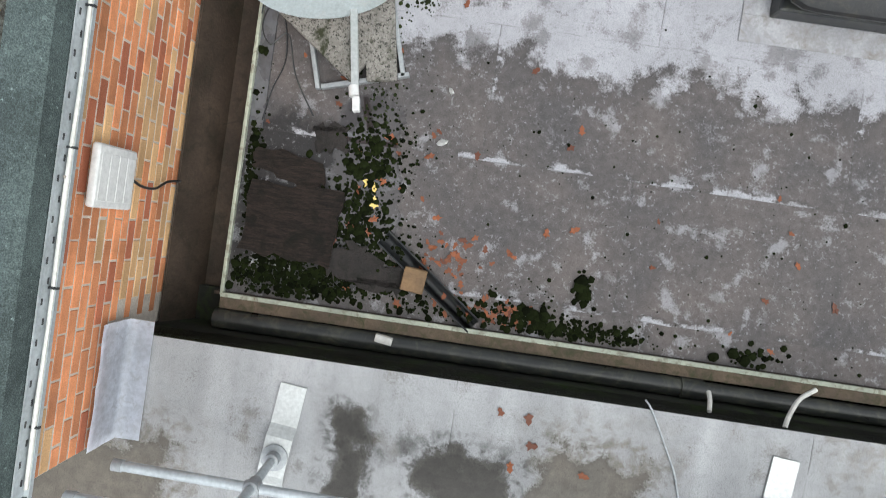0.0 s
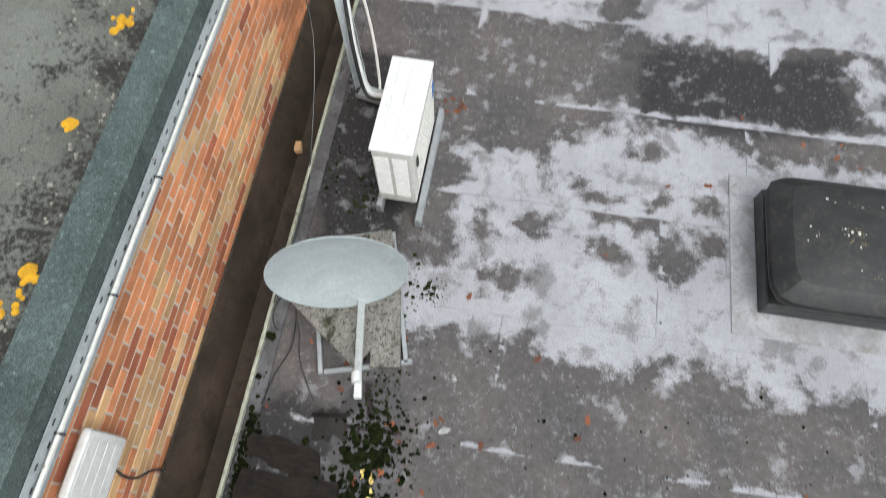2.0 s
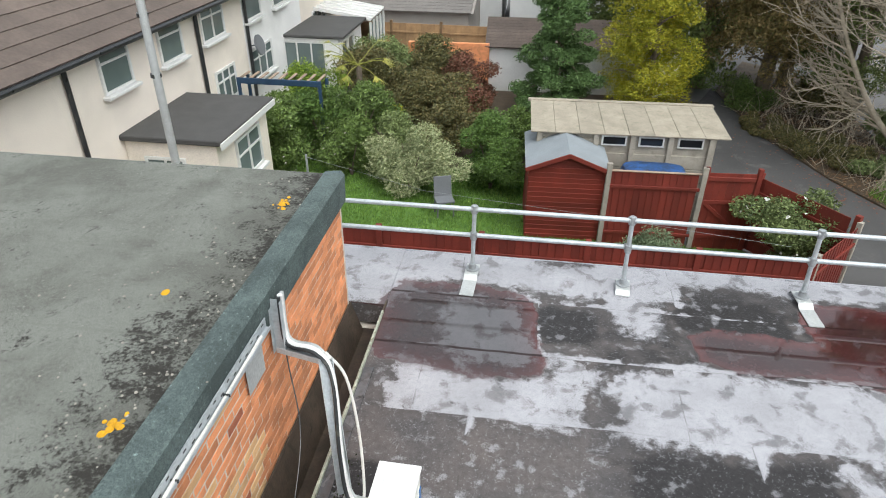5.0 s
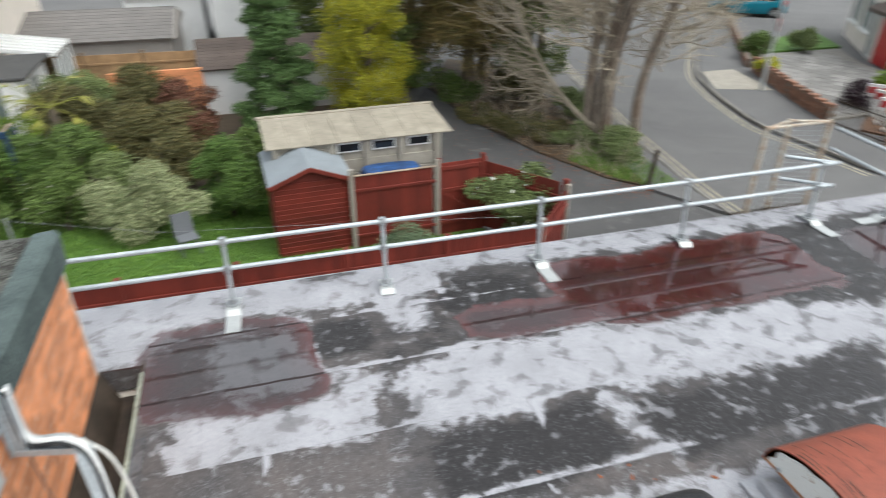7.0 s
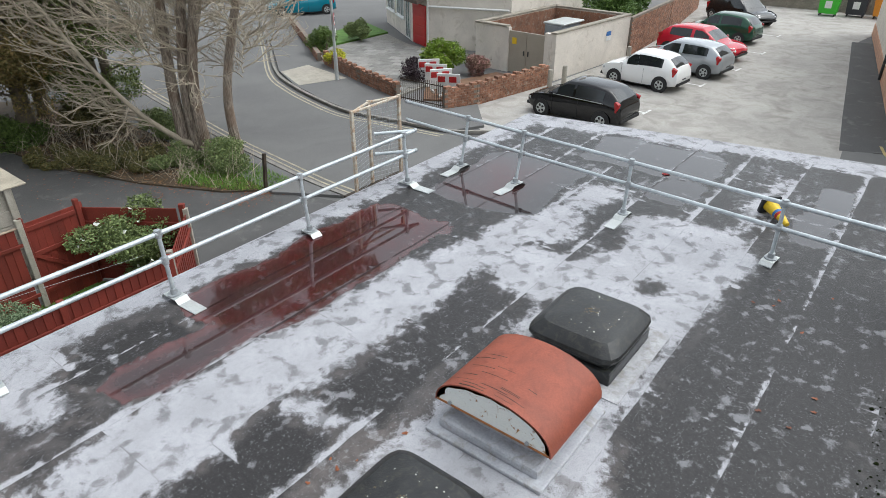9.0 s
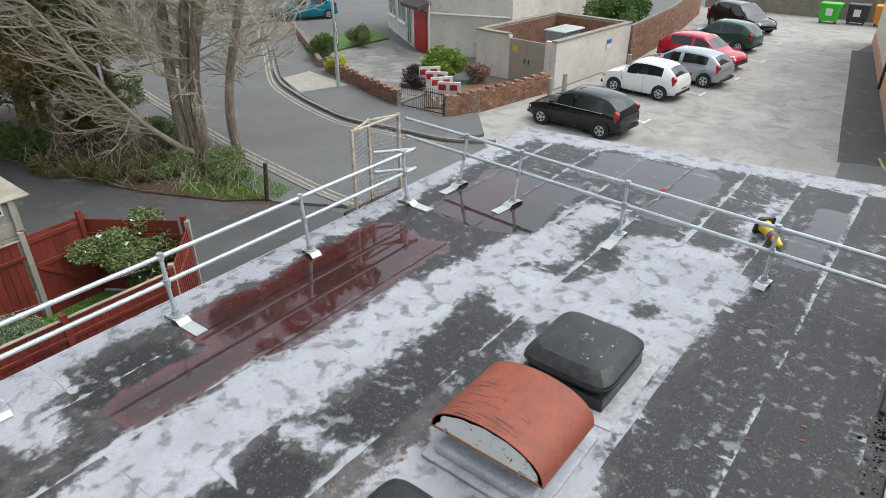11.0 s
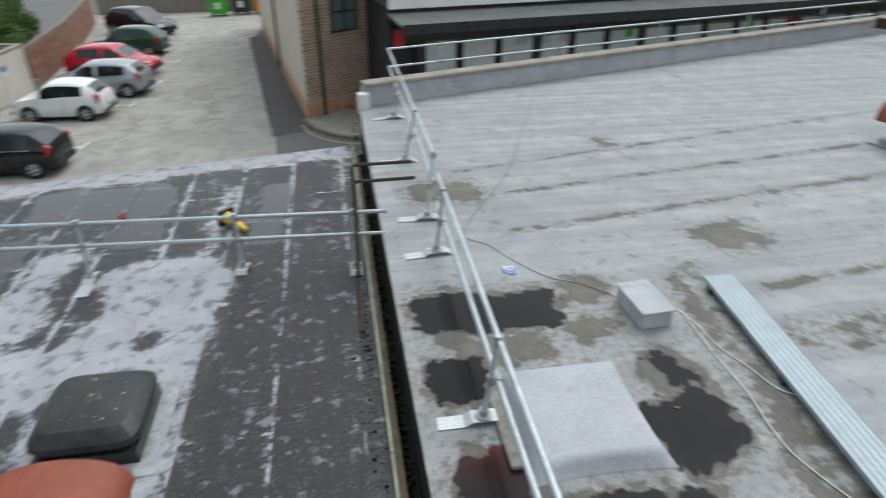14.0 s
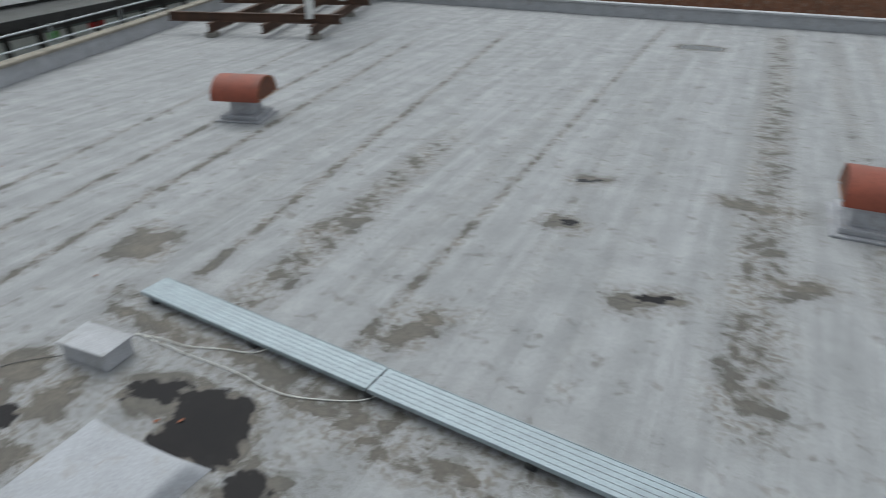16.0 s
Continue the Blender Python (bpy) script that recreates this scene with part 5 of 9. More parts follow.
root = empty("gutter_pipe", 0, 0, 0, 0, "long black plastic pipe lying in the gutter", "pipe")
for x0, x1, y, r in ((-1.42, 1.66, -0.734, 0.062), (1.60, 3.6, -0.734, 0.056)):
    bm = B()
    cyl(bm, (x0, y, 0.03), (x1, y, 0.02), r, seg=20)
    smooth(part("length", bm, M["old_pipe"], root))
for x in (1.62,):
    bm = B()
    cyl(bm, (x - 0.07, -0.734, 0.025), (x + 0.07, -0.734, 0.025), 0.068, seg=20)
    smooth(part("joint", bm, M["old_pipe"], root))
root = empty("gutter_fitting", -0.33, -0.70, 0.09, -8, "small white plastic fitting on the gutter pipe", "fitting")
bm = B()
box(bm, (0, 0, 0.02), (0.11, 0.05, 0.05), None, 0.008, 2)
part("body", bm, M["ivory"], root)
for x in (-0.025, 0.025):
    bm = B()
    box(bm, (x, -0.022, 0.022), (0.04, 0.008, 0.025))
    part("slot", bm, M["black_plastic"], root)
for pts in ([(2.02, -0.80, 0.44), (2.08, -0.74, 0.36), (2.18, -0.66, 0.26), (2.30, -0.60, 0.20)], [(1.62, -0.79, 0.36), (1.64, -0.74, 0.30), (1.65, -0.70, 0.24)]):
    bm = B()
    tube(bm, curve_pts(pts, 5), 0.014)
    smooth(solo("overflow_pipe", bm, M["ivory"], "short pale plastic overflow pipe out of the wall", "pipe"))

# ---- fixed ladder to the upper roof ----
root = empty("ladder", 0, 0, 0, 0, "rusty brown fixed ladder with bent-over handrails", "ladder")
for x in (7.35, 7.90):
    bm = B()
    tube(bm, [(x - 0.02, -0.44, 0.0), (x, -0.46, 0.7), (x, -0.47, 1.36), (x + 0.005, -0.50, 1.39), (x + 0.02, -1.22, 1.39)], 0.022)
    part("stile", bm, M["rust_brown"], root)
for k in range(5):
    bm = B()
    cyl(bm, (7.35, -0.45, 0.2 + 0.24 * k), (7.90, -0.45, 0.2 + 0.24 * k), 0.014, seg=8)
    part("rung", bm, M["rust_brown"], root)
bm = B()
tube(bm, [(6.15, -0.42, 0.03), (7.0, -0.44, 0.035), (7.9, -0.43, 0.03)], 0.026)
smooth(solo("rusty_pipe", bm, M["rust_brown"], "rusty brown pipe lying along the roof edge", "pipe"))

# ---- yellow cone lying on its side ----
root = empty("traffic_cone", 9.2, 1.34, 0, 47, "yellow plastic cone lying on its side", "cone")
root.scale = (0.8, 0.8, 0.8)
bm = B()
box(bm, (0.22, 0, 0.17), (0.05, 0.34, 0.34), eul(0, -14, 0), 0.05, 3)
smooth(part("foot", bm, M["black_plastic"], root, "black rubber foot"), 40)
bm = B()
cyl(bm, (0.20, 0, 0.17), (-0.36, 0.02, 0.055), 0.125, 0.04, seg=20)
smooth(part("cone", bm, M["yellow"], root), 40)
for t, c in ((0.42, "blue_paint"), (0.52, "red_paint")):
    bm = B()
    cyl(bm, (0.20 - 0.56 * t, 0.02 * t, 0.17 - 0.115 * t), (0.15 - 0.56 * t, 0.02 * t, 0.16 - 0.115 * t), 0.127 - 0.085 * t, 0.123 - 0.085 * t, seg=20)
    smooth(part("band", bm, M[c], root), 40)

# ---- along the brick wall ----
root = empty("cable_tray", 0, 0, 0, 0, "perforated galvanised cable tray under the roof edge", "cable tray")
bm = B()
extrude_profile(bm, [(WX + 0.026, 1.285), (WX + 0.070, 1.285), (WX + 0.070, 1.31), (WX + 0.066, 1.31), (WX + 0.064, 1.291), (WX + 0.026, 1.291)], BY0 - 0.02, 3.3, "y")
extrude_profile(bm, [(WX + 0.026, 1.292), (WX + 0.034, 1.292), (WX + 0.034, 1.365), (WX + 0.026, 1.365)], BY0 - 0.02, 3.3, "y")
part("tray", bm, M["galv"], root)
bm = B()
for k in range(52):
    y = BY0 + 0.05 + k * 0.09
    box(bm, (WX + 0.0345, y, 1.318 + 0.026 * (k % 2)), (0.004, 0.03, 0.010))
tagged(part("slot_strip", bm, M["black_plastic"], root), kind="stuff")
bm = B()
tube(bm, curve_pts([(WX + 0.052, BY0 + 0.02 + 0.35 * k, 1.303 + 0.006 * math.sin(k * 2.1)) for k in range(14)], 3), 0.011)
smooth(part("cable", bm, M["ivory"], root, "pale cable lying in the tray"))
for k in range(7):
    bm = B()
    box(bm, (WX + 0.055, BY0 + 0.3 + k * 0.62, 1.305), (0.045, 0.012, 0.022), None, 0.003)
    part("tie", bm, M["black_plastic"], root)

root = empty("wall_light", WX + 0.01, 0.04, 0.92, 0, "white slim wall floodlight on the brick wall", "wall light")
bm = B()
box(bm, (0.03, 0, 0), (0.045, 0.31, 0.36), eul(0, 0, 0), 0.02, 3)
smooth(part("housing", bm, M["white_paint"], root), 30)
for k in range(4):
    bm = B()
    box(bm, (0.0535, -0.005, -0.12 + k * 0.08), (0.003, 0.23, 0.070), None, 0.0012)
    part("lens_panel", bm, M["white_paint"], root)
bm = B()
tube(bm, curve_pts([(0.03, 0.01, -0.18), (0.035, -0.02, -0.30), (0.03, -0.02, -0.46), (0.025, 0.03, -0.62), (0.02, 0.05, -0.80)], 6), 0.008)
smooth(part("lead", bm, M["black_plastic"], root, "black cable down to the gutter"))

bm = B()
box(bm, (WX + 0.012, 3.09, 1.10), (0.006, 0.27, 0.26), None, 0.003)
solo("wall_patch", bm, M["galv_plate"], "square grey metal plate on the brick wall", "plate")
# lead dressed over the joint of wall and upper roof
bm = B()
P = []
nx, ny = 9, 14
for i in range(nx + 1):
    for j in range(ny + 1):
        v = j / ny
        y = -1.40 + 0.68 * v
        s = i / nx * 0.41
        wob = 0.012 * noise.noise((s * 9, y * 7, 1.7)) + 0.006 * noise.noise((s * 25, y * 20, 4.0))
        if s < 0.27:
            P.append((WX + 0.010 + wob * 0.6 + 0.02, y, ZW + 0.29 - s))
        else:
            P.append((WX + 0.03 + (s - 0.27), y, ZW + 0.016 + wob * 0.5))
vs = [bm.verts.new(p) for p in P]
for i in range(nx):
    for j in range(ny):
        a = i * (ny + 1) + j
        bm.faces.new((vs[a], vs[a + 1], vs[a + ny + 2], vs[a + ny + 1]))
bmesh.ops.solidify(bm, geom=bm.faces[:], thickness=0.006)
smooth(solo("lead_flashing", bm, M["lead_sheet"], "crumpled grey lead flashing between wall and roof", "flashing"), 180)

# ---- litter in the corner of the lower roof ----
def ragged_board(name, cx, cy, w, h, rz, z, t, material, label, cat, cut=0.05, seed=1):
    r = random.Random(seed)
    outline = []
    for a, b in (((-w / 2, -h / 2), (w / 2, -h / 2)), ((w / 2, -h / 2), (w / 2, h / 2)), ((w / 2, h / 2), (-w / 2, h / 2)), ((-w / 2, h / 2), (-w / 2, -h / 2))):
        for k in range(7):
            q = k / 7
            outline.append((a[0] + (b[0] - a[0]) * q + r.uniform(-cut, cut) * 0.5, a[1] + (b[1] - a[1]) * q + r.uniform(-cut, cut) * 0.5))
    bm = B()
    prism(bm, outline, 0, t)
    bmesh.ops.transform(bm, matrix=pose(cx, cy, z, r.uniform(-1, 1), r.uniform(-1, 1), rz), verts=bm.verts[:])
    return solo(name, bm, material, label, cat)


ragged_board("board", -1.03, -0.06, 0.58, 0.46, -3, 0.012, 0.03, M["wood_wet"], "rotten dark wet board lying on the roof", "board", 0.05, 3)
ragged_board("board", -1.08, 0.27, 0.46, 0.16, -12, 0.010, 0.02, M["wood_wet"], "rotten dark wet board lying on the roof", "board", 0.05, 5)
ragged_board("felt_scrap", -0.42, -0.32, 0.36, 0.18, -8, 0.008, 0.012, M["torn_felt"], "torn scrap of black roofing felt", "felt scrap", 0.08, 8)
ragged_board("felt_scrap", -0.62, -0.25, 0.26, 0.2, 20, 0.008, 0.012, M["torn_felt"], "torn scrap of black roofing felt", "felt scrap", 0.08, 9)
ragged_board("felt_scrap", -0.86, 0.50, 0.20, 0.16, 10, 0.008, 0.012, M["torn_felt"], "torn scrap of black roofing felt", "felt scrap", 0.06, 10)
bm = B()
box(bm, (-0.20, -0.31, 0.055), (0.145, 0.15, 0.075), rotz(-6), 0.006)
solo("wood_block", bm, M["raw_wood"], "small sawn wooden block weighing down a pipe", "block")
root = empty("half_pipe", -0.43, -0.07, 0.0, -36.5, "black plastic half-round gutter length lying loose", "pipe")
bm = B()
ring = []
for s in (0.0, 0.80):
    ring.append([bm.verts.new((s, 0.048 * math.cos(a), 0.05 - r2 * math.sin(a))) for r2 in (0.045,) for a in [math.pi * k / 10 for k in range(11)]])
for k in range(10):
    bm.faces.new((ring[0][k], ring[0][k + 1], ring[1][k + 1], ring[1][k]))
bmesh.ops.solidify(bm, geom=bm.faces[:], thickness=0.004)
smooth(part("channel", bm, M["black_plastic"], root), 60)
for y in (0.05, -0.05):
    bm = B()
    cyl(bm, (0, y, 0.05), (0.80, y, 0.05), 0.006, seg=8)
    part("lip", bm, M["black_plastic"], root)
# moss cushions, dead leaves and grit
def moss(name, spots, count, label, seed, size=(0.005, 0.020), material="moss", low=None):
    r = random.Random(seed)
    ball = B()
    bmesh.ops.create_icosphere(ball, subdivisions=1, radius=1.0)
    shape, tris = [v.co.copy() for v in ball.verts], [tuple(v.index for v in f.verts) for f in ball.faces]
    ball.free()
    verts, faces = [], []
    for _ in range(count):
        cx, cy, sx, sy = r.choice(spots)
        x, y = r.gauss(cx, sx), r.gauss(cy, sy)
        if x < -1.37 or (y < -0.545 and low is None):
            continue
        s = r.uniform(*size) * (0.6 + r.random() ** 3)
        k = len(verts)
        for v in shape:
            verts.append((x + s * v.x * r.uniform(0.75, 1.35), y + s * v.y * r.uniform(0.75, 1.35), s * v.z * 0.6 + s * 0.25 + (low or 0.0)))
        faces += [(k + i, k + j, k + m_) for i, j, m_ in tris]
    me = bpy.data.meshes.new(name)
    me.from_pydata(verts, [], faces)
    me.materials.append(M[material])
    return tagged(new(name, me), label, "moss", kind="stuff")


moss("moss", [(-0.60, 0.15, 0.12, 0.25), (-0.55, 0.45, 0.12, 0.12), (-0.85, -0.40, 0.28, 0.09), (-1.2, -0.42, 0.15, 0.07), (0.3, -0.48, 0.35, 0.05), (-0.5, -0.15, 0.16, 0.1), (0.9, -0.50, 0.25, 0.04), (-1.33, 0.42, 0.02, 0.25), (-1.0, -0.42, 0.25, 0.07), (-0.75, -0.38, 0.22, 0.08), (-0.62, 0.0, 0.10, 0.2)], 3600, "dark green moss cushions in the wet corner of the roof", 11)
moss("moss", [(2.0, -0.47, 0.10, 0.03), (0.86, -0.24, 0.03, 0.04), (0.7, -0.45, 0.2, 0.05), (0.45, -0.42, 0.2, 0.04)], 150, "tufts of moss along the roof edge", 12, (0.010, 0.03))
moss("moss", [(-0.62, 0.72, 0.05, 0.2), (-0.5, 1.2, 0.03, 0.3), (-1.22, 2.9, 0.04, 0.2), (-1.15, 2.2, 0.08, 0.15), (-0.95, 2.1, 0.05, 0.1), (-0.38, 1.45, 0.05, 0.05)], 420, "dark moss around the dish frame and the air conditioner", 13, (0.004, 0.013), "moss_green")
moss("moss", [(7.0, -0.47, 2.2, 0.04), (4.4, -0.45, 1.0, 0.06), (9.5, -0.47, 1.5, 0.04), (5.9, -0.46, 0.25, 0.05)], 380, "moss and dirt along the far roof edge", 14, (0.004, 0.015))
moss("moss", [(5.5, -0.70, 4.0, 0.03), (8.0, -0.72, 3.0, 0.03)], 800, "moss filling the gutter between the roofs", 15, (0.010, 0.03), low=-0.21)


moss("grit", [(0.8, 0.3, 1.0, 0.5), (2.2, 0.4, 0.8, 0.5), (-0.4, 0.5, 0.15, 0.4), (0.4, -0.35, 0.6, 0.12)], 420, "dark crumbs of dirt and moss on the felt", 16, (0.003, 0.010))


def leaves(name, spots, count, label, seed, z=0.004, size=(0.018, 0.042), material="dead_leaf"):
    r = random.Random(seed)
    verts, faces = [], []
    for _ in range(count):
        cx, cy, sx, sy = r.choice(spots)
        x, y, s, a = r.gauss(cx, sx), r.gauss(cy, sy), r.uniform(*size), r.uniform(0, 6.28)
        if (z < 0.1 and (x < -1.36 or y < -0.54)):
            continue
        curl, k0 = r.uniform(0.05, 0.4), len(verts)
        pts = [(1.0, 0.0), (0.45, 0.42), (0.1, 0.30), (-0.35, 0.62), (-0.5, 0.2), (-0.9, 0.0), (-0.5, -0.2), (-0.35, -0.62), (0.1, -0.30), (0.45, -0.42)]
        verts.append((x, y, z + 0.004))
        for u, v in pts:
            u, v = u * s * r.uniform(0.8, 1.1), v * s * r.uniform(0.8, 1.1)
            verts.append((x + u * math.cos(a) - v * math.sin(a), y + u * math.sin(a) + v * math.cos(a), z + 0.003 + curl * (u * u + v * v) / s * r.uniform(0.3, 1.3)))
        for i in range(10):
            faces.append((k0, k0 + 1 + i, k0 + 1 + (i + 1) % 10))
    me = bpy.data.meshes.new(name)
    me.from_pydata(verts, [], faces)
    me.materials.append(M[material])
    return tagged(new(name, me), label, "leaves", kind="stuff")


leaves("fallen_leaves", [(1.8, 0.1, 1.2, 0.4), (0.5, 0.0, 0.8, 0.4), (-0.55, 0.2, 0.15, 0.35), (-0.3, 1.1, 0.4, 0.4)], 62, "scattered dead orange leaves on the lower roof", 21)
leaves("fallen_leaves", [(0.02, -0.22, 0.10, 0.12), (0.28, -0.45, 0.18, 0.05), (-0.05, -0.12, 0.1, 0.08)], 70, "drift of dead brown leaves beside the loose pipe", 22)
leaves("fallen_leaves", [(5.0, 0.3, 1.6, 0.5), (2.0, 2.65, 0.6, 0.5), (6.5, 1.0, 1.2, 0.8), (-0.45, 2.9, 0.05, 0.1)], 40, "a few dead leaves on the wet felt", 23)
leaves("fallen_leaves", [(-0.60, 0.30, 0.06, 0.06)], 3, "pale yellow fallen leaves", 24, 0.004, (0.03, 0.05), "yellow_leaf")
leaves("fallen_leaves", [(0.7, -1.2, 0.5, 0.3), (4.0, -3.1, 0.3, 0.3), (5.2, -2.0, 0.8, 0.8), (8.0, -5.5, 2.0, 1.5)], 12, "a few dead leaves on the pale roof", 25, ZW + 0.004, (0.03, 0.05))
leaves("fallen_leaves", [(-1.55, 1.0, 0.03, 0.1), (-1.55, -0.3, 0.03, 0.1), (-1.52, 2.9, 0.04, 0.4)], 6, "dead leaves in the gutter", 26, -0.25, (0.05, 0.07), "dead_leaf")
# lichen and grit along the edge of the brick building's roof


def lichen(spots, seed, material, label, size, z, count):
    r = random.Random(seed)
    bm = B()
    for _ in range(count):
        cx, cy, sx, sy = r.choice(spots)
        s = r.uniform(*size)
        x, y = r.gauss(cx, sx), r.gauss(cy, sy)
        cyl(bm, (x, y, z - 0.003), (x, y, z + s * 0.25), s, s * 0.7, seg=7)
    return solo("lichen", bm, M[material], label, "lichen", kind="stuff")


lichen([(-1.97, 0.62, 0.03, 0.035), (-1.97, 0.74, 0.02, 0.02), (-2.05, 2.15, 0.02, 0.03), (-2.08, 4.7, 0.03, 0.05), (-2.1, 1.5, 0.02, 0.02), (-2.4, 3.3, 0.01, 0.01)], 31, "lichen", "bright yellow lichen on the felt roof edge", (0.010, 0.028), 1.503, 70)
lichen([(-2.0, 2.0, 0.08, 2.2), (-2.4, 2.5, 0.4, 2.0)], 32, "grit", "pale grit and droppings on the felt roof", (0.004, 0.012), 1.503, 260)

# loose cables
def loose_cable(pts, r, mm, lab):
    bm = B()
    tube(bm, curve_pts(pts, 6), r, seg=6)
    smooth(solo("cable", bm, M[mm], lab, "cable"))


loose_cable([(-1.30, 0.55, 0.02), (-1.26, 0.75, 0.03), (-1.20, 0.95, 0.03), (-1.24, 1.20, 0.04), (-1.33, 1.25, 0.06), (-1.36, 1.12, 0.07), (-1.30, 1.02, 0.06), (-1.20, 1.10, 0.05), (-1.12, 0.85, 0.04), (-0.98, 0.62, 0.02)], 0.005, "black_plastic", "thin black aerial cable coiled beside the dish")
loose_cable([(-1.66, 3.42, 0.95), (-1.50, 3.1, 0.45), (-1.42, 2.4, 0.06), (-1.36, 1.9, 0.05), (-1.38, 1.2, 0.06)], 0.005, "black_plastic", "thin black cable hanging from the wall to the gutter")
loose_cable([(1.20, -0.75, 0.50), (1.24, -0.80, 0.515), (1.36, -1.02, 0.508), (1.44, -1.2, 0.508), (1.50, -1.55, 0.508), (1.3, -2.0, 0.508)], 0.006, "galv_dull", "thin grey cable over the edge of the pale roof")
loose_cable([(5.31, -3.80, 0.512), (5.0, -3.86, 0.515), (4.67, -3.88, 0.512), (4.3, -4.0, 0.512), (3.99, -4.08, 0.514), (3.83, -4.26, 0.53)], 0.006, "ivory", "loose white cable lying beside the walkway")
loose_cable([(5.31, -3.82, 0.512), (4.6, -3.78, 0.512), (3.99, -3.78, 0.512), (3.5, -3.72, 0.512), (3.16, -3.75, 0.512), (2.66, -3.94, 0.512), (2.45, -4.12, 0.56)], 0.006, "ivory", "loose white cable lying beside the walkway")
loose_cable([(5.63, -3.28, 0.51), (6.0, -2.95, 0.51), (6.22, -2.61, 0.51), (6.7, -2.3, 0.51), (7.08, -2.12, 0.51), (7.6, -1.9, 0.51), (9.5, -3.0, 0.51), (12.0, -4.0, 0.51), (15.0, -5.2, 0.51)], 0.0035, "black_plastic", "thin dark cable across the pale roof")
bm = B()
for k in range(5):
    box(bm, (6.45 + RND.uniform(-0.12, 0.12), -2.15 + RND.uniform(-0.12, 0.12), ZW + 0.02), (0.12, 0.07, 0.03), eul(RND.uniform(-20, 20), RND.uniform(-20, 20), RND.uniform(0, 180)), 0.012, 2)
solo("rag", bm, M["rag"], "crumpled blue and white plastic wrapper on the roof", "litter")

# ---- on the pale roof ----
root = empty("service_box", 5.35, -3.40, ZW, 3, "low grey square box dressed with roofing felt", "box")
bm = B()
box(bm, (0, 0, 0.10), (0.58, 0.34, 0.20), None, 0.02, 2)
part("body", bm, M["grey_felt"], root)
bm = B()
box(bm, (0, 0, 0.205), (0.62, 0.38, 0.02), None, 0.008, 2)
part("lid", bm, M["grey_felt"], root)

root = empty("covered_kerb", 3.95, -2.17, ZW, 0, "smooth pale felted-over skylight kerb", "kerb")
bm = B()
n = 22
g = []
for i in range(n + 1):
    row = []
    for j in range(n + 1):
        u, v = -1 + 2 * i / n, -1 + 2 * j / n
        e = max(abs(u), abs(v))
        h = 0.13 * (1 - min(1, max(0, (e - 0.80) / 0.20)) ** 1.6)
        pinch = 1 - 0.07 * (e > 0.9) * (1 - min(abs(u), abs(v)) ** 2)
        row.append(bm.verts.new((u * 0.66 * pinch, v * 0.59 * pinch, h + 0.003)))
    g.append(row)
for i in range(n):
    for j in range(n):
        bm.faces.new((g[i][j], g[i + 1][j], g[i + 1][j + 1], g[i][j + 1]))
smooth(part("skin", bm, M["pale_sheet"], root), 180)
bm = B()
box(bm, (0.02, 0.66, 0.03), (1.0, 0.12, 0.05), None, 0.02, 2)
part("mossy_edge", bm, M["concrete"], root, "mossy concrete edge")

root = empty("walkway", 2.55, -4.18, ZW, -5.6, "galvanised perforated walkway planks on rubber feet", "walkway")
for k, (x0, x1) in enumerate(((-3.2, 0.02), (0.04, 3.22), (-6.4, -3.22))):
    bm = B()
    box(bm, ((x0 + x1) / 2, 0, 0.115), (x1 - x0, 0.34, 0.008))
    for y in (-0.172, 0.172):
        box(bm, ((x0 + x1) / 2, y, 0.10), (x1 - x0, 0.008, 0.05), None, 0.002)
    pl = part("plank", bm, M["plank_steel"], root)
    bm = B()
    for i in range(int((x1 - x0) / 0.075)):
        for y in (-0.12, -0.06, 0.0, 0.06, 0.12):
            box(bm, (x0 + 0.05 + i * 0.075 + (0.03 if abs(y) == 0.06 else 0), y, 0.1205), (0.062, 0.007, 0.003))
    tagged(part("slot_strip", bm, M["galv_dark"], pl), kind="stuff")
for x in (3.05, 1.5, 0.03, -1.6, -3.2, -4.8):
    for y in (-0.13, 0.13):
        bm = B()
        box(bm, (x, y, 0.045), (0.10, 0.10, 0.09), None, 0.02, 2)
        part("rubber_foot", bm, M["black_plastic"], root)

# parapets of the pale roof
def parapet(name, a, b, w, h, material, cap, label):
    a, b = Vector((*a, ZW)), Vector((*b, ZW))
    d = (b - a)
    ang = math.degrees(math.atan2(d.y, d.x))
    root = empty(name, *((a + b) / 2), ang, label, "parapet", kind="structure")
    bm = B()
    box(bm, (0, 0, h / 2), (d.length, w, h))
    part("body", bm, material, root)
    bm = B()
    box(bm, (0, -0.03, h + 0.04), (d.length, w + 0.14, 0.08), None, 0.015)
    part("coping", bm, cap, root, "weathered stone coping")
    return root


parapet("wall_parapet_east", (13.6, -0.9), (21.6, -26.0), 0.22, 0.42, M["grey_felt"], M["stone_cap"], "low parapet dressed in grey felt with stone coping")
parapet("wall_parapet_south", (21.6, -26.1), (-16, -26.1), 0.22, 0.40, M["grey_felt"], M["grey_felt"], "low parapet dressed in grey felt")
bm = B()
box(bm, (13.40, -0.90, ZW + 0.12), (0.26, 0.24, 0.40), None, 0.02, 2)
solo("hopper", bm, M["white_paint"], "white painted block at the end of the wall", "block")

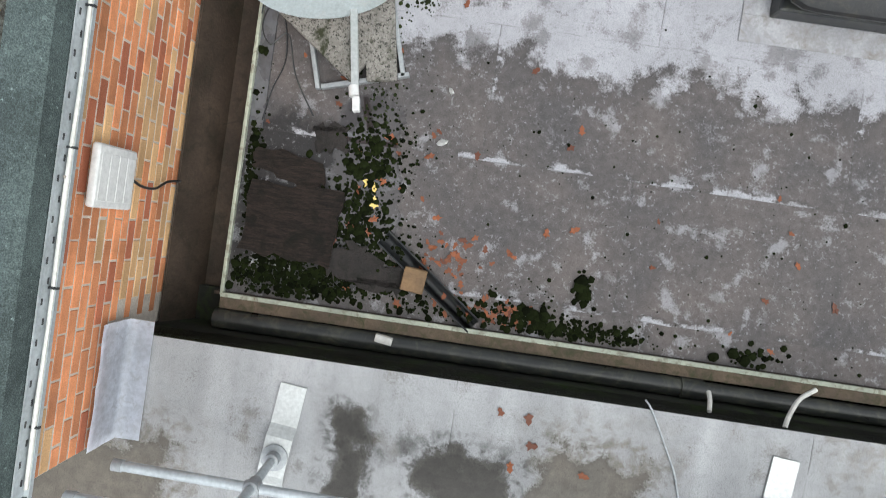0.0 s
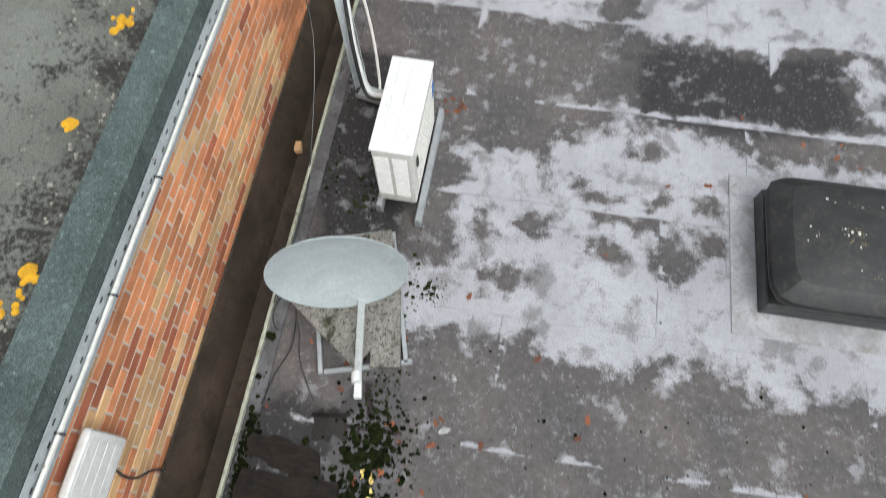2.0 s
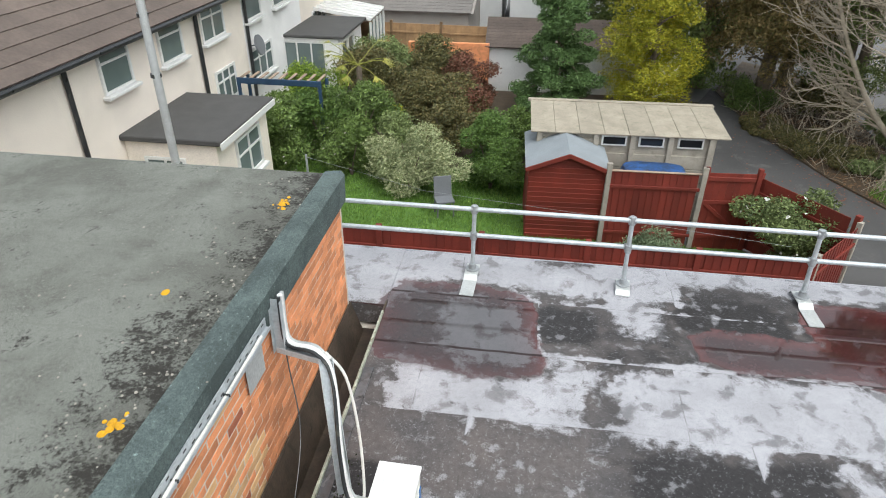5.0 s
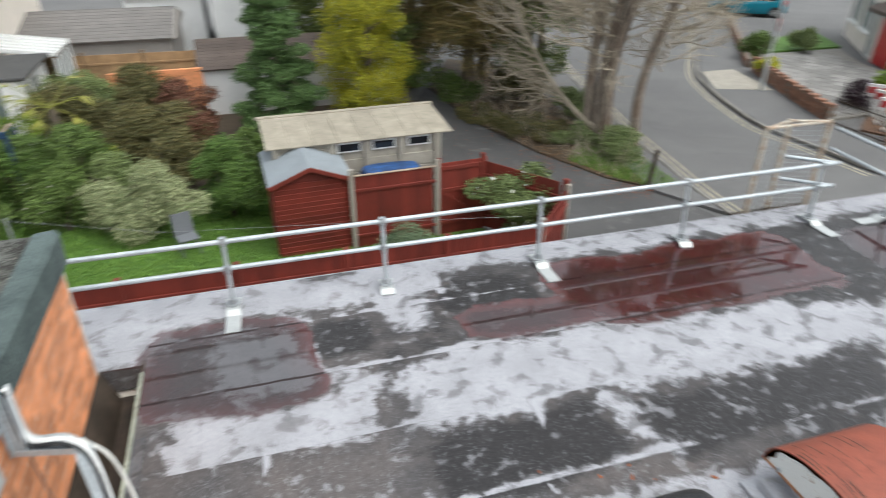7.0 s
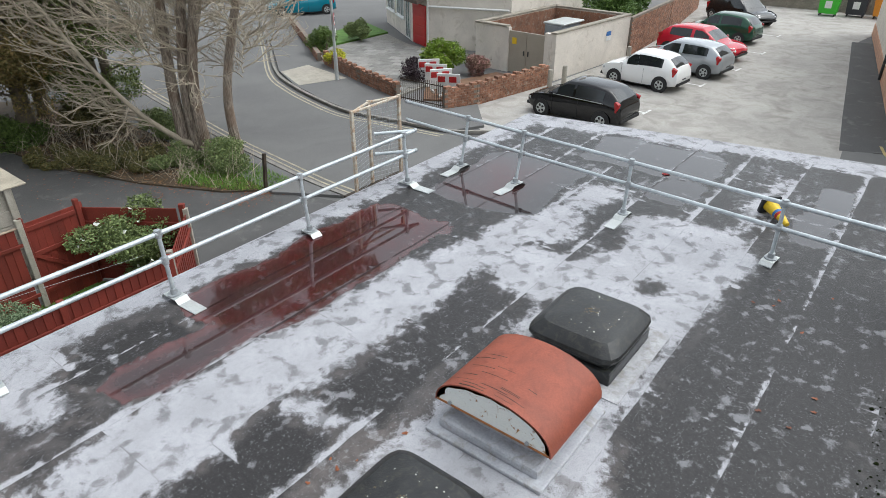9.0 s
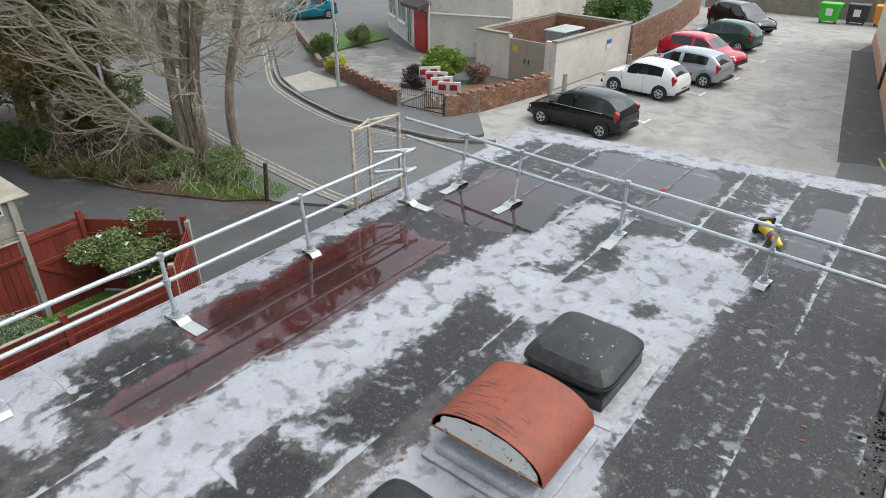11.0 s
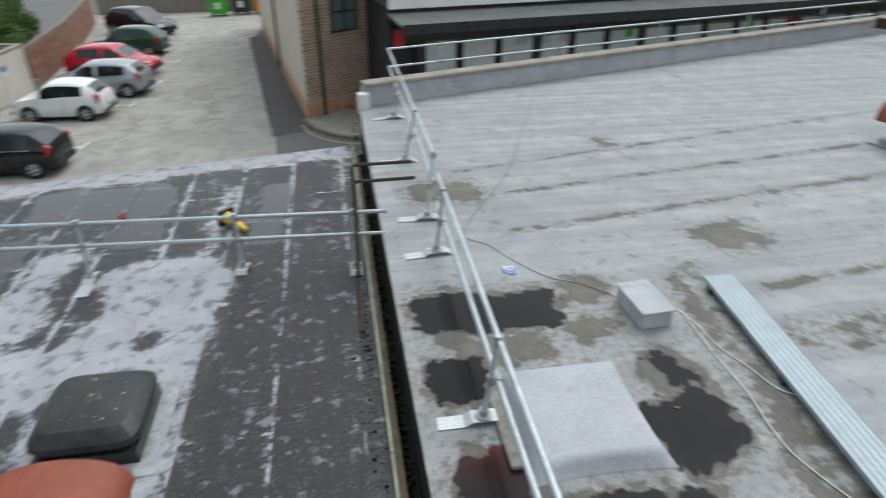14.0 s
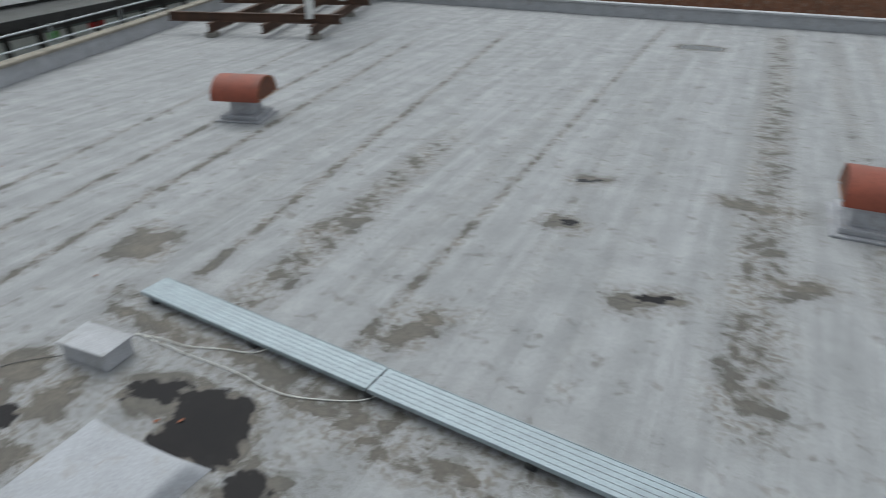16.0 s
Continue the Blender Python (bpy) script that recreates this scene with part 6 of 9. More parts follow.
# steel frame that carries a white board
root = empty("steel_frame", 16.6, -20.6, ZW, -72, "rusty brown steel beams carrying a white board", "steel frame")
def ibeam(bm, a, b, h=0.26, w=0.16):
    a, b = Vector(a), Vector(b)
    q = (b - a).to_track_quat("Y", "Z").to_matrix()
    L = (b - a).length
    for off, s in (((0, 0, h / 2), (w, L, 0.025)), ((0, 0, -h / 2), (w, L, 0.025)), ((0, 0, 0), (0.03, L, h))):
        box(bm, (a + b) / 2 + q @ Vector(off), s, q)
for a, b in (((-4.2, -2.6, 0.30), (5.6, -2.6, 0.30)), ((-4.2, 0.8, 0.30), (5.6, 0.8, 0.30)), ((-3.6, -3.4, 0.55), (-3.6, 2.4, 0.55)), ((0.4, -3.4, 0.55), (0.4, 2.4, 0.55)), ((4.6, -3.4, 0.55), (4.6, 2.4, 0.55)), ((-4.2, -1.0, 0.3), (5.6, -1.0, 0.3))):
    bm = B()
    ibeam(bm, a, b)
    part("beam", bm, M["rust_steel"], root)
for x in (-3.6, 0.4, 4.6):
    bm = B()
    box(bm, (x, -2.4, 1.5), (0.22, 0.22, 1.9), None, 0.01)
    part("leg", bm, M["white_paint"], root, "white painted leg")
for x in (-4.0, 0.4, 5.2):
    for y in (-2.6, 0.8):
        bm = B()
        box(bm, (x, y, 0.08), (0.35, 0.35, 0.16), None, 0.02)
        part("pad", bm, M["concrete"], root)
bm = B()
box(bm, (0.6, -2.3, 3.6), (10.4, 0.16, 2.5), None, 0.02)
part("board", bm, M["white_paint"], root, "plain white board")

# scraps
for x, y, z, rz, w, lab in ((-0.15, 0.57, 0.006, 30, 0.07, "torn white scrap of plastic on the felt"), (-0.14, 0.9, 0.006, 110, 0.05, "small white scrap of plastic"), (9.87, 3.13, 0.006, 10, 0.22, "crumpled red and white wrapper in a puddle")):
    bm = B()
    r_ = random.Random(int(w * 1000))
    vs = []
    for k in range(9):
        a = 2 * math.pi * k / 9
        q = w * r_.uniform(0.35, 0.65)
        vs.append(bm.verts.new((q * math.cos(a), q * math.sin(a) * 0.6, r_.uniform(0, 0.02))))
    c0 = bm.verts.new((0, 0, 0.02))
    for k in range(9):
        bm.faces.new((vs[k], vs[(k + 1) % 9], c0))
    bmesh.ops.solidify(bm, geom=bm.faces[:], thickness=0.002)
    ob = solo("plastic_scrap", bm, M["white_paint"] if w < 0.2 else M["red_paint"], lab, "litter")
    ob.matrix_basis = pose(x, y, z, 0, 0, rz)
bm = B()
box(bm, (-1.62, 2.55, -0.225), (0.06, 0.09, 0.06), rotz(15), 0.008)
solo("brick_piece", bm, M["brick_buff"], "small broken buff brick piece in the gutter", "brick piece")

# ---- street surfaces ----
def slab(name, outline, z0, z1, material, label, cat, kind="structure"):
    bm = B()
    prism(bm, outline, z0, z1)
    return solo(name, bm, material, label, cat, kind=kind)


slab("car_park", [(18.6, 12.9), (12.9, 6.0), (13.2, 0.4), (23.9, 2.0), (42.5, 4.6), (54, 3.0), (54, 17), (44, 15.5), (31.0, 13.3), (25.1, 13.7), (20.6, 14.4)], ZG - 0.1, ZG + 0.012, M["asphalt_light"], "worn pale tarmac car park", "car park")
slab("apron_strip", [(13.3, -1.5), (22.2, -1.5), (22.6, -0.4), (24.2, 0.8), (24.0, 2.0), (13.3, 1.2)], ZG - 0.1, ZG + 0.014, M["asphalt"], "grey tarmac beside the low building", "tarmac")
# strip along the brick building, its shade put into a darker tarmac
slab("car_park_shade", [(24.4, 0.6), (36.6, 2.4), (43.5, 3.5), (43.3, 4.75), (36.0, 3.75), (28.0, 2.68), (23.76, 2.08)], ZG - 0.1, ZG + 0.018, M["asphalt_dark"], "tarmac strip darkened for the shade beside the brown brick building", "tarmac")
slab("pavement", [(17.45, 13.2), (17.2, 15.6), (16.95, 17.7), (17.35, 19.7), (18.1, 22.2), (19.3, 24.7), (22.7, 29.4), (27, 36), (28.5, 35), (24.2, 28.6), (21.5, 24.0), (20.2, 20.3), (19.3, 17.4), (19.3, 14.9), (20.6, 14.3), (18.6, 12.6)], ZG - 0.1, ZG + 0.10, M["asphalt"], "dark tarmac pavement along the road", "pavement")
slab("pavement_crossing", [(18.15, 22.0), (19.25, 24.5), (20.9, 24.5), (20.3, 21.2)], ZG - 0.1, ZG + 0.106, M["concrete_pale"], "pale concrete vehicle crossing in the pavement", "pavement")
slab("pavement_verge", [(11.2, 12.3), (11.25, 13.6), (11.55, 16.1), (11.95, 19.0), (12.6, 22.4), (13.5, 27.0), (15, 33), (12.8, 33), (11.4, 27.0), (10.9, 22.4), (10.6, 18.0), (10.2, 14.0)], ZG - 0.1, ZG + 0.09, M["asphalt"], "tarmac pavement beside the trees", "pavement")


def stripe(name, pts, w, z, material, label, cat):
    """A flat band along a line of points."""
    P = curve_pts([(x, y, 0) for x, y in pts], 5)
    bm = B()
    rows = []
    for i, p in enumerate(P):
        d = (P[min(i + 1, len(P) - 1)] - P[max(i - 1, 0)]).normalized()
        s = Vector((-d.y, d.x, 0)) * w / 2
        rows.append([bm.verts.new((*(p + s).xy, z)), bm.verts.new((*(p - s).xy, z)), bm.verts.new((*(p - s).xy, z - 0.09)), bm.verts.new((*(p + s).xy, z - 0.09))])
    for a, b in zip(rows, rows[1:]):
        for k in range(4):
            bm.faces.new((a[k], a[(k + 1) % 4], b[(k + 1) % 4], b[k]))
    bm.faces.new(rows[0])
    bm.faces.new(rows[-1][::-1])
    bmesh.ops.recalc_face_normals(bm, faces=bm.faces[:])
    return solo(name, bm, material, label, cat, kind="structure")


FARK = [(18.3, 11.9), (17.4, 13.3), (17.12, 15.6), (16.88, 17.7), (17.25, 19.7), (18.0, 22.2), (19.2, 24.8), (22.6, 29.5), (26.5, 35)]
NEARK = [(11.3, 12.1), (11.35, 13.6), (11.65, 16.1), (12.05, 19.0), (12.7, 22.4), (13.6, 27.0), (15.1, 33)]
stripe("kerb_east", FARK, 0.13, ZG + 0.12, M["kerb_stone"], "grey concrete kerb", "kerb")
stripe("kerb_west", NEARK, 0.13, ZG + 0.11, M["kerb_stone"], "grey concrete kerb", "kerb")
for k, off in enumerate((0.30, 0.50)):
    stripe("road_marking", [(x - off, y) for x, y in FARK[1:]], 0.07, ZG + 0.006, M["line_paint"], "worn pale yellow double line", "road marking")
    stripe("road_marking", [(x + off, y) for x, y in NEARK], 0.07, ZG + 0.006, M["line_paint"], "worn pale yellow double line", "road marking")
slab("garden_lawn", [(-9, 10.4), (4.9, 10.4), (6.0, 11.6), (4.9, 13.3), (1.0, 13.4), (0, 16.6), (-9, 17.4)], ZG - 0.1, ZG + 0.03, M["grass"], "mown green garden lawn", "lawn")
slab("garden_soil", [(-9, 16.6), (0.0, 16.6), (5.0, 16.9), (6.0, 24), (-9, 26)], ZG - 0.1, ZG + 0.02, M["soil"], "dark garden soil under shrubs", "soil")
slab("lane", [(4.95, 8.0), (4.95, 10.2), (6.35, 11.6), (5.05, 13.5), (5.05, 17.0), (6.0, 24.0), (6.9, 26.0), (8.9, 26.0), (10.2, 16.0), (10.45, 14.2), (10.95, 12.3), (11.2, 8.0)], ZG - 0.1, ZG + 0.008, M["asphalt_dark"], "dark damp tarmac lane between fence and trees", "lane")
slab("verge_soil", [(6.9, 25.5), (7.3, 21.0), (8.3, 17.6), (9.4, 15.2), (10.3, 14.2), (10.8, 18.0), (11.1, 22.4), (11.6, 27.0), (9, 30)], ZG - 0.1, ZG + 0.06, M["soil"], "leaf-strewn soil bank under the trees", "soil")
slab("drive", [(23.3, 26.7), (21.4, 23.4), (20.4, 20.3), (19.7, 17.6), (23.5, 17.8), (27.0, 20.6), (27.6, 23.9), (29.0, 26.7)], ZG - 0.1, ZG + 0.08, M["concrete"], "grey paved front drive", "drive")
slab("front_lawn", [(23.5, 27.0), (24.7, 28.9), (31.0, 30.5), (29.4, 27.0)], ZG - 0.1, ZG + 0.10, M["grass"], "small green front lawn", "lawn")
for (x, y, y2) in ((23.9, 8.7, 12.9), (29.1, 8.3, 12.9), (32.9, 7.9, 12.9), (37.3, 7.9, 13.0), (42.6, 8.4, 13.4)):
    bm = B()
    box(bm, (x, (y + y2) / 2, ZG + 0.017), (0.09, y2 - y, 0.006), rotz(-3))
    box(bm, (x, y, ZG + 0.017), (0.7, 0.09, 0.007), rotz(-3))
    solo("bay_line", bm, M["white_line"], "worn white parking bay line", "road marking", kind="structure")


# ---- plants ----
def foliage_mesh(name, blobs, count, size, seed, squash=1.0, droop=0.0, shell=0.55):
    """Many small leaves spread through a set of blobs (x, y, z, radius x, y, z)."""
    r = np.random.RandomState(seed)
    bl = np.array(blobs, float)
    w = np.prod(bl[:, 3:], 1) ** (2 / 3)
    pick = r.choice(len(bl), count, p=w / w.sum())
    d = r.normal(size=(count, 3))
    d /= np.linalg.norm(d, axis=1)[:, None]
    rad = np.clip(r.rand(count) ** (1 / 3), 0, 1) * (1 - shell) + shell * (0.75 + 0.35 * r.rand(count))
    lump = 1 + 0.22 * np.sin(d[:, 0] * 7 + pick) * np.sin(d[:, 1] * 6 + 2 * pick) + 0.12 * np.sin(d[:, 2] * 11 + pick)
    c = bl[pick, :3] + d * bl[pick, 3:] * (rad * lump)[:, None]
    a = r.normal(size=(count, 3))
    a[:, 2] = a[:, 2] * 0.6 - droop
    a /= np.linalg.norm(a, axis=1)[:, None]
    b = np.cross(a, r.normal(size=(count, 3)))
    b /= np.linalg.norm(b, axis=1)[:, None]
    s = size * (0.55 + 0.9 * r.rand(count))[:, None]
    v = np.stack([c - a * s, c + b * s * 0.45 * squash, c + a * s, c - b * s * 0.45 * squash], 1).reshape(-1, 3)
    me = bpy.data.meshes.new(name)
    me.from_pydata(v.tolist(), [], np.arange(count * 4).reshape(-1, 4).tolist())
    return me


def crown(name, me, material, parent, label=""):
    ob = new(name, me)
    me.materials.append(M[material])
    ob.parent = parent
    if label:
        ob["label"] = label
    return ob


def blobs_of(r, n, rx, ry, z0, z1, br):
    out = []
    for _ in range(n):
        t = r.random()
        a, q = r.uniform(0, 6.283), math.sqrt(r.random())
        k = math.sin(math.pi * (0.12 + 0.8 * t)) ** 0.7
        out.append((rx * k * q * math.cos(a), ry * k * q * math.sin(a), z0 + (z1 - z0) * t, br * r.uniform(0.7, 1.25), br * r.uniform(0.7, 1.25), br * r.uniform(0.55, 0.95)))
    return out


def shrub(name, x, y, rx, ry, h, material, label, seed, count=3000, size=0.06, z=None, extra=None):
    r = random.Random(seed)
    root = empty(name, x, y, ZG if z is None else z, r.uniform(0, 360), label, "shrub")
    for _ in range(4):
        bm = B()
        a = r.uniform(0, 6.28)
        tube(bm, curve_pts([(0, 0, -0.02), (0.15 * rx * math.cos(a), 0.15 * ry * math.sin(a), h * 0.3), (0.45 * rx * math.cos(a), 0.45 * ry * math.sin(a), h * 0.65)], 4), 0.03, 6, 0.012)
        part("stem", bm, M["bark"], root)
    bl = blobs_of(r, max(9, int(6 + 5 * rx * ry)), rx * 0.75, ry * 0.75, h * 0.18, h * 0.82, 0.36 * min(rx, ry, h) + 0.08)
    crown("crown", foliage_mesh("crown", bl, int(count * 3.1), size * 0.46, seed), material, root)
    if extra:
        bloom = crown("flowers", foliage_mesh("flowers", [(b[0], b[1], b[2] + 0.1, b[3] * 1.12, b[4] * 1.12, b[5] * 1.12) for b in bl], extra[1], extra[2], seed + 1, 1.8, shell=0.95), extra[0], root, extra[3])
        tagged(bloom, kind="stuff")
    return root


def tree(name, x, y, h, label, seed, material, trunk_r, base, rx, count, size, stems=1, cone=False, lean=(0, 0), droop=0.2):
    r = random.Random(seed)
    root = empty(name, x, y, ZG, 0, label, "tree")
    for s in range(stems):
        ox, oy = r.uniform(-0.25, 0.25) * (stems > 1), r.uniform(-0.25, 0.25) * (stems > 1)
        pts = [(ox, oy, -0.05)]
        for k in range(1, 6):
            pts.append((ox + lean[0] * k / 5 + r.uniform(-0.12, 0.12), oy + lean[1] * k / 5 + r.uniform(-0.12, 0.12), h * 0.92 * k / 5))
        bm = B()
        tube(bm, curve_pts(pts, 5), trunk_r / (1 + 0.4 * (stems > 1)), 10, 0.03)
        smooth(part("trunk", bm, M["bark"], root), 180)
    for k in range(16):
        z = base + (h * 0.9 - base) * k / 16
        a = r.uniform(0, 6.28)
        reach = rx * (1 - (k / 16) * (0.85 if cone else 0.4)) * r.uniform(0.6, 0.95)
        bm = B()
        tube(bm, curve_pts([(lean[0] * z / h, lean[1] * z / h, z), (0.5 * reach * math.cos(a), 0.5 * reach * math.sin(a), z + (0.05 if cone else 0.35)), (reach * math.cos(a), reach * math.sin(a), z + (-0.2 if cone else 0.5))], 4), 0.05, 6, 0.012)
        part("limb", bm, M["bark"], root)
    bl = []
    for _ in range(170):
        t = r.random() ** 0.9
        z = base + (h - base) * t
        k = (1 - t * 0.92) if cone else math.sin(math.pi * (0.15 + 0.75 * t)) ** 0.6
        a, q = r.uniform(0, 6.28), r.uniform(0.35, 0.95)
        b = 0.24 * rx * r.uniform(0.7, 1.2) * (0.55 + 0.45 * k)
        bl.append((rx * k * q * math.cos(a) + lean[0] * t, rx * k * q * math.sin(a) + lean[1] * t, z, b * 1.15, b * 1.15, b * (0.6 if cone else 0.8)))
    crown("crown", foliage_mesh("crown", bl, int(count * 1.9), size * 0.60, seed, droop=droop), material, root)
    return root


def twigs(bm, r, p, d, length, rad, depth):
    """Bare forked branches."""
    pts, q, dd = [p], Vector(p), Vector(d)
    n = 6 if depth > 1 else 4
    for _ in range(n):
        dd = (dd + Vector((r.uniform(-0.26, 0.26), r.uniform(-0.26, 0.26), r.uniform(-0.18, 0.24)))).normalized()
        q = q + dd * length / n
        pts.append(q.copy())
        if depth > 0 and r.random() < 0.92:
            side = (dd + Vector((r.uniform(-0.8, 0.8), r.uniform(-0.8, 0.8), r.uniform(-0.45, 0.6)))).normalized()
            twigs(bm, r, q.copy(), side, length * r.uniform(0.35, 0.6), max(0.0065, rad * 0.62), depth - 1)
    tube(bm, pts, rad, 5 if rad > 0.02 else 3, rad * 0.4)


def bare_tree(name, x, y, h, label, seed, stems, limbs, trunk_r=0.2, green=0):
    r = random.Random(seed)
    root = empty(name, x, y, ZG, 0, label, "tree")
    for ox, oy, tx, ty in stems:
        bm = B()
        tube(bm, curve_pts([(ox, oy, -0.05), (ox * 1.1, oy * 1.1, h * 0.2), (ox + tx * 0.5, oy + ty * 0.5, h * 0.55), (ox + tx, oy + ty, h)], 6), trunk_r, 10, trunk_r * 0.45)
        smooth(part("trunk", bm, M["dead_bark"], root), 180)
    tip = (stems[0][2], stems[0][3])
    for z, a, length, up in limbs:
        bm = B()
        twigs(bm, r, Vector((tip[0] * z / h, tip[1] * z / h, z)), Vector((math.cos(radians(a)), math.sin(radians(a)), up)).normalized(), length, 0.012 + 0.007 * length, 3)
        part("branch", bm, M["dead_wood"], root, "bare grey forked branch")
    if green:
        bl = []
        for _ in range(46):
            t = r.uniform(0.62, 1.02)
            bl.append((tip[0] * t + r.uniform(-1, 1) * 1.6, tip[1] * t + r.uniform(-1, 1) * 1.6, h * t, 0.6, 0.6, 0.5))
        crown("crown", foliage_mesh("crown", bl, int(green * 1.6), 0.075, seed, droop=0.5), "conifer", root)
    return root


def limb_ring(seed, n, z0, z1, l0, l1):
    r = random.Random(seed)
    return [(z0 + (z1 - z0) * k / n, r.uniform(0, 360), r.uniform(l0, l1), r.uniform(0.05, 0.5)) for k in range(n)]


bare_tree("bare_cypress", 10.95, 18.65, 13.5, "half-dead cypress with several bare grey trunks", 41, [(0, 0, 1.3, -0.9), (0.35, 0.15, 2.4, -1.6), (-0.25, 0.3, 0.5, -0.2), (0.1, -0.3, 2.0, -0.6)],
          [(2.6, 190, 3.4, 0.3), (3.0, 165, 3.6, 0.5), (3.2, 215, 3.0, 0.2), (3.8, 120, 3.0, 0.4)] + limb_ring(3, 40, 2.8, 8.5, 1.6, 3.0) + [(2.6 + 0.28 * k, 118 + 13 * (k % 5), 3.0 + 0.25 * (k % 4), 0.35) for k in range(14)], 0.20, 20000)
big = bpy.data.objects["bare_cypress"]
left = Vector((-0.78, 0.62, 0))
line = curve_pts([left * a + Vector((0, -0.1 + 0.05 * a, z)) for a, z in ((-0.1, 0.25), (0.5, 0.45), (1.6, 1.45), (2.6, 2.9), (3.5, 4.6), (4.1, 5.3))], 6)
bm = B()
tube(bm, line, 0.105, 10, 0.03)
smooth(part("leaning_limb", bm, M["dead_wood"], big, "long bare leaning limb"), 180)
rl = random.Random(77)
for k in range(9, len(line)):
    for s_ in range(2):
        bm = B()
        d = (left * rl.uniform(0.5, 1.2) + Vector((rl.uniform(-0.5, 0.5), rl.uniform(-0.5, 0.5), rl.uniform(-0.15, 0.55)))).normalized()
        twigs(bm, rl, line[k], d, rl.uniform(1.2, 2.2), 0.028, 2)
        part("branch", bm, M["dead_wood"], big, "bare grey forked branch")
bare_tree("bare_cypress", 11.46, 17.2, 12.0, "slender half-dead cypress beside the road", 42, [(0, 0, 1.9, -1.2)], limb_ring(4, 40, 2.5, 8.0, 1.3, 2.3), 0.17, 20000)
tree("conifer_tree", 10.2, 22.3, 13.0, "dark green conifer with a leaning brown trunk", 51, "conifer", 0.26, 1.5, 2.4, 62000, 0.072, 2, lean=(-0.4, 0.3), droop=0.6)
tree("conifer_tree", 7.9, 23.6, 13.5, "dark green conifer with browning lower sprays", 52, "conifer_brown", 0.27, 1.6, 2.8, 66000, 0.075, 1, droop=0.7)
tree("conifer_tree", 6.3, 26.0, 14.0, "tall drooping dark green conifer", 53, "conifer", 0.30, 1.0, 2.9, 44000, 0.12, 1, droop=1.0)
tree("conifer_tree", 9.6, 26.5, 14.0, "dark green conifer with rusty brown patches", 54, "conifer_brown", 0.27, 1.2, 2.9, 36000, 0.12, 1, droop=0.6)
tree("conifer_tree", 3.4, 29.0, 11.0, "dark green conifer behind the garden", 55, "conifer", 0.25, 0.8, 2.7, 22000, 0.14, 1, droop=0.5)
tree("cypress_tree", 0.75, 22.3, 6.6, "feathery green cypress with a pointed crown", 56, "cypress", 0.16, 0.3, 1.55, 42000, 0.075, 1, cone=True, droop=0.4)
tree("yellow_tree", 3.75, 22.2, 5.1, "small tree turning yellow in autumn", 57, "autumn_leaf", 0.12, 0.4, 1.6, 28000, 0.06, 1)
shrub("variegated_shrub", -3.0, 15.0, 1.75, 1.0, 1.9, "variegated", "broad pale variegated shrub on the lawn edge", 61, 9000, 0.065)
shrub("green_shrub", -0.95, 15.6, 1.15, 1.0, 2.2, "leaf_green", "rounded glossy green shrub", 62, 7000, 0.07)
shrub("flowering_shrub", 5.45, 12.5, 1.2, 0.85, 2.1, "leaf_dull", "green shrub with white flowers behind the fence", 63, 6000, 0.07, None, ("petal", 60, 0.05, "white flowers"))
shrub("low_shrub", 2.6, 11.9, 1.2, 0.6, 1.05, "sage", "low grey-green shrub behind the fence", 64, 3500, 0.05)
shrub("dark_shrub", -4.9, 17.2, 1.3, 1.2, 2.4, "leaf_dark", "dark green overgrown shrub", 65, 6000, 0.09)
shrub("dark_shrub", -6.6, 15.4, 1.1, 1.2, 2.5, "leaf_dark", "dark green overgrown shrub beside the extension", 66, 6000, 0.09)
shrub("red_shrub", -3.0, 19.4, 1.6, 1.3, 2.1, "leaf_brown", "purple-brown leaved shrub among brown ones", 67, 7000, 0.09)
shrub("red_shrub", -5.4, 20.6, 1.9, 1.4, 2.3, "leaf_brown", "brown and green overgrown shrub", 68, 7000, 0.09)
shrub("yellow_shrub", -4.3, 18.3, 0.7, 0.6, 1.5, "yellow_green", "small yellow flowering garden shrub", 69, 1800, 0.07)
shrub("dark_shrub", -0.6, 17.8, 1.0, 0.8, 1.5, "leaf_dark", "dark hedge behind the shed", 70, 5000, 0.09)
shrub("red_shrub", -3.6, 23.0, 2.0, 1.2, 2.5, "leaf_brown", "tall twiggy brown shrub", 71, 6000, 0.10)
for i, (x, y, rx, ry, h, m_) in enumerate(((10.6, 16.6, 1.1, 0.9, 0.9, "leaf_dull"), (9.9, 17.8, 1.0, 0.9, 0.6, "leaf_dull"), (9.2, 18.8, 1.2, 1.0, 0.45, "leaf_brown"), (8.4, 19.8, 1.3, 1.2, 0.55, "leaf_brown"), (7.6, 21.4, 1.2, 1.2, 0.40, "leaf_brown"), (7.4, 23.6, 1.0, 1.0, 1.0, "leaf_dark"), (9.6, 22.6, 1.3, 1.2, 1.5, "leaf_brown"), (10.9, 20.8, 0.8, 1.2, 0.9, "leaf_dull"), (5.6, 24.6, 1.2, 1.0, 2.2, "leaf_dark"))):
    shrub("verge_shrub", x, y, rx, ry, h, m_, "scrubby undergrowth on the bank below the trees", 80 + i, 4200, 0.075)
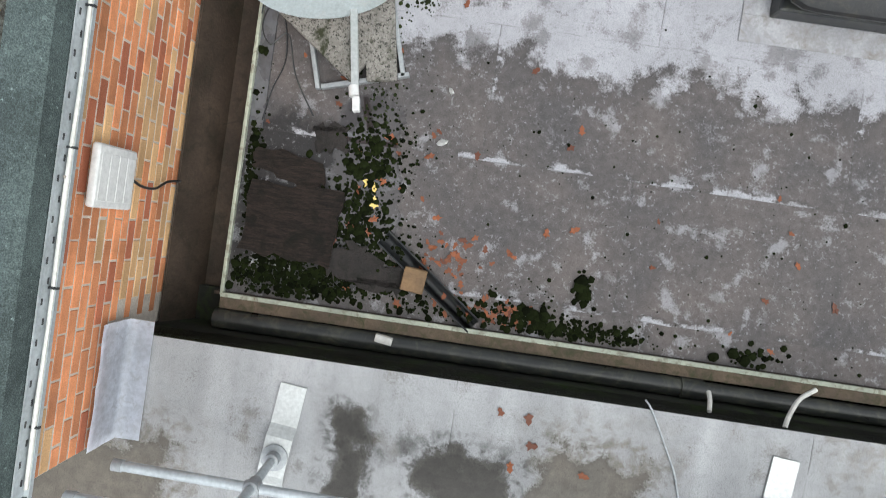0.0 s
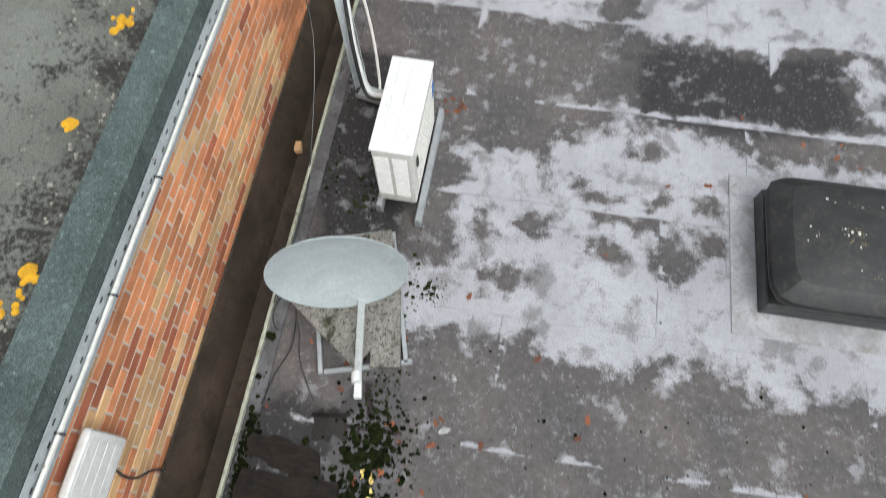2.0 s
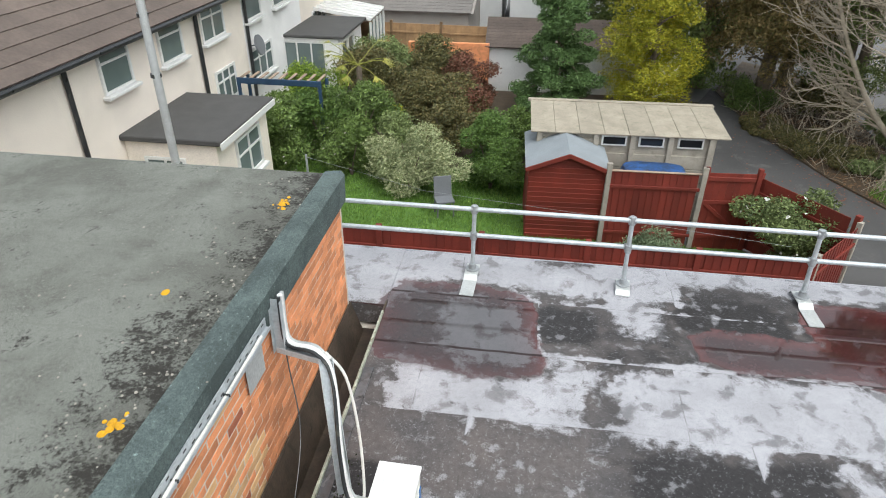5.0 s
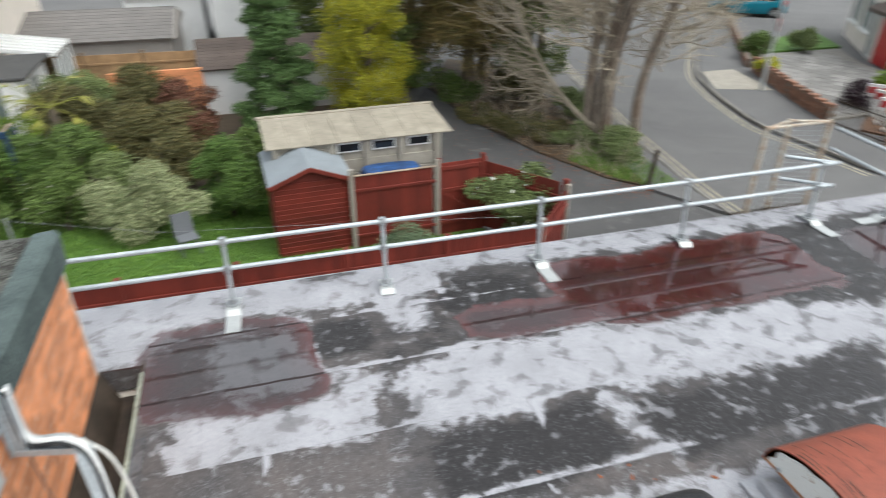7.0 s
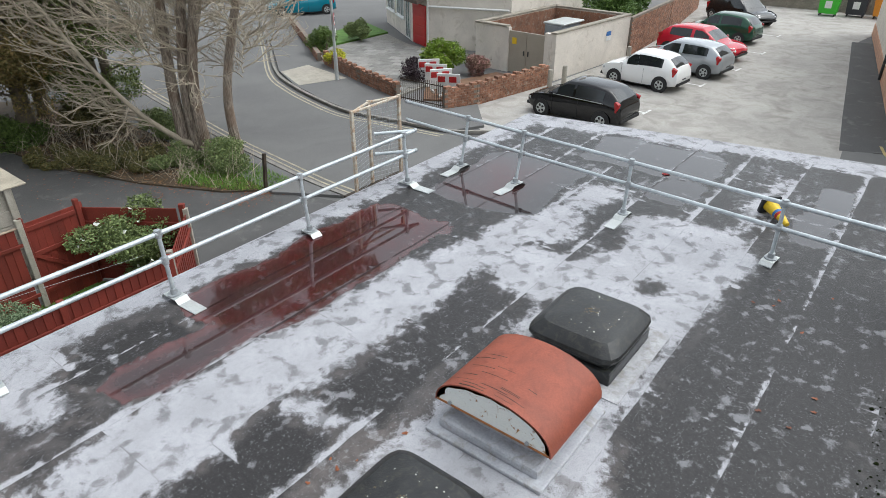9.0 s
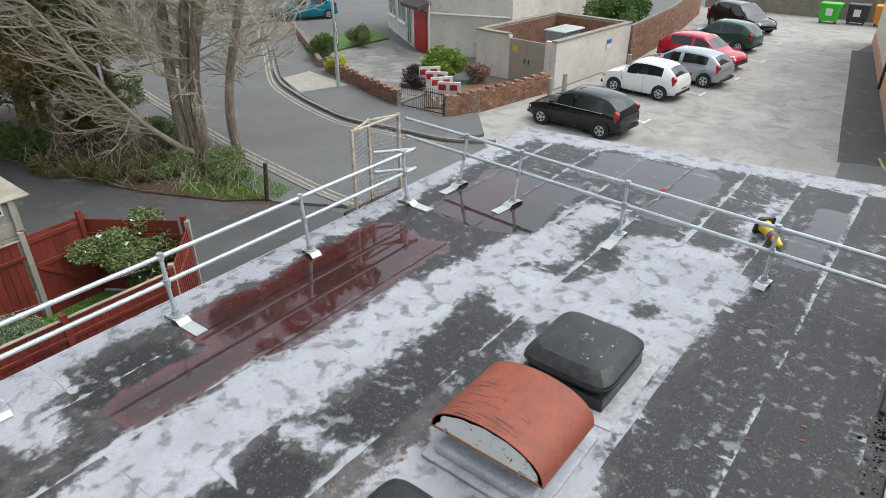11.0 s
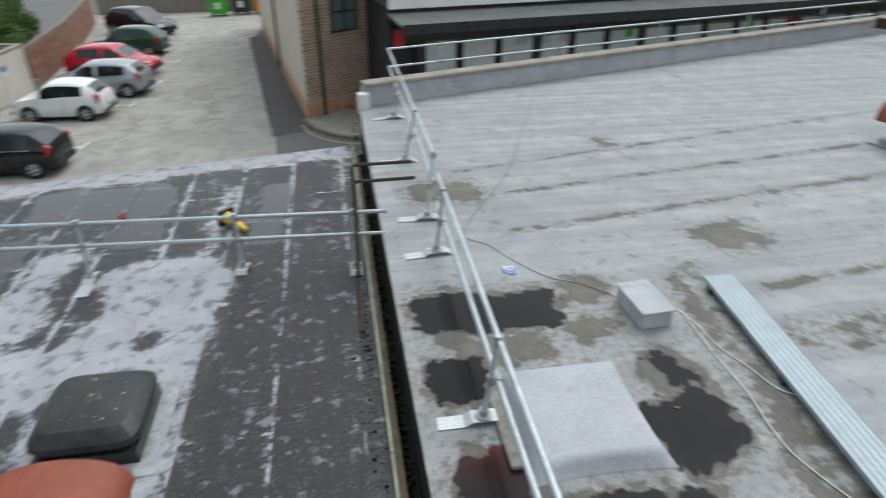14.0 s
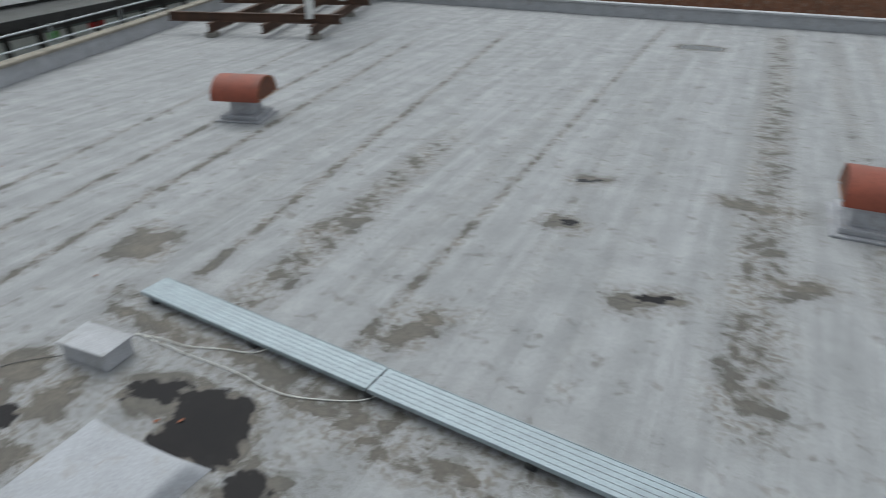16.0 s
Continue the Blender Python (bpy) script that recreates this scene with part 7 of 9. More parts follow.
for i, (x, y, rx, ry, h, m_, lab) in enumerate(((-5.9, 17.0, 1.2, 1.1, 2.3, "leaf_green", "green overgrown shrub in the bed"), (-3.9, 16.8, 1.0, 0.9, 1.7, "leaf_dull", "dull green shrub in the bed"), (-2.2, 17.3, 1.2, 0.9, 1.9, "leaf_brown", "brown-green shrub in the bed"),
                                               (-6.8, 18.8, 1.2, 1.2, 2.4, "leaf_bright", "bright green shrub near the houses"), (-3.9, 20.4, 1.6, 1.0, 2.1, "leaf_brown", "tall brown seeding shrub"), (-2.2, 20.0, 1.2, 1.0, 1.9, "leaf_red", "reddish brown shrub by the hedge"),
                                               (-5.5, 22.4, 1.6, 1.1, 2.4, "leaf_dull", "tall olive green shrub"), (-2.2, 21.8, 1.4, 0.9, 2.1, "leaf_red", "tall brown seeding shrub"), (0.4, 18.6, 1.0, 0.7, 1.3, "leaf_brown", "brown-green shrub behind the garage"), (-4.8, 15.9, 1.1, 0.9, 1.6, "leaf_dark", "dark green shrub beside the lawn"))):
    shrub("garden_shrub", x, y, rx, ry, h, m_, lab, 120 + i, 5200, 0.085)
root = empty("palm", -5.3, 19.0, ZG, 0, "small fan palm with yellowing fronds", "palm")
bm = B()
tube(bm, [(0, 0, 0), (0.05, 0, 1.2), (0, 0.05, 2.2)], 0.11, 8, 0.09)
part("trunk", bm, M["bark"], root)
rp = random.Random(9)
for k in range(16):
    a, up = rp.uniform(0, 6.28), rp.uniform(-0.3, 0.9)
    bm = B()
    base = Vector((0, 0, 2.2))
    tip = base + Vector((math.cos(a) * 0.8, math.sin(a) * 0.8, 0.8 * up))
    tube(bm, [base, base.lerp(tip, 0.6) + Vector((0, 0, 0.05)), tip], 0.012, 5)
    for j in range(9):
        fa = a + radians(-60 + 15 * j)
        e = tip + Vector((math.cos(fa) * 0.42, math.sin(fa) * 0.42, 0.3 * up - 0.22))
        s = Vector((-math.sin(fa), math.cos(fa), 0)) * 0.022
        vs = [bm.verts.new(tip - s), bm.verts.new(e), bm.verts.new(tip + s)]
        bm.faces.new(vs)
    part("frond", bm, M["palm_leaf"], root)

# ---- fences ----
def fence(label, a, b, z0, h, n_posts, post_mat, boards="red_timber", cap=True, posts_h=0.05, pitch=0.145):
    a, b = Vector((*a, z0)), Vector((*b, z0))
    d = b - a
    L = d.length
    root = empty("fence", *a, math.degrees(math.atan2(d.y, d.x)), label, "fence", "garden fences")
    nb = int(L / pitch)
    me = {}
    bm = B()
    box(bm, (0, 0, 0), (pitch + 0.012, 0.018, h), eul(0, 0, 5), 0.003)
    mesh = bpy.data.meshes.new("board")
    bm.to_mesh(mesh)
    bm.free()
    mesh.materials.append(M[boards])
    for k in range(nb):
        ob = new("board", mesh)
        ob.parent = root
        ob.location = (pitch * (k + 0.5), 0.0, h / 2 + 0.04)
    for z in (0.35, h - 0.3):
        bm = B()
        box(bm, (L / 2, -0.03, z), (L, 0.035, 0.07), None, 0.005)
        part("rail", bm, M[boards], root)
    if cap:
        bm = B()
        box(bm, (L / 2, 0, h + 0.055), (L, 0.07, 0.025), None, 0.006)
        part("capping", bm, M["weathered_cap"], root, "pale weathered capping")
    for k in range(n_posts):
        bm = B()
        box(bm, (L * k / max(1, n_posts - 1), 0, (h + 0.1 + posts_h) / 2), (0.11, 0.10, h + 0.1 + posts_h), None, 0.012, 2)
        part("post", bm, post_mat, root, "concrete post" if post_mat is M["concrete_pale"] else "")
    return root


fence("long red-stained board fence at the foot of the building", (-6.5, 10.22), (5.0, 10.22), ZG, 1.58, 7, M["red_timber"])
fence("red-stained board fence beside the lane", (5.05, 10.25), (6.25, 11.6), ZG, 1.62, 2, M["concrete_pale"], cap=False)
fence("red-stained board fence behind the flowering shrub", (4.95, 13.42), (6.22, 11.66), ZG, 1.72, 2, M["red_timber"], cap=False)
fence("red-stained panel fence between concrete posts", (1.74, 13.14), (3.74, 13.22), ZG, 1.78, 2, M["concrete_pale"], posts_h=0.12)
root = empty("garden_gate", 3.82, 13.24, ZG, 4, "red-stained braced wooden garden gate", "gate")
for k in range(7):
    bm = B()
    box(bm, (0.09 + 0.14 * k, 0, 0.95), (0.138, 0.02, 1.85), None, 0.003)
    part("board", bm, M["red_timber"], root)
for z in (0.35, 1.2, 1.75):
    bm = B()
    box(bm, (0.5, -0.03, z), (0.98, 0.035, 0.09), None, 0.004)
    part("ledge", bm, M["red_timber"], root)
bm = B()
box(bm, (0.5, -0.03, 0.78), (1.25, 0.03, 0.08), eul(0, 40, 0), 0.004)
part("brace", bm, M["red_timber"], root)
for x in (-0.04, 1.06):
    bm = B()
    box(bm, (x, 0, 1.0), (0.1, 0.1, 2.0), None, 0.01)
    part("post", bm, M["red_timber"], root)

# ---- shed and garage ----
root = empty("shed", 0.87, 13.2, ZG, 2.5, "red-stained wooden shed with a grey felt roof", "shed")
for k in range(15):
    z = 0.08 + k * 0.118
    for c, s in (((0, 0.0, z), (1.66, 0.03, 0.125)), ((-0.83, 1.02, z), (0.03, 2.04, 0.125)), ((0.83, 1.02, z), (0.03, 2.04, 0.125))):
        bm = B()
        box(bm, c, s, eul(6 if s[0] > 1 else 0, 0 if s[0] > 1 else (5 if c[0] < 0 else -5), 0), 0.003)
        part("board", bm, M["red_timber"], root)
bm = B()
vs = [bm.verts.new(p) for p in ((-0.83, 0.0, 1.78), (0.83, 0.0, 1.78), (0, 0.0, 2.12), (-0.83, 0.03, 1.78), (0.83, 0.03, 1.78), (0, 0.03, 2.12))]
for f in ((0, 1, 2), (5, 4, 3), (0, 3, 4, 1), (1, 4, 5, 2), (2, 5, 3, 0)):
    bm.faces.new([vs[i] for i in f])
part("gable", bm, M["red_timber"], root)
for s in (-1, 1):
    bm = B()
    box(bm, (s * 0.455, 1.0, 1.965), (1.0, 2.2, 0.03), eul(0, s * 21.5, 0), 0.004)
    part("roof_side", bm, M["shed_felt"], root, "pale grey felt")
    bm = B()
    box(bm, (s * 0.455, -0.115, 1.945), (1.0, 0.03, 0.09), eul(0, s * 21.5, 0), 0.004)
    part("bargeboard", bm, M["red_timber"], root)

root = empty("garage", 2.35, 14.55, ZG, 2, "pale concrete panel garage with a fibre-cement roof", "garage")
bm = B()
prism(bm, [(-2.33, 0.02), (2.03, 0.02), (2.03, 1.75), (-2.33, 1.75)], 0, 2.18)
part("wall", bm, M["concrete_pale"], root)
for k in range(5):
    for j in range(6):
        if j == 5 and k > 1:
            continue
        bm = B()
        box(bm, ((-2.02, -1.32, -0.45, 0.46, 1.41)[k], 0.0, 0.18 + j * 0.34), ((0.44, 0.74, 0.80, 0.82, 0.88)[k], 0.05, 0.325), None, 0.008)
        part("panel", bm, M["concrete_pale"], root)
for k in range(6):
    bm = B()
    box(bm, ((-2.30, -1.75, -0.9, 0.0, 0.92, 1.90)[k], -0.03, 1.09), (0.13, 0.12, 2.18), None, 0.02, 2)
    part("pillar", bm, M["concrete_pale"], root)
for x in (-0.45, 0.46, 1.41):
    bm = B()
    box(bm, (x, -0.005, 2.03), (0.62, 0.05, 0.26), None, 0.006)
    wf = part("window", bm, M["white_paint"], root, "small white framed window")
    bm = B()
    box(bm, (x, -0.034, 2.03), (0.53, 0.012, 0.17))
    part("pane", bm, M["car_glass"], wf)
for k in range(8):
    bm = B()
    box(bm, (-2.22 + k * 0.605, 0.88, 2.27), (0.60, 2.0, 0.035), eul(4, 0, 0), 0.008)
    part("roof_sheet", bm, M["fibre_cement"], root, "weathered fibre-cement sheet")
bm = B()
box(bm, (-0.12, 1.86, 2.35), (4.95, 0.14, 0.08), None, 0.02)
part("ridge", bm, M["fibre_cement"], root)
bm = B()
pillow(bm, 0.74, 0.36, 0.0, 0.28, 0.85)
tp = solo("tarpaulin", bm, M["tarp"], "rounded blue and black sheet over a heap", "tarpaulin")
tp.location = (2.8, 13.86, ZG + 1.40)
bm = B()
box(bm, (2.8, 13.86, ZG + 0.70), (1.35, 0.66, 1.40), None, 0.03)
solo("heap", bm, M["soil"], "dark stacked heap under the blue sheet", "heap")
bpy.data.objects["garage"].scale = (0.93, 0.96, 0.98)
root = empty("garden_chair", -1.95, 13.95, ZG + 0.03, 20, "grey plastic garden chair on the lawn", "chair")
bm = B()
box(bm, (0, 0, 0.42), (0.45, 0.42, 0.04), None, 0.015, 2)
part("seat", bm, M["grey_plastic"], root)
bm = B()
box(bm, (0, 0.21, 0.68), (0.44, 0.04, 0.50), eul(-10, 0, 0), 0.015, 2)
part("backrest", bm, M["grey_plastic"], root)
for x in (-0.2, 0.2):
    for y in (-0.18, 0.18):
        bm = B()
        cyl(bm, (x, y, 0), (x * 0.95, y * 0.95, 0.42), 0.02, seg=8)
        part("leg", bm, M["grey_plastic"], root)
bm = B()
tube(bm, [(-4.6, 12.0, ZG + 2.2), (-2.0, 11.4, ZG + 1.9), (1.0, 10.8, ZG + 1.95), (4.6, 10.3, ZG + 1.85)], 0.003, 5)
solo("washing_line", bm, M["galv_dull"], "thin grey washing line across the garden", "line")
for x, y in ((-4.6, 12.0),):
    bm = B()
    cyl(bm, (x, y, ZG), (x, y, ZG + 2.25), 0.025, seg=8)
    solo("line_post", bm, M["galv_dull"], "slim metal washing line post", "post")


# ---- grass and litter ----
def inside(poly, x, y):
    c = False
    for (x0, y0), (x1, y1) in zip(poly, poly[1:] + poly[:1]):
        if (y0 > y) != (y1 > y) and x < (x1 - x0) * (y - y0) / (y1 - y0) + x0:
            c = not c
    return c


def scatter_blades(name, poly, count, h, z, material, label, cat, seed, flat=False):
    """Grass blades, or leaves lying flat, strewn over an area."""
    r = random.Random(seed)
    xs, ys = [p[0] for p in poly], [p[1] for p in poly]
    vs, fs = [], []
    while len(fs) < count:
        x, y = r.uniform(min(xs), max(xs)), r.uniform(min(ys), max(ys))
        if not inside(poly, x, y):
            continue
        a, hh = r.uniform(0, 6.28), h * r.uniform(0.5, 1.4)
        k = len(vs)
        if flat:
            dx, dy = math.cos(a) * hh, math.sin(a) * hh
            vs += [(x - dx, y - dy, z + r.uniform(0, 0.02)), (x + dy * 0.6, y - dx * 0.6, z + 0.01), (x + dx, y + dy, z + r.uniform(0, 0.03)), (x - dy * 0.6, y + dx * 0.6, z + 0.02)]
            fs.append((k, k + 1, k + 2, k + 3))
        else:
            w = 0.012
            vs += [(x - w * math.sin(a), y + w * math.cos(a), z), (x + w * math.sin(a), y - w * math.cos(a), z), (x + r.uniform(-0.6, 0.6) * hh, y + r.uniform(-0.6, 0.6) * hh, z + hh)]
            fs.append((k, k + 1, k + 2))
    me = bpy.data.meshes.new(name)
    me.from_pydata(vs, [], fs)
    me.materials.append(M[material])
    return tagged(new(name, me), label, cat, kind="stuff")


scatter_blades("grass_blades", [(-6.5, 10.6), (4.8, 10.6), (4.6, 13.2), (1.0, 13.2), (-0.2, 16.4), (-6.5, 16.6)], 60000, 0.06, ZG + 0.028, "blade", "uneven blades of green lawn grass", "grass", 31)
VERGE = [(6.9, 25.5), (7.3, 21.0), (8.3, 17.6), (9.4, 15.2), (10.3, 14.2), (10.8, 18.0), (11.1, 22.4), (11.6, 27.0)]
scatter_blades("leaf_litter", VERGE, 9000, 0.035, ZG + 0.062, "litter_leaf", "brown fallen leaves over the bank", "leaf litter", 32, True)
scatter_blades("rough_grass", [(8.9, 16.6), (9.6, 15.0), (10.4, 14.0), (11.1, 14.2), (11.2, 17.5), (10.2, 18.5)], 5000, 0.12, ZG + 0.06, "blade", "rough grass at the edge of the bank", "grass", 33)
r_ = random.Random(34)
bm = B()
for _ in range(520):
    while True:
        x, y = r_.uniform(7, 11.4), r_.uniform(14.5, 25)
        if inside(VERGE, x, y):
            break
    p = Vector((x, y, ZG + 0.05))
    d = Vector((r_.uniform(-1, 1), r_.uniform(-1, 1), r_.uniform(0.1, 1.4))).normalized()
    e = p + d * r_.uniform(0.4, 1.3)
    tube(bm, [p, p.lerp(e, 0.5) + Vector((r_.uniform(-.1, .1), r_.uniform(-.1, .1), 0.04)), e], 0.008, 3, 0.003)
tagged(solo("dead_twigs", bm, M["dead_wood"], "pale dead twigs in the undergrowth", "twigs"), kind="stuff")

# ---- houses ----
def window(parent, x, y, z, w, h, nx, ny, panes=2, frame_mat="white_paint", depth=0.06, sill=True, split=None, mat_pane="pane"):
    """A window in an upright wall whose outward normal is (nx, ny)."""
    t = Vector((-ny, nx, 0))
    q = Matrix((t, Vector((nx, ny, 0)), Vector((0, 0, 1)))).transposed()
    c = Vector((x, y, z))
    bm = B()
    f = 0.06
    rings = [[bm.verts.new(c + q @ Vector((sx * (w / 2 - e), 0.02 + d, sz * (h / 2 - e)))) for sx, sz in ((-1, -1), (1, -1), (1, 1), (-1, 1))] for e, d in ((0, -depth / 2), (0, depth / 2), (f, depth / 2), (f, -depth / 2))]
    for a, b in zip(rings, rings[1:] + rings[:1]):
        for k in range(4):
            bm.faces.new((a[k], a[(k + 1) % 4], b[(k + 1) % 4], b[k]))
    bmesh.ops.recalc_face_normals(bm, faces=bm.faces[:])
    wf = part("window", bm, M[frame_mat], parent)
    for k in range(1, panes):
        bm = B()
        box(bm, c + q @ Vector((-w / 2 + w * k / panes, 0.02, 0)), (0.045, depth - 0.004, h - 2 * f), q)
        part("mullion", bm, M[frame_mat], wf)
    if split:
        bm = B()
        box(bm, c + q @ Vector((0, 0.02, h / 2 - h * split)), (w - 2 * f, depth - 0.010, 0.045), q)
        part("transom", bm, M[frame_mat], wf)
    for k in range(panes):
        bm = B()
        box(bm, c + q @ Vector((-w / 2 + w * (k + 0.5) / panes, 0.012, 0)), (w / panes - 0.05, 0.012, h - 2 * f), q)
        part("pane", bm, M[mat_pane], wf)
    if sill:
        bm = B()
        box(bm, c + q @ Vector((0, 0.08, -h / 2 - 0.04)), (w + 0.14, 0.16, 0.07), q, 0.01)
        part("sill", bm, M[frame_mat], wf)
    return wf


def tiled_roof(parent, a, b, up, material, rows=14, label="", step_t=0.05):
    """Courses of tiles on a slope: eaves from a to b, rising along up."""
    a, b, up = Vector(a), Vector(b), Vector(up)
    e = (b - a).normalized()
    nrm = e.cross(up).normalized()
    if nrm.z < 0:
        nrm = -nrm
    for k in range(rows):
        lo, hi = a + up * (k / rows), a + up * ((k + 1.12) / rows)
        mid = (lo + hi) / 2 + (b - a) / 2
        q = Matrix((e, (hi - lo).normalized(), nrm)).transposed()
        bm = B()
        box(bm, mid + nrm * (0.02 + 0.01), ((b - a).length, (hi - lo).length, step_t), q @ Matrix.Rotation(radians(-3.2 if step_t > 0.06 else -1.6), 3, "X"))
        part("tile_course", bm, material, parent, label)


root = empty("terraced_house", -8.4, 20, ZG, 0, "cream and white rendered terraced houses with brown tiled roof", "house")
cols = ("cream_wall", "cream_wall", "white_wall", "cream_wall")
ys = (4.0, 15.5, 18.2, 23.0, 33.0)
for k in range(4):
    bm = B()
    prism(bm, [(-8.0, ys[k] - 20), (0, ys[k] - 20), (0, ys[k + 1] - 20), (-8.0, ys[k + 1] - 20)], 0, 4.48)
    part("wall", bm, M[cols[k]], root)
tiled_roof(root, (0.30, -16, 4.42), (0.30, 13, 4.42), (-4.3, 0, 2.6), M["brown_tile"], 15, step_t=0.075)
bm = B()
extrude_profile(bm, [(0.22, 4.40), (-4.0, 6.94), (-8.0, 4.40)], -15.9, 12.9, "y")
part("roof_core", bm, M["brown_tile"], root)
bm = B()
cyl(bm, (0.33, -16, 4.40), (0.33, 13, 4.40), 0.06, seg=10)
part("gutter", bm, M["black_plastic"], root, "black plastic gutter")
for y, w in ((-8.05, 1.05), (-5.84, 1.05), (-3.68, 1.3), (-1.08, 1.2), (1.1, 1.2), (5.0, 1.4)):
    window(root, 0.0, y, 3.90, w, 0.86, 1, 0, 1 if w < 1.25 else 2, split=0.30)
for y, w in ((-3.4, 1.2), (-0.8, 1.6), (5.0, 1.6)):
    window(root, 0.0, y, 2.2, w, 0.9, 1, 0, 3, split=0.35)
for y in (-4.6, -1.7, -9.6):
    bm = B()
    cyl(bm, (0.07, y, 0.2), (0.07, y, 4.25), 0.05, seg=10)
    part("downpipe", bm, M["black_plastic"], root, "black plastic downpipe")
bm = B()
cyl(bm, (0.05, -1.5, 2.78), (0.30, -1.55, 2.82), 0.02, seg=8)
cyl(bm, (0.30, -1.56, 2.82), (0.34, -1.56, 2.83), 0.30, 0.29, seg=20)
part("aerial_dish", bm, M["grey_plastic"], root, "grey satellite dish on the wall")

root = empty("kitchen_extension", -7.35, 13.0, ZG, 0, "flat-roofed cream rear extension with white window", "extension")
bm = B()
prism(bm, [(-1.04, -1.35), (0.98, -1.35), (0.98, 1.30), (-1.04, 1.30)], 0, 2.5)
part("wall", bm, M["cream_wall"], root)
bm = B()
box(bm, (0.0, 0, 2.56), (2.3, 2.95, 0.12), None, 0.02)
part("roof", bm, M["dark_felt"], root, "dark grey felt roof")
bm = B()
box(bm, (1.16, 0, 2.50), (0.04, 2.95, 0.14))
part("fascia", bm, M["white_paint"], root)
window(root, 0.98, 0.1, 1.75, 1.3, 1.0, 1, 0, 2, split=0.4)
window(root, -0.2, -1.35, 1.7, 0.9, 0.9, 0, -1, 2)
bm = B()
cyl(bm, (-5.87, 9.3, ZG), (-5.80, 9.2, 3.4), 0.075, 0.06, seg=14)
smooth(solo("utility_pole", bm, M["galv_plate"], "tall slim grey metal pole", "pole"))
for z in (-0.4, 1.1, 2.0):
    bm = B()
    cyl(bm, (-5.84, 9.25, ZG + 3.5 + z), (-5.84, 9.25, ZG + 3.56 + z), 0.085, seg=14)
    part("band", bm, M["black_plastic"], bpy.data.objects["utility_pole"])

root = empty("conservatory", -7.45, 22.85, ZG, 0, "white conservatory with glazed roof beside a flat extension", "conservatory")
bm = B()
prism(bm, [(-1.2, -1.6), (0.9, -1.6), (0.9, 1.4), (-1.2, 1.4)], 0, 2.4)
part("wall", bm, M["white_wall"], root)
bm = B()
box(bm, (-0.1, -0.1, 2.46), (2.4, 3.2, 0.1), None, 0.02)
part("roof", bm, M["dark_felt"], root)
for y in (-1.0, -0.2):
    window(root, 0.9, y, 1.3, 0.7, 1.9, 1, 0, 1, sill=False)
window(root, -0.3, -1.6, 1.3, 1.5, 2.0, 0, -1, 3, sill=False)
bm = B()
box(bm, (0.1, 2.7, 2.55), (2.3, 2.3, 0.06), eul(0, 8, 0))
part("glazed_roof", bm, M["white_paint"], root, "white polycarbonate roof")
for k in range(6):
    bm = B()
    box(bm, (0.1, 1.6 + 0.44 * k, 2.61), (2.3, 0.05, 0.05), eul(0, 8, 0))
    part("glazing_bar", bm, M["white_paint"], root)
for k in range(5):
    bm = B()
    box(bm, (1.22, 1.6 + 0.55 * k, 1.15), (0.07, 0.07, 2.3))
    part("mullion", bm, M["white_paint"], root)
bm = B()
box(bm, (1.17, 2.7, 1.1), (0.02, 2.2, 2.1))
part("glazing", bm, M["pane"], root)


def plain_house(name, outline, h, wall_m, label, ridge=None, roof_m="brown_tile", wins=()):
    cx = sum(p[0] for p in outline) / len(outline)
    cy = sum(p[1] for p in outline) / len(outline)
    root = empty(name, cx, cy, ZG, 0, label, "house")
    bm = B()
    prism(bm, [(x - cx, y - cy) for x, y in outline], 0, h)
    part("wall", bm, M[wall_m], root)
    if ridge:
        a, b, rise, half = ridge
        a, b = Vector((a[0] - cx, a[1] - cy, 0)), Vector((b[0] - cx, b[1] - cy, 0))
        d = (b - a).normalized()
        s = Vector((-d.y, d.x, 0))
        for sg in (-1, 1):
            tiled_roof(root, a + s * sg * half + Vector((0, 0, h)), b + s * sg * half + Vector((0, 0, h)), -s * sg * half + Vector((0, 0, rise)), M[roof_m], 10)
        for e in (a, b):
            bm = B()
            vs = [bm.verts.new(e + s * half * 0.97 + Vector((0, 0, h))), bm.verts.new(e - s * half * 0.97 + Vector((0, 0, h))), bm.verts.new(e + Vector((0, 0, h + rise * 0.98)))]
            ws = [bm.verts.new(v.co + d * 0.1) for v in vs]
            bm.faces.new(vs), bm.faces.new(ws[::-1])
            for i in range(3):
                bm.faces.new((vs[i], vs[(i + 1) % 3], ws[(i + 1) % 3], ws[i]))
            bmesh.ops.recalc_face_normals(bm, faces=bm.faces[:])
            part("gable", bm, M[wall_m], root)
    for w in wins:
        window(root, w[0] - cx, w[1] - cy, *w[2:])
    return root


plain_house("white_outbuilding", [(-1.7, 24.2), (5.2, 24.4), (5.2, 27.0), (-1.7, 26.8)], 1.65, "white_wall", "low white outbuilding with a brown tiled roof", ((-1.9, 25.5), (5.4, 25.7), 0.75, 1.5))
plain_house("grey_house", [(-9.0, 28.0), (-2.9, 28.0), (-2.9, 33.6), (-9.0, 33.6)], 2.05, "grey_wall", "low grey rendered building behind the gardens", ((-9.0, 30.8), (-2.8, 30.8), 0.7, 3.0), "dark_tile")
plain_house("red_roofed_house", [(-5.4, 35.0), (-1.9, 35.0), (-1.9, 42.0), (-5.4, 42.0)], 2.6, "white_wall", "house with a red tiled roof beyond the gardens", ((-3.6, 34.8), (-3.6, 42.2), 1.6, 2.1), "red_tile")
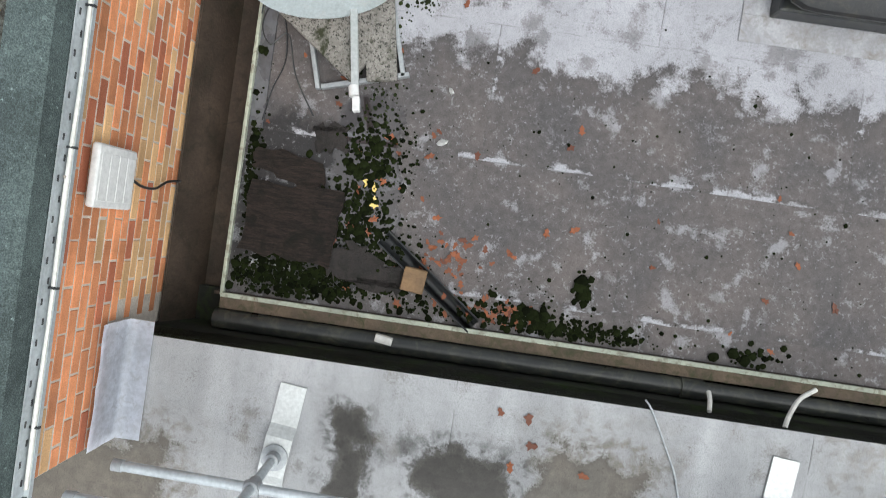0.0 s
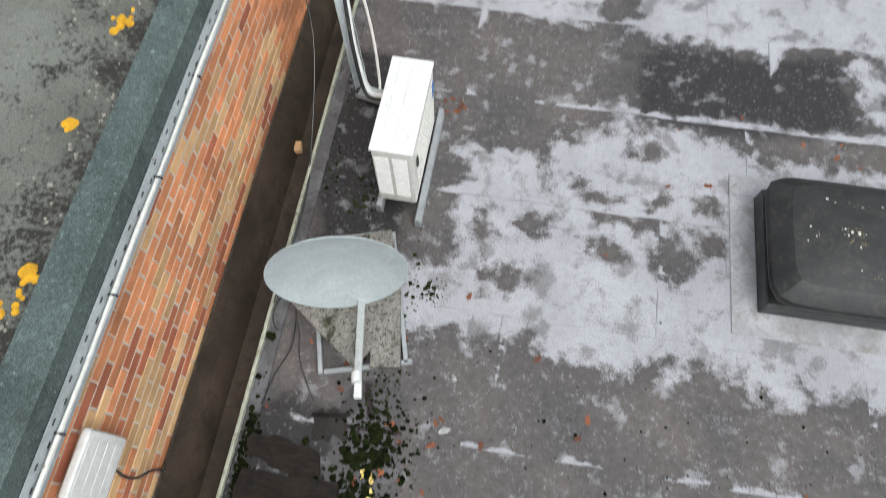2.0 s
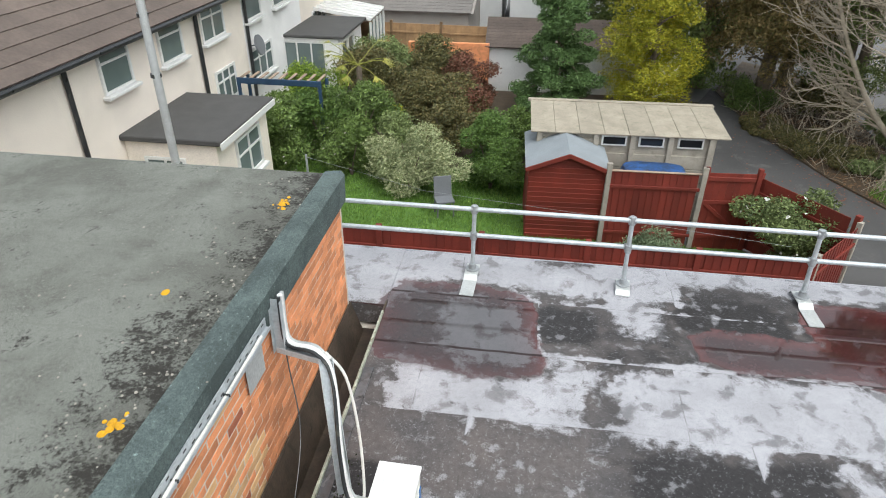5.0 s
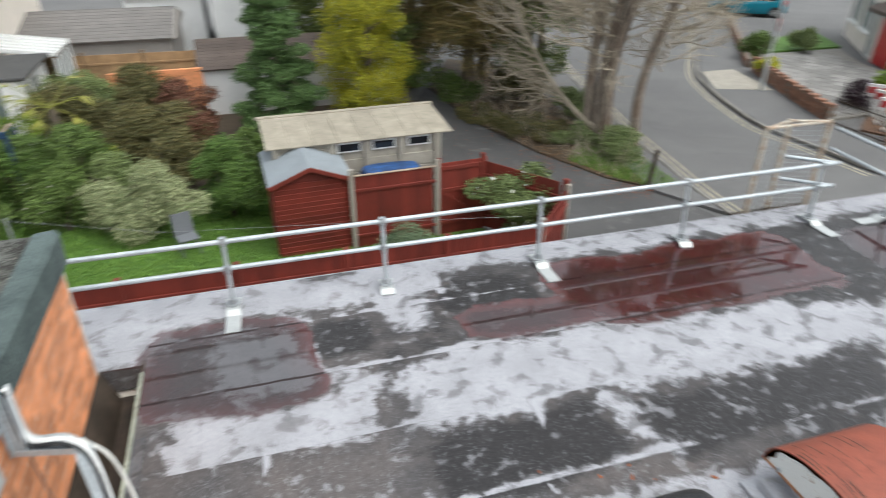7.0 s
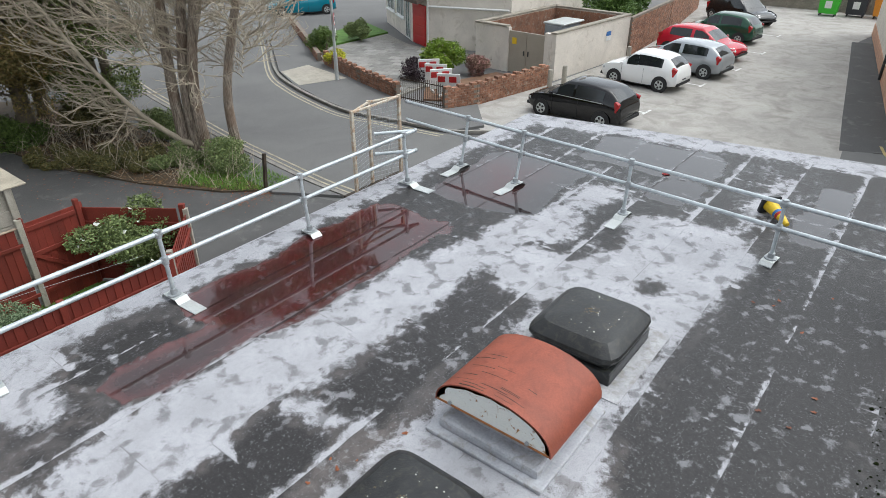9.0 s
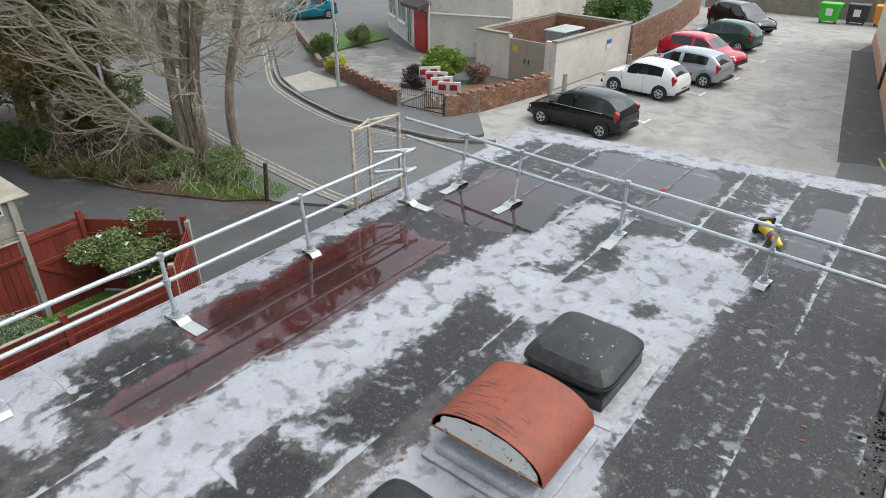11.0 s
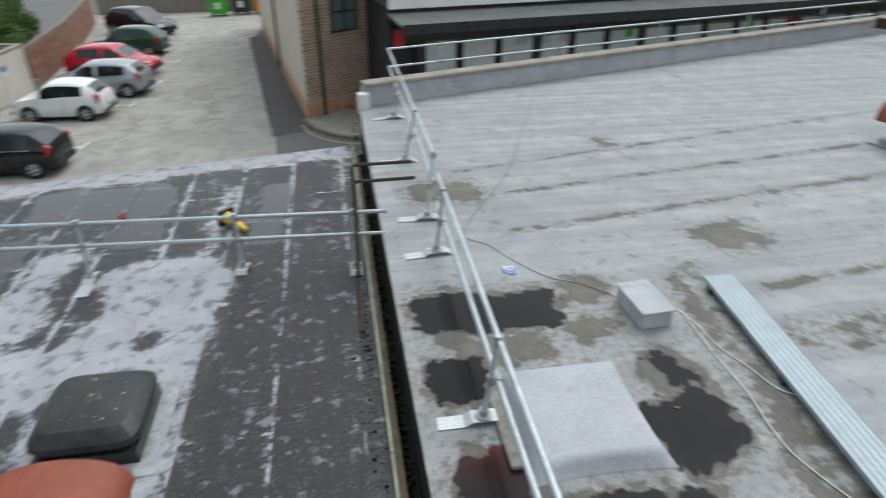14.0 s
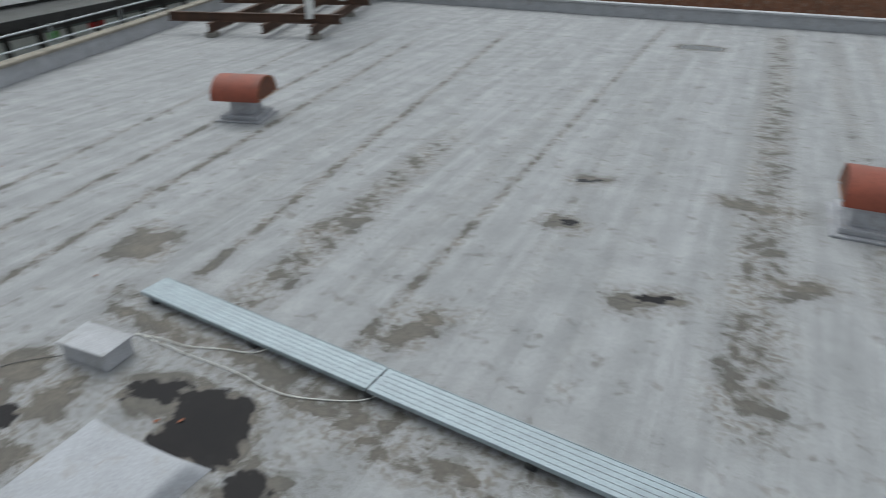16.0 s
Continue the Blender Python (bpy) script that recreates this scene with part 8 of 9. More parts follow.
plain_house("white_house", [(-1.4, 33), (6, 33), (6, 40), (-1.4, 40)], 4.6, "white_wall", "white rendered house beyond the gardens", ((-1.6, 36.5), (6.2, 36.5), 2.0, 3.7))
fence_far = fence("orange-brown board fence between gardens", (-8.0, 26.8), (-1.8, 26.6), ZG, 1.8, 4, M["raw_wood"], boards="pale_board", cap=False, pitch=0.3)
bm = B()
box(bm, (-3.2, 24.0, ZG + 0.9), (3.0, 0.12, 1.8), rotz(2), 0.02)
solo("garden_wall", bm, M["brick"], "low orange brick garden wall behind the shrubs", "wall")

# the rendered house beyond the road
OUT = [(29.4, 18.45), (27.75, 22.6), (28.5, 24.3), (32.2, 29.6), (39, 26.5), (37, 18.2)]
house_r = plain_house("rendered_house", OUT, 5.2, "render_wall", "pebbledashed house with white windows and a red door", None)
HX, HY = sum(p[0] for p in OUT) / 6, sum(p[1] for p in OUT) / 6
bm = B()
prism(bm, [((x - HX) * 1.04, (y - HY) * 1.04) for x, y in OUT], 5.2, 5.45)
part("eaves", bm, M["white_paint"], house_r)
bm = B()
lo = [bm.verts.new(((x - HX) * 1.05, (y - HY) * 1.05, 5.45)) for x, y in OUT]
r0, r1 = bm.verts.new((-1.0, 3.0, 8.0)), bm.verts.new((1.6, -3.0, 8.0))
bm.faces.new(lo[::-1])
for i in range(6):
    tip = r0 if i in (1, 2, 3) else r1
    bm.faces.new((lo[i], lo[(i + 1) % 6], tip))
    if i in (0, 3):
        bm.faces.new((lo[(i + 1) % 6], r0 if tip is r1 else r1, tip))
bmesh.ops.recalc_face_normals(bm, faces=bm.faces[:])
part("roof", bm, M["brown_tile"], house_r)
a, b = Vector((27.75 - HX, 22.6 - HY, 0)), Vector((28.5 - HX, 24.3 - HY, 0))
d = (b - a).normalized()
nrm = Vector((-d.y, d.x, 0))
q = Matrix((d, nrm, Vector((0, 0, 1)))).transposed()
bm = B()
box(bm, (a + b) / 2 + nrm * 0.03 + Vector((0, 0, 1.08)), (1.5, 0.08, 2.1), q, 0.01)
door_r = part("door", bm, M["red_paint"], house_r, "dark red panelled door")
for k in range(4):
    bm = B()
    box(bm, (a + b) / 2 + nrm * 0.075 + Vector((0, 0, 0.3 + 0.5 * k)), (1.3, 0.02, 0.40), q, 0.01)
    part("panel", bm, M["red_paint"], door_r)
bm = B()
box(bm, (a + b) / 2 + nrm * 0.35 + Vector((0, 0, 2.5)), (2.2, 0.8, 0.22), q @ Matrix.Rotation(radians(-18), 3, "X"), 0.02)
part("porch_roof", bm, M["brown_tile"], house_r)
b2 = Vector((32.2 - HX, 29.6 - HY, 0))
d2 = (b2 - b).normalized()
n2 = Vector((-d2.y, d2.x, 0))
for s, w, h, z in ((0.9, 0.95, 2.2, 1.15), (2.6, 1.8, 1.5, 1.75), (5.0, 1.8, 1.5, 1.75), (2.6, 1.6, 1.2, 4.1), (5.0, 1.6, 1.2, 4.1)):
    c = b + d2 * s
    window(house_r, c.x, c.y, z, w, h, n2.x, n2.y, 2, sill=h < 2)
window(house_r, 33.0 - HX, 18.33 - HY, 3.1, 1.2, 0.5, 0, -1, 1)
bm = B()
tube(bm, [(27.70 - HX - 0.03, 22.45 - HY, 2.15), (28.53 - HX - 0.05, 20.4 - HY, 2.12), (29.32 - HX - 0.05, 18.5 - HY, 2.10)], 0.055, 8)
part("gutter", bm, M["white_paint"], house_r, "white plastic gutter")
bm = B()
cyl(bm, (27.70 - HX - 0.06, 22.5 - HY, 0.1), (27.70 - HX - 0.06, 22.5 - HY, 2.7), 0.045, seg=10)
part("downpipe", bm, M["white_paint"], house_r)

# ---- brick garden walls with stepped tops ----
def stepped_wall(name, pts, h, label, steps=True, seed=3, n_rows=None, material="old_brick"):
    r = random.Random(seed)
    root = empty(name, pts[0][0], pts[0][1], ZG, 0, label, "garden wall")
    for (x0, y0), (x1, y1) in zip(pts, pts[1:]):
        a, b = Vector((x0 - pts[0][0], y0 - pts[0][1], 0)), Vector((x1 - pts[0][0], y1 - pts[0][1], 0))
        d = b - a
        L = d.length
        q = rotz(math.degrees(math.atan2(d.y, d.x)))
        bm = B()
        box(bm, (a + b) / 2 + Vector((0, 0, h / 2)), (L, 0.19, h), q)
        part("core", bm, M["old_mortar"], root)
        items = []
        rows = int(h / 0.10)
        for k in range(rows):
            for j in range(int(L / 0.30) + 1):
                s = j * 0.30 + (0.15 if k % 2 else 0.0)
                if s + 0.2 > L:
                    continue
                for side in (1, -1):
                    items.append((a + d.normalized() * (s + 0.1) + q @ Vector((0, side * (0.10 + r.uniform(-0.004, 0.004)), 0)) + Vector((0, 0, 0.05 + k * 0.10)), (0.285, 0.03, 0.086), q))
        many_boxes("bricks", items, M[material], root)
        if steps:
            nst = max(2, int(L / 0.26))
            for j in range(nst):
                bm = B()
                hh = 0.035 if j % 2 else r.uniform(0.10, 0.13)
                box(bm, a + d * ((j + 0.5) / nst) + Vector((0, 0, h + hh / 2)), (L / nst - 0.02, 0.21, hh), q, 0.01)
                part("coping_brick", bm, M[material], root)
    return root


stepped_wall("garden_wall", [(21.6, 24.0), (20.25, 20.3), (19.36, 17.35)], 0.62, "low red brick garden wall with a stepped top")
stepped_wall("garden_wall", [(19.42, 15.05), (20.8, 14.52), (25.15, 13.78)], 0.80, "low crumbling brick garden wall beside the car park", seed=4)
stepped_wall("boundary_wall", [(32.4, 13.3), (39.4, 13.9), (50.0, 15.7)], 1.9, "tall old brick wall behind the parked cars", False)
stepped_wall("boundary_wall", [(54.2, 2.0), (54.0, 16.5)], 1.6, "grey stone wall behind the bins", False, material="stone_cap")
stepped_wall("garden_wall", [(21.75, 24.6), (24.6, 28.8), (28.0, 34.0)], 0.5, "low brick garden wall along the pavement", False)

root = empty("iron_gate", 19.37, 17.25, ZG, -88.5, "rusty wrought iron garden gates", "gate")
for k in range(21):
    bm = B()
    cyl(bm, (0.05 + 0.104 * k, 0, 0.05), (0.05 + 0.104 * k, 0, 0.95 + 0.12 * abs(math.sin(k * 0.31))), 0.011, seg=6)
    part("bar", bm, M["rust_brown"], root)
for z in (0.15, 0.9):
    bm = B()
    box(bm, (1.08, 0, z), (2.15, 0.02, 0.035))
    part("rail", bm, M["rust_brown"], root)
for k, (x, y, a) in enumerate(((22.25, 18.1, 318), (21.75, 17.3, 300), (21.2, 16.6, 322), (20.75, 15.85, 298))):
    rb_ = empty("plastic_barrier", x, y, ZG + 0.06, a, "white and red plastic works barrier", "barrier", "works barriers round the hole")
    bm = B()
    box(bm, (0, 0, 0.55), (0.95, 0.06, 0.85), eul(8, 0, 0), 0.02, 2)
    part("panel", bm, M["white_paint"], rb_)
    for xx in (-0.28, 0.18):
        bm = B()
        box(bm, (xx, -0.062, 0.74), (0.30, 0.03, 0.24), eul(8, 0, 0), 0.006)
        part("stripe", bm, M["red_paint"], rb_, "red reflective panel")
    for xx in (-0.35, 0.35):
        bm = B()
        box(bm, (xx, 0, 0.06), (0.10, 0.40, 0.12), None, 0.02)
        part("foot", bm, M["white_paint"], rb_)
shrub("laurel", 23.5, 18.2, 0.95, 0.95, 1.7, "leaf_bright", "rounded bright green laurel bush", 91, 3500, 0.12)
shrub("purple_shrub", 21.9, 18.7, 0.65, 0.65, 1.0, "leaf_purple", "dark purple clipped shrub", 92, 2000, 0.07)
shrub("pink_shrub", 24.6, 17.1, 0.7, 0.6, 0.9, "leaf_pink", "pink and green hydrangea", 93, 1800, 0.09)
shrub("golden_shrub", 21.6, 23.2, 0.6, 0.6, 1.2, "yellow_green", "golden clipped shrub behind the wall", 94, 2000, 0.07)
shrub("round_shrub", 23.1, 25.6, 0.9, 0.9, 1.5, "leaf_dark", "dark rounded hedge shrub", 95, 2600, 0.09)
shrub("round_shrub", 26.7, 26.6, 0.85, 0.85, 1.4, "leaf_dull", "rounded clipped shrub on the front lawn", 96, 2600, 0.09)
shrub("ivy", 27.6, 18.9, 0.6, 0.6, 1.9, "leaf_dark", "dark climbing shrub at the wall", 97, 1800, 0.08)
for k, (x, y) in enumerate(((36.0, 16.2), (40.0, 17.5), (44.0, 18.5))):
    shrub("hedge_shrub", x, y, 2.2, 1.4, 2.9, "leaf_green", "green overgrown shrub behind the brick wall", 98 + k, 4500, 0.15)

# ---- electricity enclosure ----
root = empty("enclosure", 28.9, 15.8, ZG, -4.6, "roofless rendered electricity enclosure with grey doors", "enclosure")
for c, s in (((0.35, -2.1, 1.0), (6.6, 0.22, 2.0)), ((0.35, 2.2, 1.0), (6.6, 0.22, 2.0)), ((3.55, 0.05, 1.0), (0.22, 4.07, 2.0)), ((-2.85, 1.22, 1.0), (0.22, 1.72, 2.0)), ((-2.85, -1.8, 1.0), (0.22, 0.36, 2.0))):
    bm = B()
    box(bm, c, s)
    part("wall", bm, M["render_wall"], root)
for c, s in (((0.35, 2.05, 1.0), (6.2, 0.06, 1.9)), ((3.40, 0.05, 1.0), (0.06, 3.9, 1.9)), ((0.35, -1.96, 1.0), (6.2, 0.06, 1.9))):
    bm = B()
    box(bm, c, s)
    part("brick_lining", bm, M["old_brick"], root, "bare brick inner face")
for c, s in (((0.35, -2.1, 2.04), (6.7, 0.3, 0.08)), ((0.35, 2.2, 2.04), (6.7, 0.3, 0.08)), ((3.55, 0.05, 2.04), (0.3, 4.1, 0.08)), ((-2.85, 1.30, 2.04), (0.3, 1.7, 0.08))):
    bm = B()
    box(bm, c, s, None, 0.01)
    part("coping", bm, M["stone_cap"], root)
for y in (-1.12, -0.12):
    bm = B()
    box(bm, (-2.86, y, 0.95), (0.08, 0.97, 1.85), None, 0.008)
    dr = part("door", bm, M["beige_steel"], root, "beige steel door")
    bm = B()
    box(bm, (-2.92, y + (0.38 if y < -0.5 else -0.38), 0.95), (0.05, 0.04, 0.22), None, 0.006)
    part("handle", bm, M["black_plastic"], dr)
bm = B()
box(bm, (-2.915, 0.05, 1.45), (0.012, 0.24, 0.28))
part("warning_sign", bm, M["yellow"], root, "yellow warning sign")
bm = B()
box(bm, (1.6, -2.22, 1.42), (0.42, 0.012, 0.20))
part("notice", bm, M["blue_paint"], root, "blue and white notice")
bm = B()
box(bm, (1.6, -2.222, 1.20), (0.42, 0.012, 0.22))
part("notice", bm, M["white_paint"], root)
bm = B()
box(bm, (0, 0, 0), (0.05, 0.05, 0.05))
bm.free()
root = empty("transformer", 30.0, 15.8, ZG, -4.6, "grey finned electricity transformer inside the enclosure", "transformer")
bm = B()
box(bm, (0, 0, 0.85), (1.7, 1.0, 1.7), None, 0.03)
part("tank", bm, M["steel_grey"], root)
for k in range(9):
    bm = B()
    box(bm, (-0.72 + 0.18 * k, -0.6, 0.85), (0.06, 0.24, 1.4), None, 0.01)
    part("fin", bm, M["steel_grey"], root)
bm = B()
box(bm, (0.1, 0, 1.76), (1.9, 1.2, 0.10), None, 0.03)
part("lid", bm, M["galv_plate"], root)
slab("hole_soil", [(20.7, 15.0), (25.0, 14.1), (25.4, 16.6), (21.4, 17.6), (19.9, 16.5)], ZG - 0.1, ZG + 0.07, M["earth_red"], "dug red-brown earth in the front garden", "soil")
for k, (x, y) in enumerate(((24.6, 13.35), (25.6, 13.2), (31.0, 12.6), (35.5, 12.75), (38.5, 13.1))):
    bm = B()
    cyl(bm, (x, y, ZG), (x, y, ZG + 0.8), 0.11, 0.10, seg=12)
    tagged(smooth(solo("bollard", bm, M["concrete_pale"], "short weathered concrete bollard", "bollard")), group="bollards beside the car park")

# ---- road sign ----
root = empty("street_lamp", 19.8, 21.35, ZG + 0.09, 0, "grey lamp column with a round speed sign", "lamp column")
bm = B()
cyl(bm, (0, 0, 0), (0, 0, 1.2), 0.085, seg=14)
cyl(bm, (0, 0, 1.2), (0, 0, 7.0), 0.06, 0.05, seg=14)
smooth(part("column", bm, M["galv_plate"], root))
bm = B()
tube(bm, curve_pts([(0, 0, 6.9), (-0.1, -0.1, 7.2), (-0.6, -0.5, 7.35)], 5), 0.035)
part("bracket", bm, M["galv_plate"], root)
bm = B()
box(bm, (-0.75, -0.62, 7.33), (0.5, 0.16, 0.10), rotz(40), 0.03, 2)
part("lantern", bm, M["steel_grey"], root)
face = rotz(40)
def disc(r, y, material, label, parent=None):
    bm = B()
    a = face @ Vector((-0.22, y, 0))
    b_ = face @ Vector((-0.22, y - 0.006, 0))
    cyl(bm, a + Vector((0, 0, 2.62)), b_ + Vector((0, 0, 2.62)), r, seg=28)
    return part("disc" if not label else "sign", bm, M[material], parent or root, label)
sg = disc(0.24, -0.10, "red_paint", "round red-rimmed speed limit sign")
disc(0.185, -0.106, "white_paint", "", sg)
txt = bpy.data.curves.new("numerals", "FONT")
txt.body, txt.size, txt.align_x, txt.align_y, txt.extrude = "20", 0.24, "CENTER", "CENTER", 0.002
tmp = new("numerals_curve", txt)
me = bpy.data.meshes.new_from_object(tmp.evaluated_get(bpy.context.evaluated_depsgraph_get()))
bpy.data.objects.remove(tmp)
nu = new("numerals", me)
me.materials.append(M["black_plastic"])
nu.parent = sg
nu.matrix_basis = Matrix.Translation(face @ Vector((-0.22, -0.116, 0)) + Vector((0, 0, 2.62))) @ (face @ Matrix.Rotation(radians(90), 3, "X")).to_4x4()
bm = B()
box(bm, face @ Vector((0, -0.10, 0)) + Vector((0, 0, 2.05)), (0.22, 0.01, 0.30), face, 0.004)
part("plate", bm, M["white_paint"], root, "small white notice plate")
for z in (2.0, 2.1):
    bm = B()
    box(bm, face @ Vector((0, -0.108, 0)) + Vector((0, 0, z)), (0.14, 0.004, 0.03), face)
    part("writing_bar", bm, M["black_plastic"], root)

# ---- cars ----
def car(x, y, rz, paint, label, L=3.9, W=1.68, H=1.46, nose=0.86, deck=0.0, group="cars parked in the car park", rear_up=0.10, chrome=False):
    """Front towards +y. A small hatchback built as a lofted shell with glass, wheels and lamps of their own."""
    root = empty("car", x, y, ZG + 0.012, rz, label, "car", group)
    h = L / 2
    S = [-h, -h + 0.09, -h + 0.50, -h + 0.85, -h + 1.25, -h + 1.75, h * 0.02, h * 0.17, h - 0.93, h - 0.48, h - 0.15, h]
    belt = [0.62, 0.82, 0.92, 0.95, 0.94, 0.92, 0.90, 0.89, nose, nose - 0.06, nose - 0.17, nose - 0.32]
    roof = [0.62, 0.96, H - 0.15, H - 0.05, H - 0.012, H, H - 0.02, H - 0.075, nose + 0.03, nose - 0.05, nose - 0.16, nose - 0.31]
    hw = [0.80, 0.90, 0.96, 0.99, 1.0, 1.0, 1.0, 1.0, 0.98, 0.95, 0.88, 0.74]
    low = [0.42, 0.30, 0.24, 0.22, 0.20, 0.20, 0.20, 0.20, 0.22, 0.24, 0.28, 0.40]
    ctrl = []
    for s, b, r_, k, z0 in zip(S, belt, roof, hw, low):
        w = W / 2 * k
        wr = w * (0.77 if r_ > b + 0.2 else 0.93)
        mid = (z0 + b) * 0.5
        ctrl.append([Vector((px_, s, pz)) for px_, pz in ((-w * 0.90, z0), (-w * 0.985, z0 + 0.10), (-w, mid), (-w * 0.995, b - 0.10), (-w * 0.975, b), (-wr, r_ - 0.045), (-wr * 0.86, r_ - 0.008), (-wr * 0.45, r_ + 0.018), (0, r_ + 0.024),
                                                                     (wr * 0.45, r_ + 0.018), (wr * 0.86, r_ - 0.008), (wr, r_ - 0.045), (w * 0.975, b), (w * 0.995, b - 0.10), (w, mid), (w * 0.985, z0 + 0.10), (w * 0.90, z0))])
    N = 5
    P = [[c for c in row] for row in zip(*[curve_pts([row[k] for row in ctrl], N) for k in range(17)])]
    bm = B()
    rows = [[bm.verts.new(c) for c in row] for row in P]
    for a, b in zip(rows, rows[1:]):
        for k in range(16):
            bm.faces.new((a[k], a[k + 1], b[k + 1], b[k]))
        bm.faces.new((a[16], a[0], b[0], b[16]))
    bm.faces.new(rows[0][::-1])
    bm.faces.new(rows[-1])
    bmesh.ops.recalc_face_normals(bm, faces=bm.faces[:])
    smooth(part("body", bm, M[paint], root), 50)

    def pane(name, strips, label_=""):
        """strips: rows of points across the pane, pushed a little outwards from the body."""
        bm = B()
        vs = [[bm.verts.new(p + (p - Vector((0, p.y * 0.8, 0.6))).normalized() * 0.009) for p in row] for row in strips]
        for a, b in zip(vs, vs[1:]):
            for k in range(len(a) - 1):
                bm.faces.new((a[k], a[k + 1], b[k + 1], b[k]))
        bmesh.ops.recalc_face_normals(bm, faces=bm.faces[:])
        return smooth(part(name, bm, M["car_glass"], root, label_), 60)
    for lo_, hi_ in ((4, 5), (12, 11)):
        def edge(i, t):
            return P[i][lo_].lerp(P[i][hi_], t)
        pane("side_window", [[edge(i, 0.10), edge(i, 0.88)] for i in range(3 * N - 2, 5 * N + 2)])
        pane("side_window", [[edge(i, 0.10), edge(i, 0.88)] for i in range(5 * N + 3, 7 * N + 1)] + [[edge(7 * N + i, 0.10), edge(7 * N + i, 0.88)] for i in range(1, 3)])
    pane("windscreen", [[P[i][k] for k in range(6, 11)] for i in range(7 * N + 1, 8 * N)])
    pane("rear_window", [[P[i][k] for k in range(6, 11)] for i in range(N + 1, 2 * N + 1)])
    for wy in (h - 0.74, -h + 0.70):
        for sx in (-1, 1):
            wx = sx * (W / 2 - 0.09)
            bm = B()
            cyl(bm, (wx - 0.10, wy, 0.30), (wx + 0.10, wy, 0.30), 0.30, seg=22)
            ty = part("wheel", bm, M["tyre"], root, "black tyre")
            bm = B()
            cyl(bm, (wx + sx * 0.085, wy, 0.30), (wx + sx * 0.108, wy, 0.30), 0.20, 0.185, seg=18)
            part("rim", bm, M["galv_plate"], ty, "silver wheel rim")
            for k in range(5):
                bm = B()
                a = 2 * math.pi * k / 5
                box(bm, (wx + sx * 0.109, wy + 0.115 * math.cos(a), 0.30 + 0.115 * math.sin(a)), (0.006, 0.09, 0.075), Matrix.Rotation(a, 3, "X"), 0.01)
                part("opening", bm, M["tyre"], ty)
            bm = B()
            cyl(bm, (sx * (W / 2 - 0.015), wy, 0.31), (sx * (W / 2 + 0.004), wy, 0.31), 0.35, seg=22)
            part("wheel_arch", bm, M["tyre"], root)
    for sx in (-1, 1):
        bm = B()
        box(bm, (sx * W * 0.365, h - 0.20, nose - 0.225), (0.27, 0.26, 0.11), eul(-34, 0, sx * -26), 0.03, 2)
        part("headlight", bm, M["lamp_clear"], root)
        bm = B()
        box(bm, (sx * W * 0.425, -h + 0.20, 0.87), (0.13, 0.22, 0.34), eul(18, 0, sx * 22), 0.03, 2)
        part("tail_light", bm, M["lamp_red"], root, "tall red tail light")
        bm = B()
        box(bm, (sx * (W / 2 + 0.06), h * 0.40, 0.97), (0.16, 0.10, 0.11), None, 0.03, 2)
        part("mirror", bm, M[paint], root)
        for yy in (0.10, -0.72):
            bm = B()
            box(bm, (sx * (W / 2 - 0.004), yy, 0.80), (0.022, 0.15, 0.025), None, 0.006)
            part("door_handle", bm, M[paint], root)
        for yy in (h * 0.40, -0.30):
            bm = B()
            box(bm, (sx * (W / 2 - 0.003), yy, 0.58), (0.008, 0.010, 0.62))
            part("door_seam", bm, M["tyre"], root)
        if chrome:
            bm = B()
            box(bm, (sx * (W / 2 - 0.006), -0.25, 0.925), (0.012, 2.1, 0.018))
            part("trim", bm, M["galv_plate"], root)
    for yy, mm in ((-h - 0.004, "plate_yellow"), (h + 0.004, "white_paint")):
        bm = B()
        box(bm, (0, yy + (0.02 if yy < 0 else -0.02), 0.52), (0.50, 0.03, 0.11), None, 0.006)
        pl = part("number_plate", bm, M[mm], root)
        bm = B()
        box(bm, (0, yy + (0.003 if yy < 0 else -0.003), 0.52), (0.40, 0.006, 0.05))
        part("bar", bm, M["tyre"], pl)
    for yy in (-h + 0.05, h - 0.06):
        bm = B()
        box(bm, (0, yy, 0.36), (W * 0.8, 0.16, 0.13), None, 0.04, 2)
        part("bumper", bm, M["tyre"], root)
    bm = B()
    box(bm, (0, 0, 0.24), (W * 0.86, L * 0.72, 0.16))
    part("underside", bm, M["tyre"], root)
    return root


car(21.85, 10.45, -4, "car_black", "black hatchback with a chrome window line", 3.95, 1.72, 1.46, chrome=True)
car(27.75, 10.45, -4, "car_white", "small white three-door city car", 3.55, 1.64, 1.48, 0.92)
car(31.15, 10.0, -6, "car_silver", "silver hatchback with a sloping rear window", 4.25, 1.76, 1.46)
car(34.75, 10.35, 172, "car_red", "red hatchback with its bonnet towards the lane", 4.2, 1.76, 1.47)
car(39.6, 10.8, -8, "car_green", "dark green hatchback beside the red car", 4.0, 1.68, 1.5)
car(45.9, 11.6, 150, "car_black", "black family car beside the brick wall", 4.5, 1.82, 1.6)
car(31.0, 36.4, 60, "car_teal", "teal family car on a far drive", 4.5, 1.8, 1.6, group="cars beyond the road")
